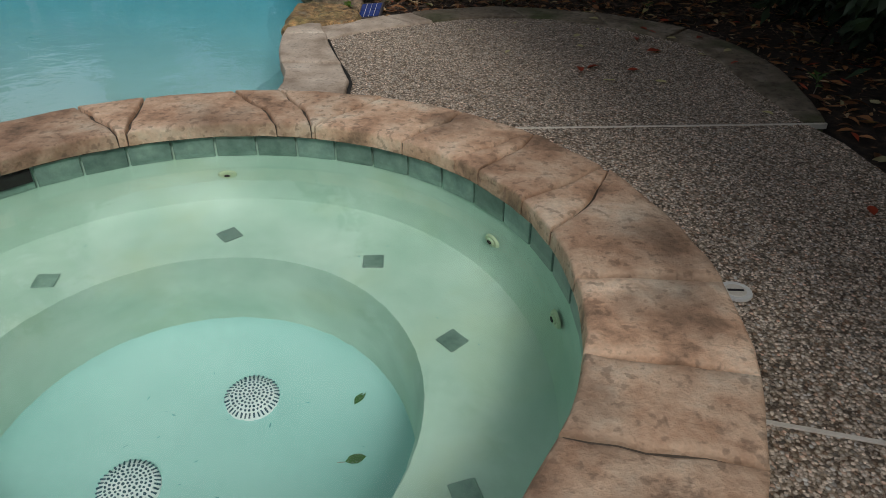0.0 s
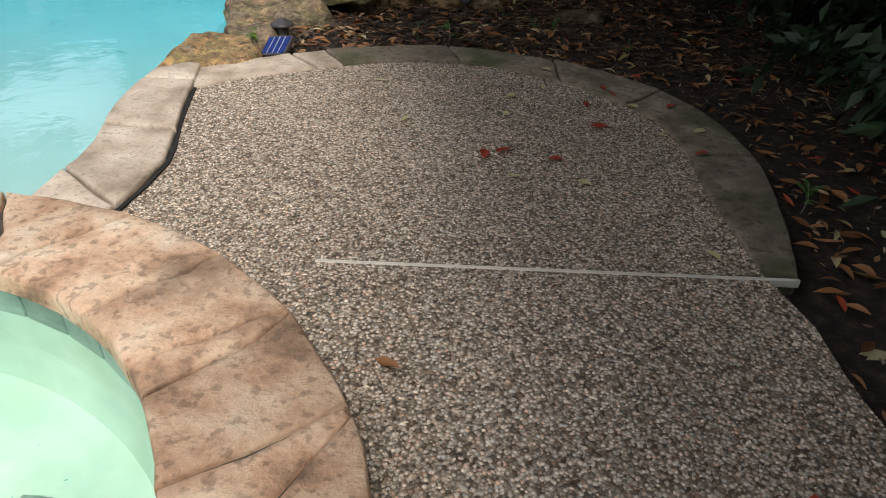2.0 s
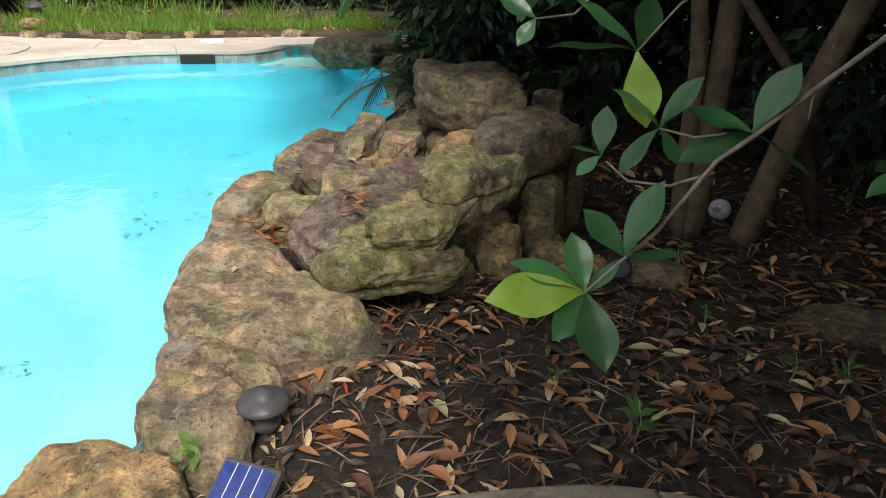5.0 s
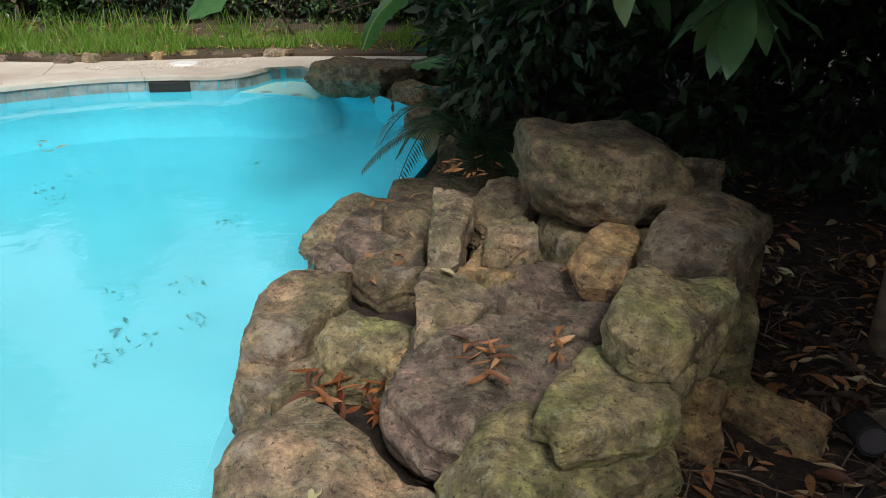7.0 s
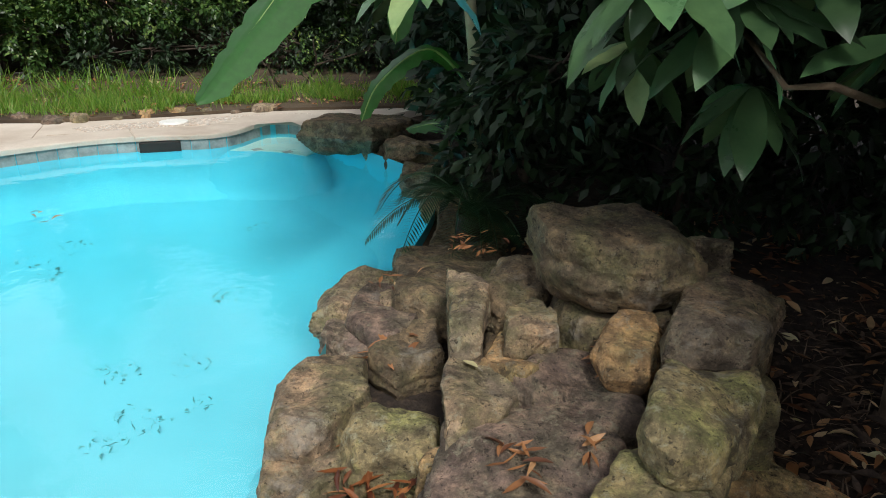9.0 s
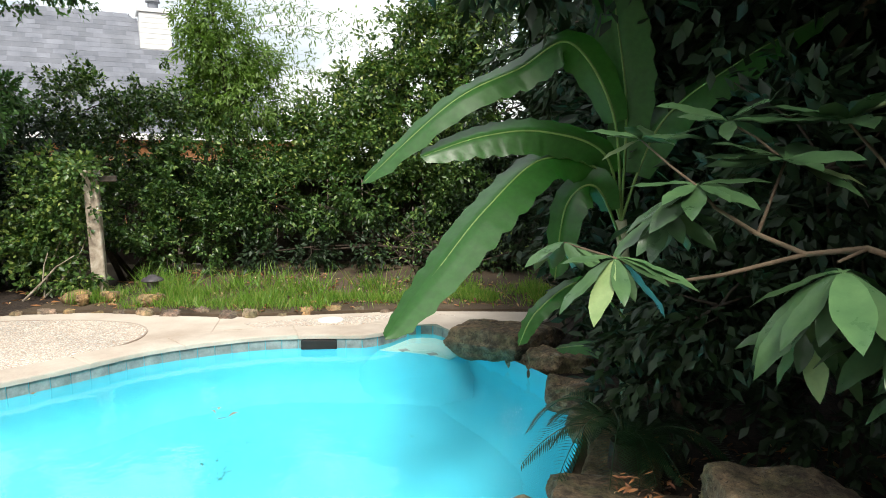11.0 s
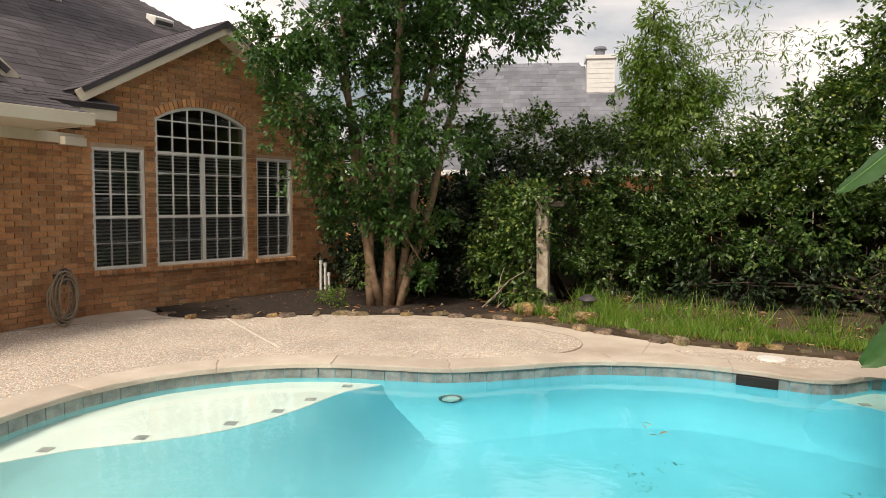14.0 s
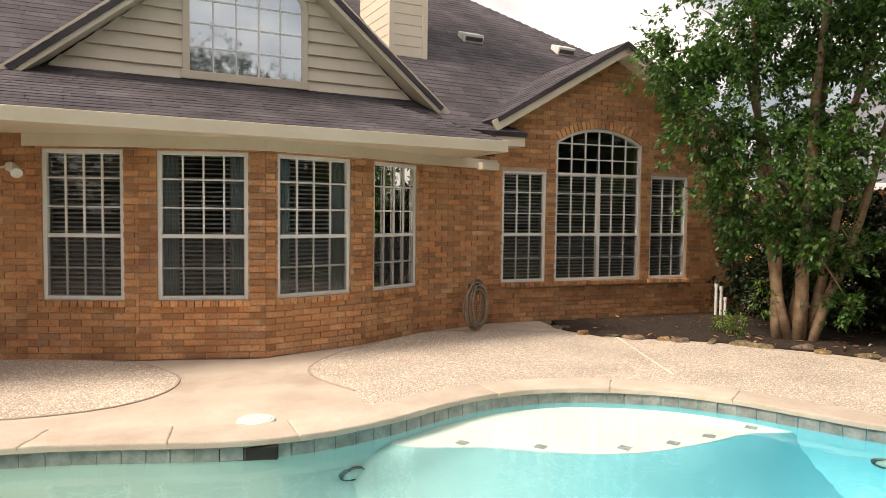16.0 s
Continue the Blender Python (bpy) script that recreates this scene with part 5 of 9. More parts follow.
# pebbles standing proud of the deck along the walk
pts = []
while len(pts) < 42000:
    x, y = RNG.uniform(-0.35, 2.1), RNG.uniform(1.6, 5.45)
    if math.hypot(x - SPA[0], y - SPA[1]) > 1.37 and deck_in(x, y):
        pts.append((x, y))
pts = np.array(pts)
n = len(pts)
r = RNG.uniform(0.0028, 0.0062, n)
ang = np.arange(6) * math.pi / 3
turn = RNG.uniform(0, 6, n)
el = RNG.uniform(0.7, 1.35, n)
ringv = np.stack([pts[:, None, 0] + (r * el)[:, None] * np.cos(ang + turn[:, None]), pts[:, None, 1] + r[:, None] * np.sin(ang + turn[:, None]), np.full((n, 6), -0.001)], -1)
topv = np.stack([pts[:, 0], pts[:, 1], r * 0.75], -1)[:, None]
v = np.concatenate([ringv, topv], 1).reshape(-1, 3)
f = np.array([[i, (i + 1) % 6, 6] for i in range(6)])
faces = (np.arange(n)[:, None, None] * 7 + f[None]).reshape(-1, 3)
me = bpy.data.meshes.new("deck_pebbles")
me.vertices.add(len(v))
me.vertices.foreach_set("co", v.ravel())
me.loops.add(faces.size)
me.loops.foreach_set("vertex_index", faces.ravel().astype(np.int32))
me.polygons.add(len(faces))
me.polygons.foreach_set("loop_start", np.arange(0, faces.size, 3, dtype=np.int32))
me.polygons.foreach_set("loop_total", np.full(len(faces), 3, dtype=np.int32))
me.update(calc_edges=True)
me.materials.append(M_PEBBLE)
me.shade_smooth()
tagged(new("deck_pebbles", me), "rounded cream and brown pebbles bedded in the deck", "pebbles", kind="stuff")

# solar garden panel lying at the end of the border
solar = thing("solar_panel", "small blue solar panel lying on the mulch", "solar panel", at=(-0.19, 5.53, 0.005))
solar.rotation_euler = (radians(30), radians(-8), radians(-14))
bm = bmesh.new()
box(bm, (-0.08, -0.07, 0), (0.08, 0.07, 0.022), bevel=0.004)
part("housing", bm, M_LAMP, solar)
for i in range(4):
    for j in range(2):
        bm = bmesh.new()
        box(bm, (-0.07 + i * 0.0355, -0.06 + j * 0.061, 0.02), (-0.0365 + i * 0.0355, -0.002 + j * 0.061, 0.0245))
        part("cell", bm, M_SOLAR, solar, "blue solar cell")
for i in range(1, 4):
    bm = bmesh.new()
    box(bm, (-0.0718 + i * 0.0355, -0.06, 0.021), (-0.0702 + i * 0.0355, 0.06, 0.0255))
    part("grid_line", bm, M_FRAME, solar)


def path_lamp(x, y, z, s, group):
    """A mushroom path lamp: stake, glass body, bowed cap."""
    lamp = thing("path_lamp", "bronze-grey plastic mushroom path lamp", "lamp", group, at=(x, y, z))
    bm = bmesh.new()
    cyl(bm, (0, 0, -0.03 * s), (0, 0, 0.05 * s), 0.018 * s, 0.025 * s, 12)
    cyl(bm, (0, 0, 0.05 * s), (0, 0, 0.065 * s), 0.042 * s, 0.046 * s, 20)
    part("base", bm, M_LAMP, lamp)
    bm = bmesh.new()
    cyl(bm, (0, 0, 0.065 * s), (0, 0, 0.135 * s), 0.036 * s, 0.044 * s, 20)
    part("lens", bm, surface("smoky lens", [(0.3, (0.12, 0.11, 0.1)), (0.7, (0.2, 0.19, 0.17))], rough=0.2, bump=0), lamp, "smoky clear lens")
    bm = bmesh.new()
    prof = [(0.078, 0.128), (0.08, 0.134), (0.07, 0.146), (0.045, 0.16), (0.034, 0.163), (0.03, 0.172), (0.004, 0.176)]
    rows = [[bm.verts.new((r * s * math.cos(i * math.pi / 14), r * s * math.sin(i * math.pi / 14), h * s)) for i in range(28)] for r, h in prof]
    for a, b in zip(rows, rows[1:]):
        for i in range(28):
            bm.faces.new((a[i], a[(i + 1) % 28], b[(i + 1) % 28], b[i]))
    bm.faces.new(rows[-1])
    bm.faces.new(rows[0][::-1])
    part("cap", bm, M_LAMP, lamp, smooth=True)
    return lamp


path_lamp(-0.25, 5.78, -0.05, 0.85, "path lamps")
path_lamp(-5.95, 12.05, 0.03, 1.6, "path lamps")

# white ball lying by the trunks
ball = thing("ball", "small scuffed white ball on the mulch by the trunks", "ball", at=(1.17, 7.62, -0.005))
bm = bmesh.new()
bmesh.ops.create_icosphere(bm, subdivisions=3, radius=0.05)
part("skin", bm, surface("scuffed white ball", [(0.35, (0.5, 0.5, 0.52)), (0.65, (0.8, 0.8, 0.8))], scale=25, rough=0.5, bump=0.2), ball, smooth=True)
bm = bmesh.new()
bmesh.ops.create_icosphere(bm, subdivisions=2, radius=0.02, matrix=Matrix.Translation((-0.018, -0.035, 0.012)) @ Matrix.Diagonal((1.1, 0.9, 0.7, 1)))
part("patch", bm, surface("grey smudge", [(0.3, (0.3, 0.3, 0.31)), (0.7, (0.4, 0.4, 0.41))], bump=0), ball, smooth=True)

# ---- brick house ----
C0, C1, C2, C3, C4, C5, C6 = (-8.08, 2.01), (-7.94, 3.10), (-7.95, 4.32), (-8.58, 5.36), (-9.28, 6.10), (-9.954, 7.182), (-10.9, 11.42)
house = thing("house", "orange brick house with white gridded windows and a brown shingle roof", "house")
GUTTER = 2.26


class Face:
    """A vertical wall face: u along it, z up, off out of it."""

    def __init__(self, a, b):
        self.a, self.b = Vector((*a, 0)), Vector((*b, 0))
        self.d = (self.b - self.a).normalized()
        self.o = Vector((self.d.y, -self.d.x, 0))
        self.len = (self.b - self.a).length

    def at(self, u, z, off=0.0):
        return self.a + self.d * u + self.o * off + Vector((0, 0, z))

    def m(self):
        return Matrix((( self.d.x, self.o.x, 0, self.a.x), (self.d.y, self.o.y, 0, self.a.y), (0, 0, 1, 0), (0, 0, 0, 1)))


ARCH = (0.97, 2.45, 2.56, 2.77)      # left, right, spring and crown of the arched light on the gable wall


def arch_z(u):
    l, r, s, t = ARCH
    c, w = (l + r) / 2, (r - l) / 2
    R = (w * w + (t - s) ** 2) / (2 * (t - s))
    return t - R + math.sqrt(max(0, R * R - (u - c) ** 2))


arch_top = [(ARCH[1] - (ARCH[1] - ARCH[0]) * i / 14, arch_z(ARCH[1] - (ARCH[1] - ARCH[0]) * i / 14)) for i in range(15)]
bay_w = (0.6, 2.1)
FACES = [
    (Face((-7.9, -5.0), (-8.08, 2.01)), [], None),
    (Face(C0, C1), [(0.15, 0.95, *bay_w, 4)], None),
    (Face(C1, C2), [(0.17, 1.05, *bay_w, 4)], None),
    (Face(C2, C3), [(0.13, 1.02, *bay_w, 4)], None),
    (Face(C3, C4), [(0.13, 0.91, *bay_w, 4)], None),
    (Face(C4, C5), [], None),
    (Face(C5, C6), [(0.12, 0.82, 0.56, 2.12, 3), (0.97, 2.45, 0.56, 2.12, 6), (2.62, 3.33, 0.56, 2.12, 3)], "gable"),
]
APEX = (1.93, 3.84)


def top_of(face, u, kind):
    if kind != "gable":
        return GUTTER
    return APEX[1] - abs(u - APEX[0]) * 0.585


brick_boxes, near_bricks = [], []
COURSE, BRICK = 0.0677, 0.203
for fi, (F, wins, kind) in enumerate(FACES):
    if kind == "gable":
        ol = [(0, -0.05), (F.len, -0.05), (F.len, top_of(F, F.len, kind)), APEX, (0, top_of(F, 0, kind))]
    else:
        ol = [(0, -0.05), (F.len, -0.05), (F.len, GUTTER), (0, GUTTER)]
    loops = [ol]
    for i, (u0, u1, z0, z1, c) in enumerate(wins):
        if c == 6:
            loops.append([(u0, z0), (u1, z0)] + arch_top)
        else:
            loops.append([(u0, z0), (u1, z0), (u1, z1), (u0, z1)])
    bm = filled(loops, lambda u, z: F.at(u, z, 0), 0.2, F.o)
    part("wall", bm, M_MORTAR, house)
    k, z = 0, 0.0
    while z < (APEX[1] if kind == "gable" else GUTTER):
        zc = z + COURSE / 2
        lo, hi = 0.0, F.len
        if kind == "gable" and zc > top_of(F, 0, kind):
            reach = (APEX[1] - zc - COURSE / 2) / 0.585
            lo, hi = max(0, APEX[0] - reach), min(F.len, APEX[0] + reach)
        spans = [(lo, hi)]
        for u0, u1, z0, z1, c in wins:
            if c == 6 and zc > ARCH[2] - 0.02:
                half = 0
                for q in np.linspace(0, (u1 - u0) / 2, 40):
                    if arch_z((u0 + u1) / 2 + q) + 0.1 > z:
                        half = q
                if zc > ARCH[3] + 0.1:
                    continue
                u0, u1 = (u0 + u1) / 2 - half, (u0 + u1) / 2 + half
            elif not (z0 - 0.075 < zc < (ARCH[3] if c == 6 else z1 + 0.02)):
                continue
            spans = [s for a, b in spans for s in ((a, min(b, u0)), (max(a, u1), b)) if s[1] - s[0] > 0.015]
        u = -(k % 2) * (BRICK + 0.01) / 2
        while u < F.len:
            for a, b in spans:
                s, e = max(u, a), min(u + BRICK, b)
                if e - s > 0.02:
                    full = e - s > BRICK - 0.002
                    if full and fi in (2, 3) and len(near_bricks) < 300:
                        near_bricks.append((F, s + BRICK / 2, zc))
                    else:
                        brick_boxes.append((F, s, e, z + 0.005, z + COURSE - 0.005))
            u += BRICK + 0.01
        k += 1
        z += COURSE
bv, bf = [], []
for F, s, e, z0, z1 in brick_boxes:
    b = len(bv)
    j = random.uniform(0.008, 0.014)
    for off in (-0.002, j):
        bv += [F.at(s, z0, off), F.at(e, z0, off), F.at(e, z1, off), F.at(s, z1, off)]
    bf += [(b + 4, b + 5, b + 6, b + 7), (b, b + 1, b + 5, b + 4), (b + 1, b + 2, b + 6, b + 5), (b + 2, b + 3, b + 7, b + 6), (b + 3, b, b + 4, b + 7)]
tagged(raw("brickwork", bv, bf, M_BRICK, house), kind="stuff")
# soldier bricks round the arch
bm = bmesh.new()
F = FACES[6][0]
for i in range(22):
    u = ARCH[0] + (ARCH[1] - ARCH[0]) * (i + 0.5) / 22
    sl = (arch_z(u + 0.01) - arch_z(u - 0.01)) / 0.02
    m = F.m() @ Matrix.Translation((u, 0.008, arch_z(u) + 0.06)) @ Matrix.Rotation(-math.atan(sl), 4, "Y")
    box(bm, (-0.028, -0.01, -0.055), (0.028, 0.01, 0.055), m)
tagged(part("arch_brick", bm, M_BRICK, house), kind="stuff")


def window(face, u0, u1, z0, z1, cols, number, arch=False, curtain=0.0):
    """A sash window with grid bars, a blind and, in some, curtains."""
    top = thing("window_%d" % number, "white double-hung window with grid bars and closed blinds", "window", kind="structure")
    top.parent = None
    m = face.m()
    w, h, fr = u1 - u0, z1 - z0, 0.042
    bm = bmesh.new()
    for lo, hi in (((u0, -0.07, z0), (u0 + fr, -0.015, z1)), ((u1 - fr, -0.07, z0), (u1, -0.015, z1)), ((u0 + fr, -0.068, z0), (u1 - fr, -0.013, z0 + fr)),
                   ((u0 + fr, -0.068, z1 - fr), (u1 - fr, -0.013, z1))):
        box(bm, lo, hi, m, 0.004)
    part("window_frame", bm, M_FRAME, top)
    rail = z0 + h * 0.43
    bm = bmesh.new()
    box(bm, (u0 + fr, -0.062, rail - 0.02), (u1 - fr, -0.02, rail + 0.02), m, 0.004)
    if cols == 6:
        box(bm, ((u0 + u1) / 2 - 0.03, -0.064, z0 + fr), ((u0 + u1) / 2 + 0.03, -0.014, z1 - fr), m, 0.004)
    part("meeting_rail", bm, M_FRAME, top)
    bm = bmesh.new()
    for i in range(1, cols):
        if cols == 6 and i == 3:
            continue
        u = u0 + fr + (w - 2 * fr) * i / cols
        box(bm, (u - 0.008, -0.05, z0 + fr), (u + 0.008, -0.03, rail - 0.02), m)
        box(bm, (u - 0.009, -0.045, rail + 0.02), (u + 0.009, -0.025, z1 - fr), m)
    for z in [z0 + (rail - z0) * 0.5] + [rail + (z1 - rail) * k / 3 for k in (1, 2)]:
        box(bm, (u0 + fr, -0.047, z - 0.008), (u1 - fr, -0.027, z + 0.008), m)
    part("grid_bars", bm, M_FRAME, top)
    bm = bmesh.new()
    box(bm, (u0 + fr - 0.005, -0.056, z0 + fr - 0.005), (u1 - fr + 0.005, -0.052, z1 - fr + 0.005), m)
    g = part("pane", bm, M_GLASS, top)
    g.visible_shadow = False
    bm = bmesh.new()
    box(bm, (u0 + fr, -0.0155, z0 + fr), (u1 - fr, -0.0145, rail - 0.02), m)
    part("insect_screen", bm, M_SCREEN, top, "fine grey insect screen over the lower sash").visible_shadow = False
    bm = bmesh.new()
    n = max(1, int((w + 0.06) / 0.075))
    for i in range(n):
        a = u0 - 0.03 + (w + 0.06) * i / n
        box(bm, (a + 0.004, -0.05, z0 - 0.062), (a + (w + 0.06) / n - 0.004, 0.055 + random.uniform(0, 0.004), z0 - 0.004), m, 0.004)
    part("window_sill", bm, M_BRICK, top, "sloped brick window sill")
    if arch:
        bm = bmesh.new()
        line = [(q, arch_z(q)) for q in np.linspace(u0, u1, 19)]
        for (a, za), (b, zb) in zip(line, line[1:]):
            t = math.atan2(zb - za, b - a)
            box(bm, (-0.004, -0.07, -0.04), (math.hypot(b - a, zb - za) + 0.004, -0.015, 0.0), m @ Matrix.Translation((a, 0, za)) @ Matrix.Rotation(-t, 4, "Y"))
        for a in (u0, u1 - 0.04):
            box(bm, (a, -0.07, z1), (a + 0.04, -0.015, ARCH[2]), m)
        part("window_frame", bm, M_FRAME, top)
        bm = bmesh.new()
        for i in range(1, cols):
            u = u0 + fr + (w - 2 * fr) * i / cols
            box(bm, (u - 0.009, -0.045, z1), (u + 0.009, -0.025, arch_z(u) - 0.03), m)
        for z in (z1 + 0.2, z1 + 0.42):
            box(bm, (u0 + 0.03, -0.047, z - 0.009), (u1 - 0.03, -0.027, z + 0.009), m)
        part("grid_bars", bm, M_FRAME, top)
        g = part("pane", filled([[(u0 + 0.03, z1), (u1 - 0.03, z1)] + [(min(max(q, u0 + 0.03), u1 - 0.03), z - 0.03) for q, z in arch_top]], lambda u, z: face.at(u, z, -0.052), 0.004, face.o),
                 M_GLASS, top)
        g.visible_shadow = False
    blind = thing("window_blind", "horizontal slat blind hanging inside the window", "blind", "window blinds")
    bm = bmesh.new()
    n = int(h / 0.048)
    for i in range(n):
        z = z0 + 0.03 + (h - 0.06) * i / n
        box(bm, (u0 + 0.03, -0.019, -0.0015), (u1 - 0.03, 0.019, 0.0015), m @ Matrix.Translation((0, -0.115, z)) @ Matrix.Rotation(radians(-24), 4, "X"))
    part("slats", bm, M_BLIND, blind)
    bm = bmesh.new()
    box(bm, (u0 + 0.02, -0.18, z1 - 0.05), (u1 - 0.02, -0.12, z1 - 0.005), m, 0.004)
    part("head_rail", bm, M_BLIND, blind)
    if curtain:
        drape = thing("curtain", "pale grey-green curtain drawn aside behind the glass", "curtain", "curtains")
        for s, e in ((u0 + 0.02, u0 + w * curtain), (u1 - w * curtain, u1 - 0.02)):
            bm = bmesh.new()
            rows = []
            for i in range(25):
                u = s + (e - s) * i / 24
                off = -0.1 + 0.016 * math.sin(i * 1.7)
                rows.append([bm.verts.new(face.at(u, z, off)) for z in (z0 - 0.02, (z0 + z1) / 2, z1 + 0.02)])
            for a, b in zip(rows, rows[1:]):
                for j in range(2):
                    bm.faces.new((a[j], b[j], b[j + 1], a[j + 1]))
            part("panel", bm, M_CURTAIN, drape, smooth=True)


number = 0
for fi, (F, wins, kind) in enumerate(FACES):
    for w in wins:
        number += 1
        window(F, *w, number, arch=w[4] == 6, curtain=0.22 if fi in (2, 3, 4) else 0.0)

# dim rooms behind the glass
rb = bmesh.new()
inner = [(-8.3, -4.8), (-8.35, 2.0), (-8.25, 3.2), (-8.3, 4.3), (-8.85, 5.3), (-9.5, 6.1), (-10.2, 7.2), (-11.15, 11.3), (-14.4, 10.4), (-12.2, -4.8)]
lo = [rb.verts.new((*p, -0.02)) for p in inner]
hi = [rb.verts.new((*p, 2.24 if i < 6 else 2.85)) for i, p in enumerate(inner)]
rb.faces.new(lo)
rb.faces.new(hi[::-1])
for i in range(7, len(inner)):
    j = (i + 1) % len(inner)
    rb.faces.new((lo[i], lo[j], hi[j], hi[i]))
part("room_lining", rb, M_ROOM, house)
bm = filled([[(0, -0.05), (3.6, -0.05), (3.6, 2.5), (0, 2.5)]], lambda u, z: (-10.9 - 0.97 * u, 11.42 - 0.22 * u, z), 0.2, (0.22, -0.97, 0))
part("wall", bm, M_BRICK, house)


# ---- roofs ----
def roof(name, origin, u_dir, v_dir, poly, material, parent, course=0.14, tab=0.32):
    """A roof plane of lapped shingle tabs over a deck; poly is convex, in metres along u and up the slope."""
    o, u, v = Vector(origin), Vector(u_dir).normalized(), Vector(v_dir).normalized()
    nrm = u.cross(v)
    if nrm.z < 0:
        nrm = -nrm
    bm = filled([poly], lambda a, b: o + u * a + v * b, 0.06, nrm)
    base = part(name, bm, material, parent)
    p = np.array(poly)
    q = np.roll(p, -1, 0)
    verts, faces = [], []
    b = p[:, 1].min()
    k = 0
    while b < p[:, 1].max() - 0.01:
        bb = b + course * 0.5
        xs = [pa[0] + (bb - pa[1]) / (qa[1] - pa[1]) * (qa[0] - pa[0]) for pa, qa in zip(p, q) if (pa[1] > bb) != (qa[1] > bb)]
        if len(xs) >= 2:
            lo, hi = min(xs), max(xs)
            a = lo - random.uniform(0, tab)
            while a < hi:
                s, e = max(a, lo), min(a + tab * random.uniform(0.8, 1.2), hi)
                if e - s > 0.03:
                    i = len(verts)
                    t = random.uniform(0.006, 0.01)
                    drop = random.uniform(-0.006, 0.006)
                    for aa, cc, hh in ((s + 0.003, b + drop, t), (e - 0.003, b + drop, t), (e - 0.003, b + course * 1.05, 0.004), (s + 0.003, b + course * 1.05, 0.004), (s + 0.003, b + drop, 0.0), (e - 0.003, b + drop, 0.0)):
                        verts.append(o + u * aa + v * cc + nrm * hh)
                    faces += [(i, i + 1, i + 2, i + 3), (i + 4, i + 5, i + 1, i), (i, i + 3, i + 4), (i + 1, i + 5, i + 2)]
                a = a + tab if e - s <= 0 else e if e > a else a + tab
        b += course
        k += 1
    tagged(raw("shingle", verts, faces, material, base), kind="stuff")
    return base


AX, BK = Vector((-0.318, 0.948, 0)), Vector((-0.948, -0.318, 0))      # along the eaves, and back from them
E0 = Vector((-6.97, 2.28, 2.36))
s35 = math.tan(radians(35))
roof("bay_roof", E0, AX, BK * 1.55 + Vector((0, 0, 0.54)), [(-7, 0), (4.95, 0), (4.15, 2.0), (-7, 2.0)], M_ROOF, house)
roof("bay_roof", E0 + AX * 4.95, BK, AX * -0.4 + Vector((0, 0, 0.4)), [(0, 0), (1.7, 0.0), (1.6, 0.5)], M_ROOF, house)
M0 = Vector((-7.9, 1.87, 2.45))
cs = math.cos(radians(35))
roof("main_roof", M0, AX, BK + Vector((0, 0, s35)), [(-7, 0.72 / cs), (4.4, 0.72 / cs), (5.2, 0.28 / cs), (6.2, 0.27 / cs), (10.0, 0.25 / cs), (9.94, 3.37 / cs), (8.07, 5.26 / cs), (6.2, 7.1 / cs), (-7, 7.1 / cs)], M_ROOF, house)
roof("main_roof", M0 + BK * 14.2, AX, -BK + Vector((0, 0, s35)), [(-7, 0), (13, 0), (6.2, 7.1 / cs), (-7, 7.1 / cs)], M_ROOF, house)
# dormer
DA = Vector((-8.75, 1.58, 0))
D_APEX, D_Z0 = (2.53, 4.93), 2.86
dorm = lambda u, z, off=0.0: DA + AX * u - BK * off + Vector((0, 0, z))
bm = filled([[(0.1, D_Z0), (4.96, D_Z0), D_APEX]], lambda u, z: dorm(u, z), 0.1, -BK)
part("dormer_wall", bm, M_SIDING, house)
z = D_Z0
while z < 4.85:
    l = 0.1 + (z + 0.16 - D_Z0) / (D_APEX[1] - D_Z0) * 2.43
    r = 4.96 - (z + 0.16 - D_Z0) / (D_APEX[1] - D_Z0) * 2.43
    if r - l > 0.1:
        bm = bmesh.new()
        vs = [bm.verts.new(dorm(*p)) for p in ((l - 0.15, z, 0.045), (r + 0.15, z, 0.045), (r, z + 0.17, 0.01), (l, z + 0.17, 0.01), (l - 0.15, z, 0.0), (r + 0.15, z, 0.0))]
        bm.faces.new(vs[:4])
        bm.faces.new((vs[4], vs[5], vs[1], vs[0]))
        part("siding_board", bm, M_SIDING, house)
    z += 0.165
for su, sg in ((0.0, 1), (5.06, -1)):
    slope = math.atan2(D_APEX[1] - D_Z0, 2.53)
    ln = math.hypot(2.53, D_APEX[1] - D_Z0)
    m = Matrix(((AX.x * sg, -BK.x, 0, 0), (AX.y * sg, -BK.y, 0, 0), (0, 0, 1, 0), (0, 0, 0, 1)))
    m = Matrix.Translation(dorm(su, D_Z0 - 0.02)) @ m @ Matrix.Rotation(-slope, 4, "Y")
    bm = bmesh.new()
    box(bm, (-0.05, 0.26, -0.02), (ln + 0.04, 0.3, 0.13), m)
    box(bm, (-0.05, 0.0, -0.02), (ln + 0.02, 0.26, 0.0), m)
    part("rake_board", bm, M_TRIM, house)
    up = (AX * 2.53 * sg + Vector((0, 0, D_APEX[1] - D_Z0)))
    roof("dormer_roof", dorm(su, D_Z0 + 0.1, 0.32), BK, up, [(0, 0), (0.4, 0), (3.2, ln), (0, ln)], M_ROOF, house)
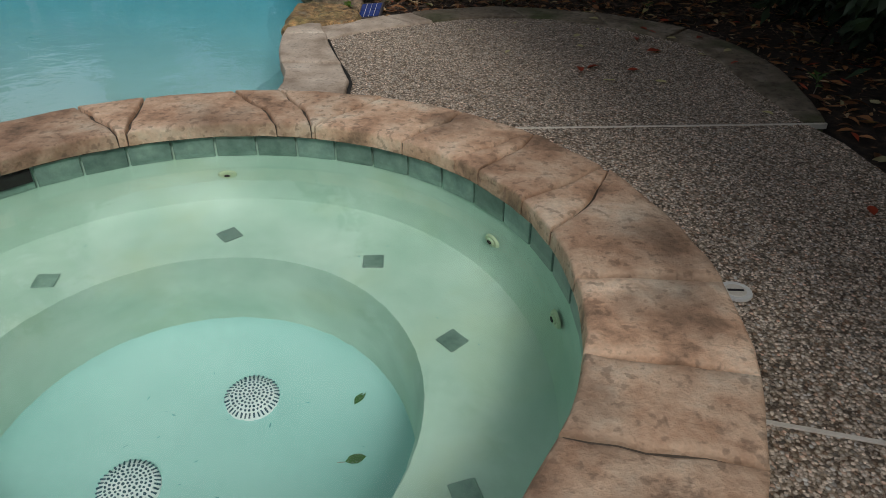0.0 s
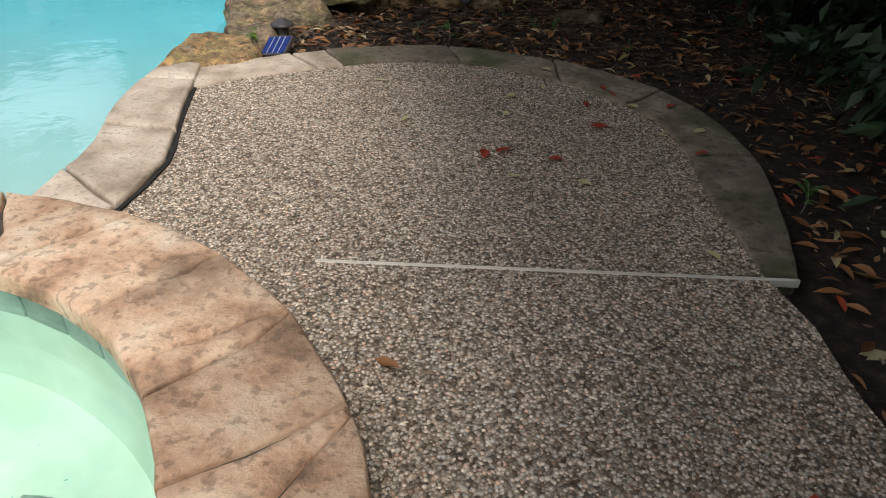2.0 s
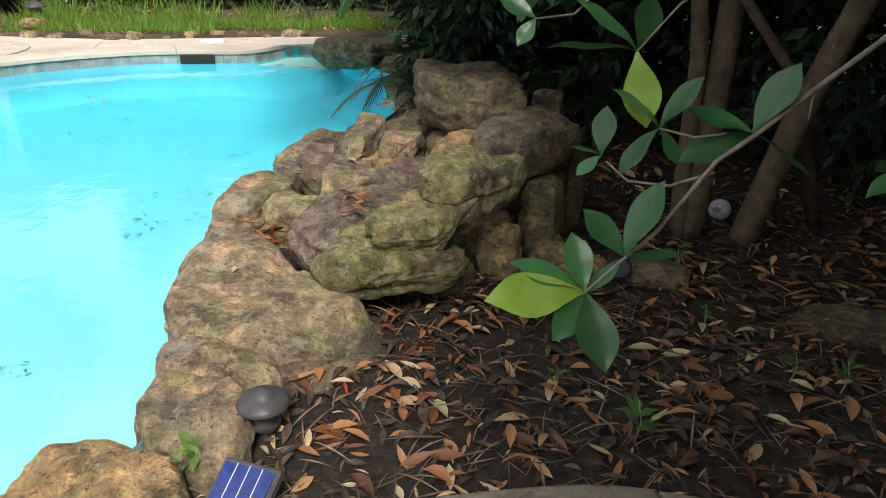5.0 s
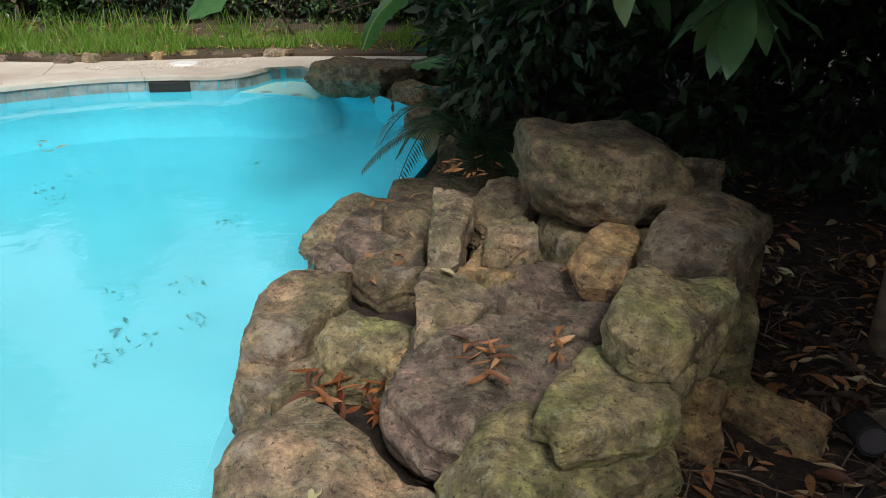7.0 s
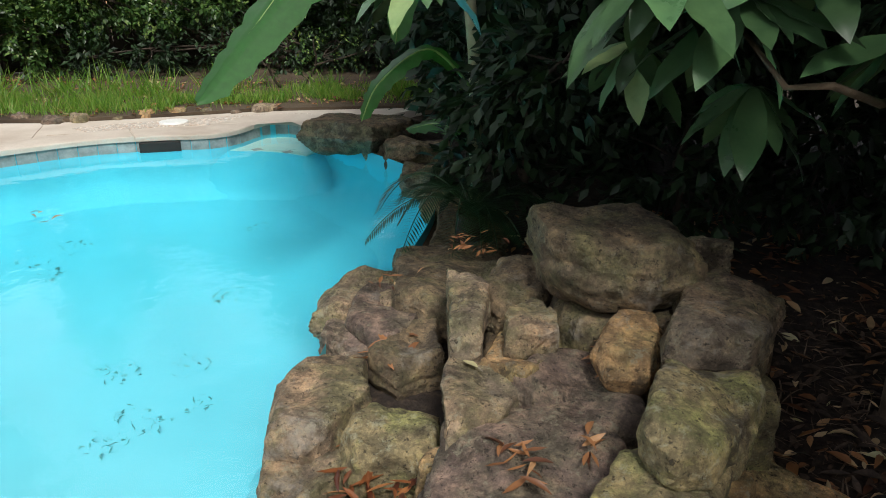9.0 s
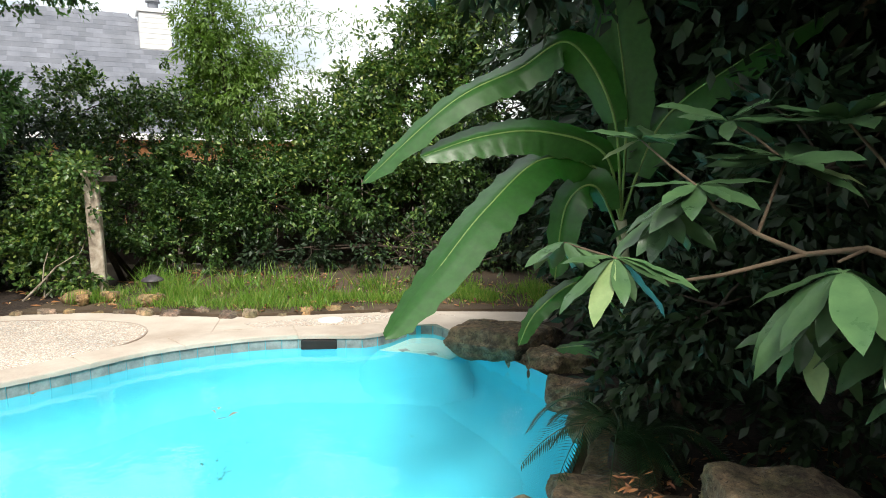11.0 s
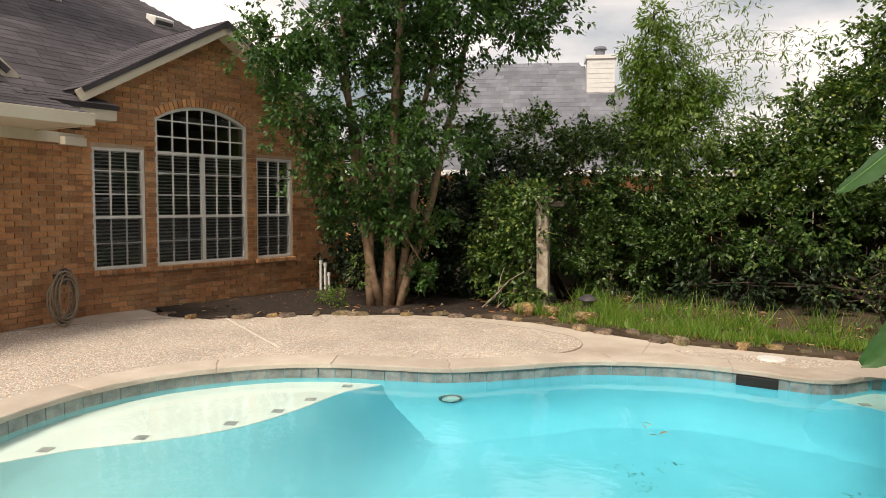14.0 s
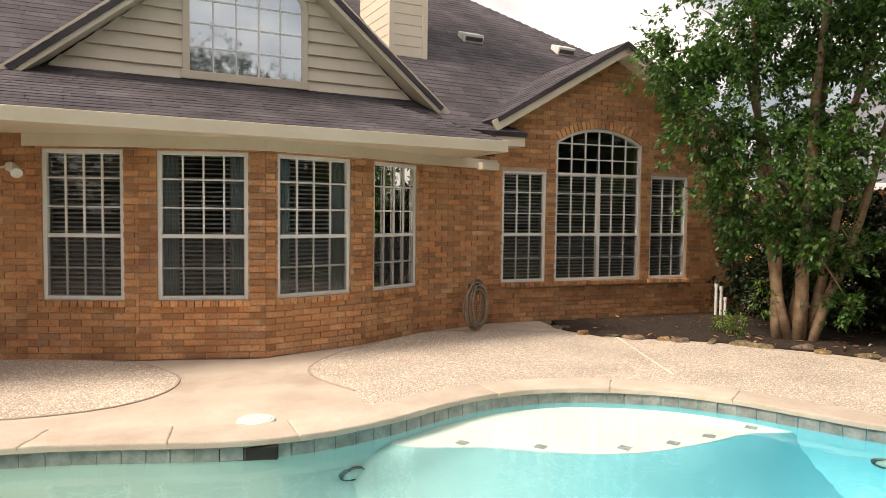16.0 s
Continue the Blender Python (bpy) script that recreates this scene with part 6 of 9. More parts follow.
# dormer window
W1, W2, WZ0, WZ1 = 1.74, 3.24, 3.08, 4.05
dw = thing("window_9", "cream framed gable window with white grid bars reflecting the sky", "window", kind="structure")
mD = Matrix(((AX.x, -BK.x, 0, DA.x), (AX.y, -BK.y, 0, DA.y), (0, 0, 1, 0), (0, 0, 0, 1)))
bm = bmesh.new()
for lo, hi in (((W1, 0.0, WZ0), (W1 + 0.08, 0.06, WZ1)), ((W2 - 0.08, 0.0, WZ0), (W2, 0.06, WZ1)), ((W1 - 0.02, 0.0, WZ0 - 0.02), (W2 + 0.02, 0.065, WZ0 + 0.08))):
    box(bm, lo, hi, mD, 0.005)
hw = (W2 - W1) / 2
for i in range(12):
    t0, t1 = math.pi * i / 12, math.pi * (i + 1) / 12
    for r0, r1 in ((hw, hw - 0.08),):
        pp = [((W1 + W2) / 2 - r * math.cos(t), WZ1 + 0.5 * r * math.sin(t)) for t, r in ((t0, r0), (t1, r0), (t1, r1), (t0, r1))]
        f1 = [bm.verts.new(dorm(u, z, 0.06)) for u, z in pp]
        f0 = [bm.verts.new(dorm(u, z, 0.0)) for u, z in pp]
        bm.faces.new(f1)
        bm.faces.new((f0[0], f0[1], f1[1], f1[0]))
        bm.faces.new((f0[3], f0[2], f1[2], f1[3]))
part("window_frame", bm, M_TRIM, dw)
bm = bmesh.new()
for i in range(1, 5):
    u = W1 + 0.08 + (W2 - W1 - 0.16) * i / 5
    box(bm, (u - 0.009, 0.044, WZ0 + 0.08), (u + 0.009, 0.056, WZ1 + 0.3), mD)
for z in (WZ0 + 0.36, WZ0 + 0.64, WZ0 + 0.92):
    box(bm, (W1 + 0.08, 0.044, z - 0.009), (W2 - 0.08, 0.054, z + 0.009), mD)
part("grid_bars", bm, M_FRAME, dw)
m, n_, l_, b_ = node_mat("sky-reflecting pane")
b_.inputs["Base Color"].default_value, b_.inputs["Roughness"].default_value, b_.inputs["Metallic"].default_value = (0.55, 0.62, 0.66, 1), 0.04, 0.85
bm = filled([[(W1 + 0.06, WZ0 + 0.06), (W2 - 0.06, WZ0 + 0.06), (W2 - 0.06, WZ1)] + [((W1 + W2) / 2 + (hw - 0.06) * math.cos(math.pi * i / 10), WZ1 + 0.5 * (hw - 0.06) * math.sin(math.pi * i / 10)) for i in range(1, 10)] + [(W1 + 0.06, WZ1)]],
            lambda u, z: dorm(u, z, 0.045), 0.004, -BK)
part("pane", bm, m, dw)
# eaves over the bay
bm = bmesh.new()
mE = Matrix(((AX.x, -BK.x, 0, E0.x), (AX.y, -BK.y, 0, E0.y), (0, 0, 1, E0.z), (0, 0, 0, 1)))
box(bm, (-7, -0.02, -0.13), (4.98, 0.02, 0.0), mE, 0.004)
box(bm, (4.94, -1.3, -0.13), (4.98, -0.02, 0.0), mE, 0.004)
part("fascia", bm, M_TRIM, house)
sof = [(-4.75, -4.4), (-6.97, 2.28)] + [tuple((E0 + AX * 4.95)[:2])] + [(-9.6, 6.75), (-9.25, 6.05), (-8.6, 5.4), (-8.0, 4.35), (-8.0, 3.1), (-8.1, 2.0), (-8.0, -4.4)]
slab("soffit", [sof], 2.262, 0.02, M_TRIM, house)
for F, wins, kind in FACES[1:6]:
    bm = bmesh.new()
    box(bm, (-0.02, 0.0, 2.12), (F.len + 0.02, 0.035, 2.245), F.m(), 0.003)
    part("frieze_board", bm, M_TRIM, house)
bm = bmesh.new()
box(bm, (FACES[5][0].len - 0.35, 0.0, 2.1), (FACES[5][0].len - 0.03, 0.12, 2.2), FACES[5][0].m(), 0.004)
part("trim_block", bm, M_TRIM, house)
# gable on the arched window wall
G = FACES[6][0]
gz = lambda u: APEX[1] + 0.08 - abs(u - APEX[0]) * 0.585
half = 2.05
for sg in (-1, 1):
    slope = math.atan(0.585)
    ln = half / math.cos(slope)
    foot = G.at(APEX[0] + sg * half, gz(APEX[0] + half), 0.0)
    m = Matrix(((-G.d.x * sg, G.o.x, 0, foot.x), (-G.d.y * sg, G.o.y, 0, foot.y), (0, 0, 1, foot.z), (0, 0, 0, 1))) @ Matrix.Rotation(-slope, 4, "Y")
    bm = bmesh.new()
    box(bm, (-0.05, 0.26, -0.1), (ln + 0.03, 0.3, 0.05), m)
    box(bm, (-0.05, 0.0, -0.1), (ln, 0.26, -0.08), m)
    part("rake_board", bm, M_TRIM, house)
    up = -G.d * sg * half + Vector((0, 0, half * 0.585))
    roof("gable_roof", foot + G.o * 0.32 + Vector((0, 0, 0.06)), -G.o, up, [(0, 0), (0.9, 0), (2.9, ln), (0, ln)], M_ROOF, house)
    bm = bmesh.new()
    box(bm, (-0.02, 0.0, -0.36), (0.42, 0.3, -0.18), Matrix(((-G.d.x * sg, G.o.x, 0, foot.x), (-G.d.y * sg, G.o.y, 0, foot.y), (0, 0, 1, foot.z + 0.06), (0, 0, 0, 1))), 0.004)
    part("eave_return", bm, M_TRIM, house)
    if sg < 0:
        roof("return_roof", foot + G.o * 0.34 + Vector((0, 0, -0.12)), G.d, -G.o * 0.4 + Vector((0, 0, 0.14)), [(-0.5, 0), (0.44, 0), (0.3, 0.4), (-0.5, 0.4)], M_ROOF, house)
# boxed siding chimney
ch = thing("chimney", "cream siding-clad chimney", "")
ch.parent = house
bm = bmesh.new()
mC = Matrix(((AX.x, BK.x, 0, -11.54), (AX.y, BK.y, 0, 5.85), (0, 0, 1, 0), (0, 0, 0, 1)))
box(bm, (0, 0, 3.4), (0.62, 1.3, 7.6), mC, 0.004)
part("body", bm, M_SIDING, ch)
for i in range(21):
    bm = bmesh.new()
    z = 3.98 + i * 0.165
    box(bm, (-0.012, -0.014, z), (0.632, 1.3, z + 0.15), mC)
    part("siding_board", bm, M_SIDING, ch)
bm = bmesh.new()
for a in (-0.02, 0.55):
    box(bm, (a, -0.022, 3.9), (a + 0.09, 0.06, 7.5), mC)
part("corner_trim", bm, M_SIDING, ch)
for x, y, z in ((-13.1, 7.43, 4.66), (-13.8, 9.41, 4.69)):
    v = thing("roof_vent", "small white box vent on the brown roof", "vent", "roof vents", at=(x, y, z + 0.03))
    v.rotation_euler = (0, 0, math.atan2(AX.y, AX.x))
    bm = bmesh.new()
    box(bm, (-0.2, -0.14, -0.06), (0.2, 0.14, 0.1), Matrix.Rotation(radians(20), 4, "X"), 0.01)
    part("hood", bm, M_WHITE, v)
    bm = bmesh.new()
    box(bm, (-0.17, -0.16, -0.02), (0.17, -0.135, 0.05), Matrix.Rotation(radians(20), 4, "X"))
    part("louvre", bm, M_LAMP, v)

# coiled hose on the wall
hose = thing("garden_hose", "tan garden hose coiled on a wall hanger", "hose", at=(-9.3, 6.75, 0.0))
F = FACES[5][0]
hose.rotation_euler = (0, 0, math.atan2(F.d.y, F.d.x))
cu = bpy.data.curves.new("coil", "CURVE")
cu.dimensions, cu.bevel_depth, cu.bevel_resolution = "3D", 0.011, 2
sp = cu.splines.new("POLY")
coil = []
for i in range(9 * 28):
    t = i / 28 * 2 * math.pi
    k = i / (9 * 28)
    rx, rz = 0.15 + 0.05 * math.sin(k * 11), 0.27 + 0.05 * math.cos(k * 17)
    coil.append((rx * math.sin(t) + 0.03 * math.sin(k * 23), -0.07 - 0.06 * k + 0.02 * math.sin(k * 31), 0.36 + rz * math.cos(t) - 0.03 * math.sin(k * 9)))
sp.points.add(len(coil) - 1)
for q, c in zip(sp.points, coil):
    q.co = (*c, 1)
cu.materials.append(M_HOSE)
c_ob = new("coil", cu)
c_ob.parent = hose
bm = bmesh.new()
box(bm, (-0.05, -0.1, 0.5), (0.05, 0.02, 0.62), None, 0.01)
cyl(bm, (0, -0.02, 0.62), (0, -0.13, 0.66), 0.02, 0.03, 12)
part("hanger", bm, M_LAMP, hose)
# pipes at the house corner
pipes = thing("pipe_stub", "white plastic pipes standing at the house corner", "pipe", at=(-10.32, 10.75, 0.0))
for i, (x, h) in enumerate(((0, 0.5), (0.07, 0.46), (0.13, 0.3))):
    bm = bmesh.new()
    cyl(bm, (x * 0.3, x, 0), (x * 0.3, x, h), 0.022, seg=12)
    cyl(bm, (x * 0.3, x, h - 0.06), (x * 0.3, x, h), 0.028, seg=12)
    part("pipe", bm, M_WHITE, pipes)
# wall lamp beside the bay
wl_ = thing("wall_lamp", "white twin-head floodlight on the brick wall", "lamp", at=(-8.068, 1.89, 1.91))
bm = bmesh.new()
cyl(bm, (0, 0, 0), (0.05, 0, 0), 0.05, 0.045, 16)
part("base", bm, M_WHITE, wl_)
for s in (-1, 1):
    bm = bmesh.new()
    cyl(bm, (0.05, 0.03 * s, 0), (0.13, 0.1 * s, -0.03), 0.012, seg=8)
    cyl(bm, (0.12, 0.09 * s, -0.02), (0.2, 0.13 * s, -0.07), 0.03, 0.052, 16)
    part("head", bm, M_WHITE, wl_)
bpy.context.view_layer.update()
bk = bmesh.new()
box(bk, (-BRICK / 2, -0.012, -COURSE / 2 + 0.005), (BRICK / 2, 0.002, COURSE / 2 - 0.005), None, 0.002)
brick_mesh = shaped("brick", bk, M_BRICK)
for F, u, z in near_bricks:
    o = new("brick", brick_mesh)
    o.parent = house
    p = F.at(u, z, random.uniform(-0.002, 0.002))
    o.location, o.rotation_euler = p, (random.uniform(-0.01, 0.01), random.uniform(-0.008, 0.008), math.atan2(F.d.y, F.d.x))


# ---- plants ----
def tube(bm, pts, r0, r1, seg=8):
    """A tapering limb through points."""
    pts = [Vector(p) for p in pts]
    rows = []
    for i, p in enumerate(pts):
        d = (pts[min(i + 1, len(pts) - 1)] - pts[max(i - 1, 0)]).normalized()
        s = d.cross(Vector((0.3, 0.9, 0.1))).normalized()
        u = s.cross(d)
        r = r0 + (r1 - r0) * i / (len(pts) - 1)
        rows.append([bm.verts.new(p + (s * math.cos(2 * math.pi * k / seg) + u * math.sin(2 * math.pi * k / seg)) * r) for k in range(seg)])
    for a, b in zip(rows, rows[1:]):
        for k in range(seg):
            bm.faces.new((a[k], a[(k + 1) % seg], b[(k + 1) % seg], b[k]))
    bm.faces.new(rows[-1])
    bm.faces.new(rows[0][::-1])


def bent(a, b, wobble, n=6):
    a, b = Vector(a), Vector(b)
    off = Vector((random.uniform(-1, 1), random.uniform(-1, 1), random.uniform(-0.3, 0.3))) * wobble
    return [a.lerp(b, i / n) + off * math.sin(math.pi * i / n) + Vector((noise.noise(a + Vector((i, 0, 0))), noise.noise(b + Vector((0, i, 0))), 0)) * wobble * 0.3 for i in range(n + 1)]


def crown(name, blobs, density, length, width, material, parent, droop=0.25, clump=5, hollow=0.6, gaps=None):
    """Leaves in sprays on and inside uneven blobs (x, y, z, r): each spray is a short twig with some leaves."""
    C, Dd, N = [], [], []
    for x, y, z, r in blobs:
        n = int(density * r * r) + 3
        d = RNG.normal(size=(n, 3))
        d /= np.linalg.norm(d, axis=1)[:, None]
        rad = r * (hollow + (1.1 - hollow) * RNG.random(n) ** 0.6)
        lump = np.array([0.8 + 0.75 * noise.noise(Vector(q) * 2.6 + Vector((x, y, z))) for q in d])
        c = np.array([x, y, z]) + d * (rad * lump)[:, None] * np.array([1, 1, 0.9])
        if gaps:        # open pockets between the sprays
            keep = np.array([noise.noise(Vector(q) * gaps[0]) + 0.5 * noise.noise(Vector(q) * gaps[0] * 2.3) > gaps[1] for q in c])
            c, d, n = c[keep], d[keep], int(keep.sum())
        for k in range(clump):
            t = k / clump
            twig = d + RNG.normal(size=(n, 3)) * 0.35
            twig[:, 2] -= droop
            C.append(c + twig * length * 1.1 * (t + 0.1))
            out = twig + RNG.normal(size=(n, 3)) * 0.7
            out[:, 2] -= droop * 0.6
            Dd.append(out)
            nn = RNG.normal(size=(n, 3)) * 0.55
            nn[:, 2] += 1
            N.append(nn)
    C, Dd, N = np.concatenate(C), np.concatenate(Dd), np.concatenate(N)
    ln = length * RNG.uniform(0.65, 1.25, len(C))
    return leaves(name, C, Dd, N, ln, ln * width / length, material, parent, 0.18, plain_quads)


def tree(name, label, category, stems, bark, blobs, density, length, width, material, twigs=True, group="", **kw):
    t = thing(name, label, category, group, at=(0, 0, 0))
    for pts, r0, r1 in stems:
        bm = bmesh.new()
        tube(bm, pts, r0, r1, 9)
        part("trunk", bm, bark, t, smooth=True)
    if twigs:
        tips = [(Vector(p[-1]), r1) for p, r0, r1 in stems] + [(Vector(p[len(p) // 2]), (r0 + r1) / 2) for p, r0, r1 in stems]
        for x, y, z, r in blobs:
            c = Vector((x, y, z))
            tip, rr = min(tips, key=lambda q: (q[0] - c).length)
            bm = bmesh.new()
            tube(bm, bent(tip, c, 0.15, 5), min(rr, 0.03), 0.008, 6)
            for _ in range(4):
                e = c + Vector((random.uniform(-1, 1), random.uniform(-1, 1), random.uniform(-0.6, 1))) * r * 0.8
                tube(bm, bent(c, e, 0.08, 4), 0.009, 0.003, 5)
            part("limb", bm, bark, t, smooth=True)
    crown("crown", blobs, density, length, width, material, t, **kw)
    return t


# crape myrtle by the house
MY = (-8.4, 10.55)
MYRTLE = [(-8.37, 9.73, 3.74, 0.85), (-8.25, 10.7, 4.06, 0.98), (-7.37, 11.13, 4.05, 0.94), (-7.07, 12.0, 4.1, 0.73), (-8.65, 9.26, 3.22, 0.57), (-8.43, 9.44, 2.66, 0.6),
          (-8.46, 10.47, 2.93, 0.8), (-7.75, 11.05, 3.14, 0.6), (-7.7, 11.8, 2.45, 0.3), (-7.99, 10.6, 2.15, 0.76), (-8.49, 9.88, 1.91, 0.61), (-7.92, 11.33, 2.11, 0.56), (-8.38, 10.79, 1.24, 0.45)]
MYRTLE2 = [(-8.2, 10.3, 1.5, 0.35), (-8.3, 10.9, 0.9, 0.3), (-7.9, 10.55, 1.15, 0.25), (-8.64, 10.05, 1.17, 0.25), (-8.03, 11.22, 1.01, 0.42), (-7.9, 11.01, 0.47, 0.25), (-8.6, 8.8, 3.4, 0.42), (-8.1, 10.07, 4.88, 1.2), (-7.3, 11.06, 4.94, 1.2), (-7.44, 10.27, 5.82, 1.2), (-6.8, 12.02, 4.64, 0.73)]
stems = []
for dx, dy, ex, ey, ez, r in ((0, 0, -8.2, 9.8, 4.6, 0.075), (0.1, 0.08, -7.9, 10.7, 5.2, 0.08), (-0.1, 0.1, -8.3, 10.9, 4.8, 0.07), (0.16, 0.2, -7.3, 11.4, 4.6, 0.065), (-0.05, -0.12, -8.6, 9.9, 3.6, 0.06), (0.05, 0.25, -7.5, 11.0, 5.0, 0.06)):
    stems.append((bent((MY[0] + dx, MY[1] + dy, -0.05), (ex, ey, ez), 0.22, 9), r * 1.05, r * 0.3))
tree("crape_myrtle", "tall multi-stemmed crape myrtle with smooth tan trunks", "tree", stems, M_BARK, MYRTLE + MYRTLE2, 1650, 0.074, 0.038, M_LEAF_MYRTLE, clump=7, hollow=0.35, gaps=(1.9, -0.1))

# hedge behind the patio
SHRUB_A = [(-8.73, 13.26, 1.98, 0.67), (-8.35, 13.98, 2.48, 0.74), (-7.55, 13.9, 1.97, 0.75), (-7.98, 13.03, 1.15, 0.63), (-7.31, 13.34, 0.98, 0.71), (-6.95, 13.87, 1.25, 0.72), (-6.82, 13.42, 0.48, 0.52),
           (-7.26, 14.57, 2.55, 0.63), (-8.22, 12.51, 0.97, 0.44), (-6.57, 14.37, 1.61, 0.82), (-6.39, 13.98, 0.66, 0.62), (-9.21, 12.93, 1.4, 0.48)]
TALL = [(-6.7, 14.55, 4.38, 0.22), (-6.68, 14.71, 3.87, 0.4), (-6.61, 14.88, 3.26, 0.55), (-6.8, 14.5, 3.41, 0.34), (-6.32, 14.92, 2.61, 0.6), (-6.87, 14.82, 2.64, 0.56), (-6.11, 15.06, 3.23, 0.3), (-6.97, 14.42, 3.78, 0.22)]
SHRUB_B = [(-6.0, 14.94, 1.53, 0.7), (-5.73, 15.52, 1.99, 0.58), (-5.19, 15.52, 2.32, 0.66), (-4.75, 15.89, 2.66, 0.77), (-4.1, 15.86, 2.94, 0.81), (-3.67, 16.11, 3.49, 0.87), (-3.27, 16.11, 3.98, 0.96),
           (-2.72, 15.96, 4.22, 1.04), (-5.16, 15.13, 1.36, 0.73), (-4.46, 15.42, 1.7, 0.91), (-3.77, 15.64, 2.02, 1.01), (-3.13, 15.76, 2.53, 1.01)]
SHRUB_C = [(-5.68, 14.41, 1.05, 0.55), (-4.97, 14.75, 1.0, 0.55), (-4.28, 15.04, 1.15, 0.6), (-3.56, 15.29, 1.3, 0.65), (-2.92, 15.66, 1.24, 0.99)]
SHRUB_SHADE = [(-2.51, 15.91, 2.35, 1.1), (-1.6, 16.0, 1.4, 1.1), (-1.3, 16.2, 2.9, 1.2), (-0.3, 15.6, 1.4, 1.1), (-0.2, 15.8, 3.0, 1.2), (-2.3, 15.2, 0.9, 0.7), (-3.3, 15.0, 0.45, 0.45), (-2.7, 15.1, 0.45, 0.45), (-1.9, 15.2, 0.5, 0.5), (-4.2, 14.7, 0.4, 0.42), (-5.0, 14.4, 0.35, 0.38), (-1.2, 15.2, 0.6, 0.5), (-5.7, 14.1, 0.3, 0.32)]
ROOTS = {"a": (-7.4, 13.7), "t": (-6.65, 14.7), "b": (-4.3, 15.6), "c": (-3.4, 15.4)}


def stools(root, tops, n=4):
    out = []
    for i in range(n):
        b = (root[0] + random.uniform(-0.25, 0.25), root[1] + random.uniform(-0.25, 0.25), -0.08)
        t = tops[i * len(tops) // n]
        out.append((bent(b, t[:3], 0.2, 6), 0.05, 0.015))
    return out


tree("privet_shrub", "dense mid-green privet shrub in the hedge", "shrub", stools(ROOTS["a"], SHRUB_A), M_BARK_DARK, SHRUB_A, 2300, 0.07, 0.042, M_LEAF_HEDGE, group="hedge shrubs", clump=6, gaps=(2.2, -0.12))
tree("tall_shrub", "slender light green tree rising above the hedge", "tree", stools(ROOTS["t"], TALL, 3), M_BARK_DARK, TALL, 2000, 0.09, 0.03, M_LEAF_LIGHT, clump=6, droop=0.45)
tree("privet_shrub", "tall dense privet with sunlit yellow-green tips", "shrub", stools(ROOTS["b"], SHRUB_B, 5), M_BARK_DARK, SHRUB_B, 1900, 0.08, 0.046, M_LEAF_SHRUB, group="hedge shrubs", clump=6, gaps=(2.0, -0.12))
tree("privet_shrub", "low dark green privet at the hedge foot", "shrub", stools(ROOTS["c"], SHRUB_C, 5), M_BARK_DARK, SHRUB_C, 1700, 0.08, 0.046, M_LEAF_HEDGE, group="hedge shrubs", clump=6, gaps=(2.0, -0.12))
# Hedge end and foot: the dark leaf colour stands for the shade there.
tree("evergreen_shrub", "right end and foot of the hedge, shade put into a dark leaf", "shrub", stools((-1.4, 15.9), SHRUB_SHADE, 4), M_BARK_DARK, SHRUB_SHADE, 1200, 0.09, 0.046, M_LEAF_DARK, group="dark shrubs", clump=6, gaps=(2.0, -0.12))
# long arching shoots from the slender tree
WISPS = []
SHOOTS = 17
for i in range(SHOOTS):
    p = Vector((-6.6, 14.6, random.uniform(2.4, 4.4)))
    reach = random.uniform(0.7, 2.9)
    e = p + Vector((0.8 * reach, 0.6 * reach, random.uniform(0.1, 0.8)))
    for k in range(9):
        q = p.lerp(e, 0.2 + 0.8 * k / 8)
        WISPS.append((q.x, q.y, q.z - 0.22 * reach * (k / 8) ** 2, 0.07))
wis = thing("wispy_shoots", "thin arching shoots with sparse light leaves", "branch")
crown("shoot_foliage", WISPS, 500, 0.1, 0.024, M_LEAF_LIGHT, wis, droop=0.4, clump=3)
for i in range(SHOOTS):
    bm = bmesh.new()
    tube(bm, [Vector(WISPS[i * 9 + k][:3]) for k in range(9)], 0.003, 0.001, 4)
    part("shoot", bm, M_TWIG, wis)

# ivy on the post and fence
ivy = thing("ivy_vine", "bright green vine climbing over the fence and post", "vine")
crown("ivy_leaves", [(-7.35, 11.9, 0.35, 0.33), (-7.2, 11.92, 0.75, 0.3), (-7.15, 11.95, 1.15, 0.32), (-7.35, 12.0, 1.5, 0.36), (-6.98, 12.02, 1.6, 0.24), (-6.97, 11.86, 1.0, 0.15), (-6.98, 11.86, 0.5, 0.14), (-6.96, 11.86, 0.2, 0.14), (-6.88, 11.92, 1.5, 0.15), (-7.05, 11.85, 1.3, 0.16), (-7.6, 12.1, 1.1, 0.4), (-7.8, 12.1, 0.6, 0.4), (-7.55, 11.9, 0.75, 0.33), (-6.62, 11.84, 1.58, 0.2), (-6.76, 11.8, 1.25, 0.2), (-6.76, 11.8, 0.9, 0.16), (-6.74, 11.8, 0.3, 0.17), (-6.5, 11.82, 0.12, 0.12), (-6.5, 11.83, 1.1, 0.06)], 1300, 0.07, 0.042,
      M_LEAF_SHRUB, ivy, clump=6)
bm = bmesh.new()
tube(bm, bent((-7.25, 11.75, 0.02), (-6.75, 11.95, 0.75), 0.1, 6), 0.012, 0.006, 6)
tube(bm, bent((-7.3, 12.0, 0.0), (-7.1, 12.1, 1.4), 0.15, 6), 0.015, 0.006, 6)
tube(bm, bent((-7.25, 11.75, 0.02), (-7.05, 11.85, 0.7), 0.05, 6), 0.01, 0.005, 6)
part("vine_stem", bm, M_POST, ivy)
fern = thing("young_nandina", "small yellow-green shrub at the tree's foot", "shrub")
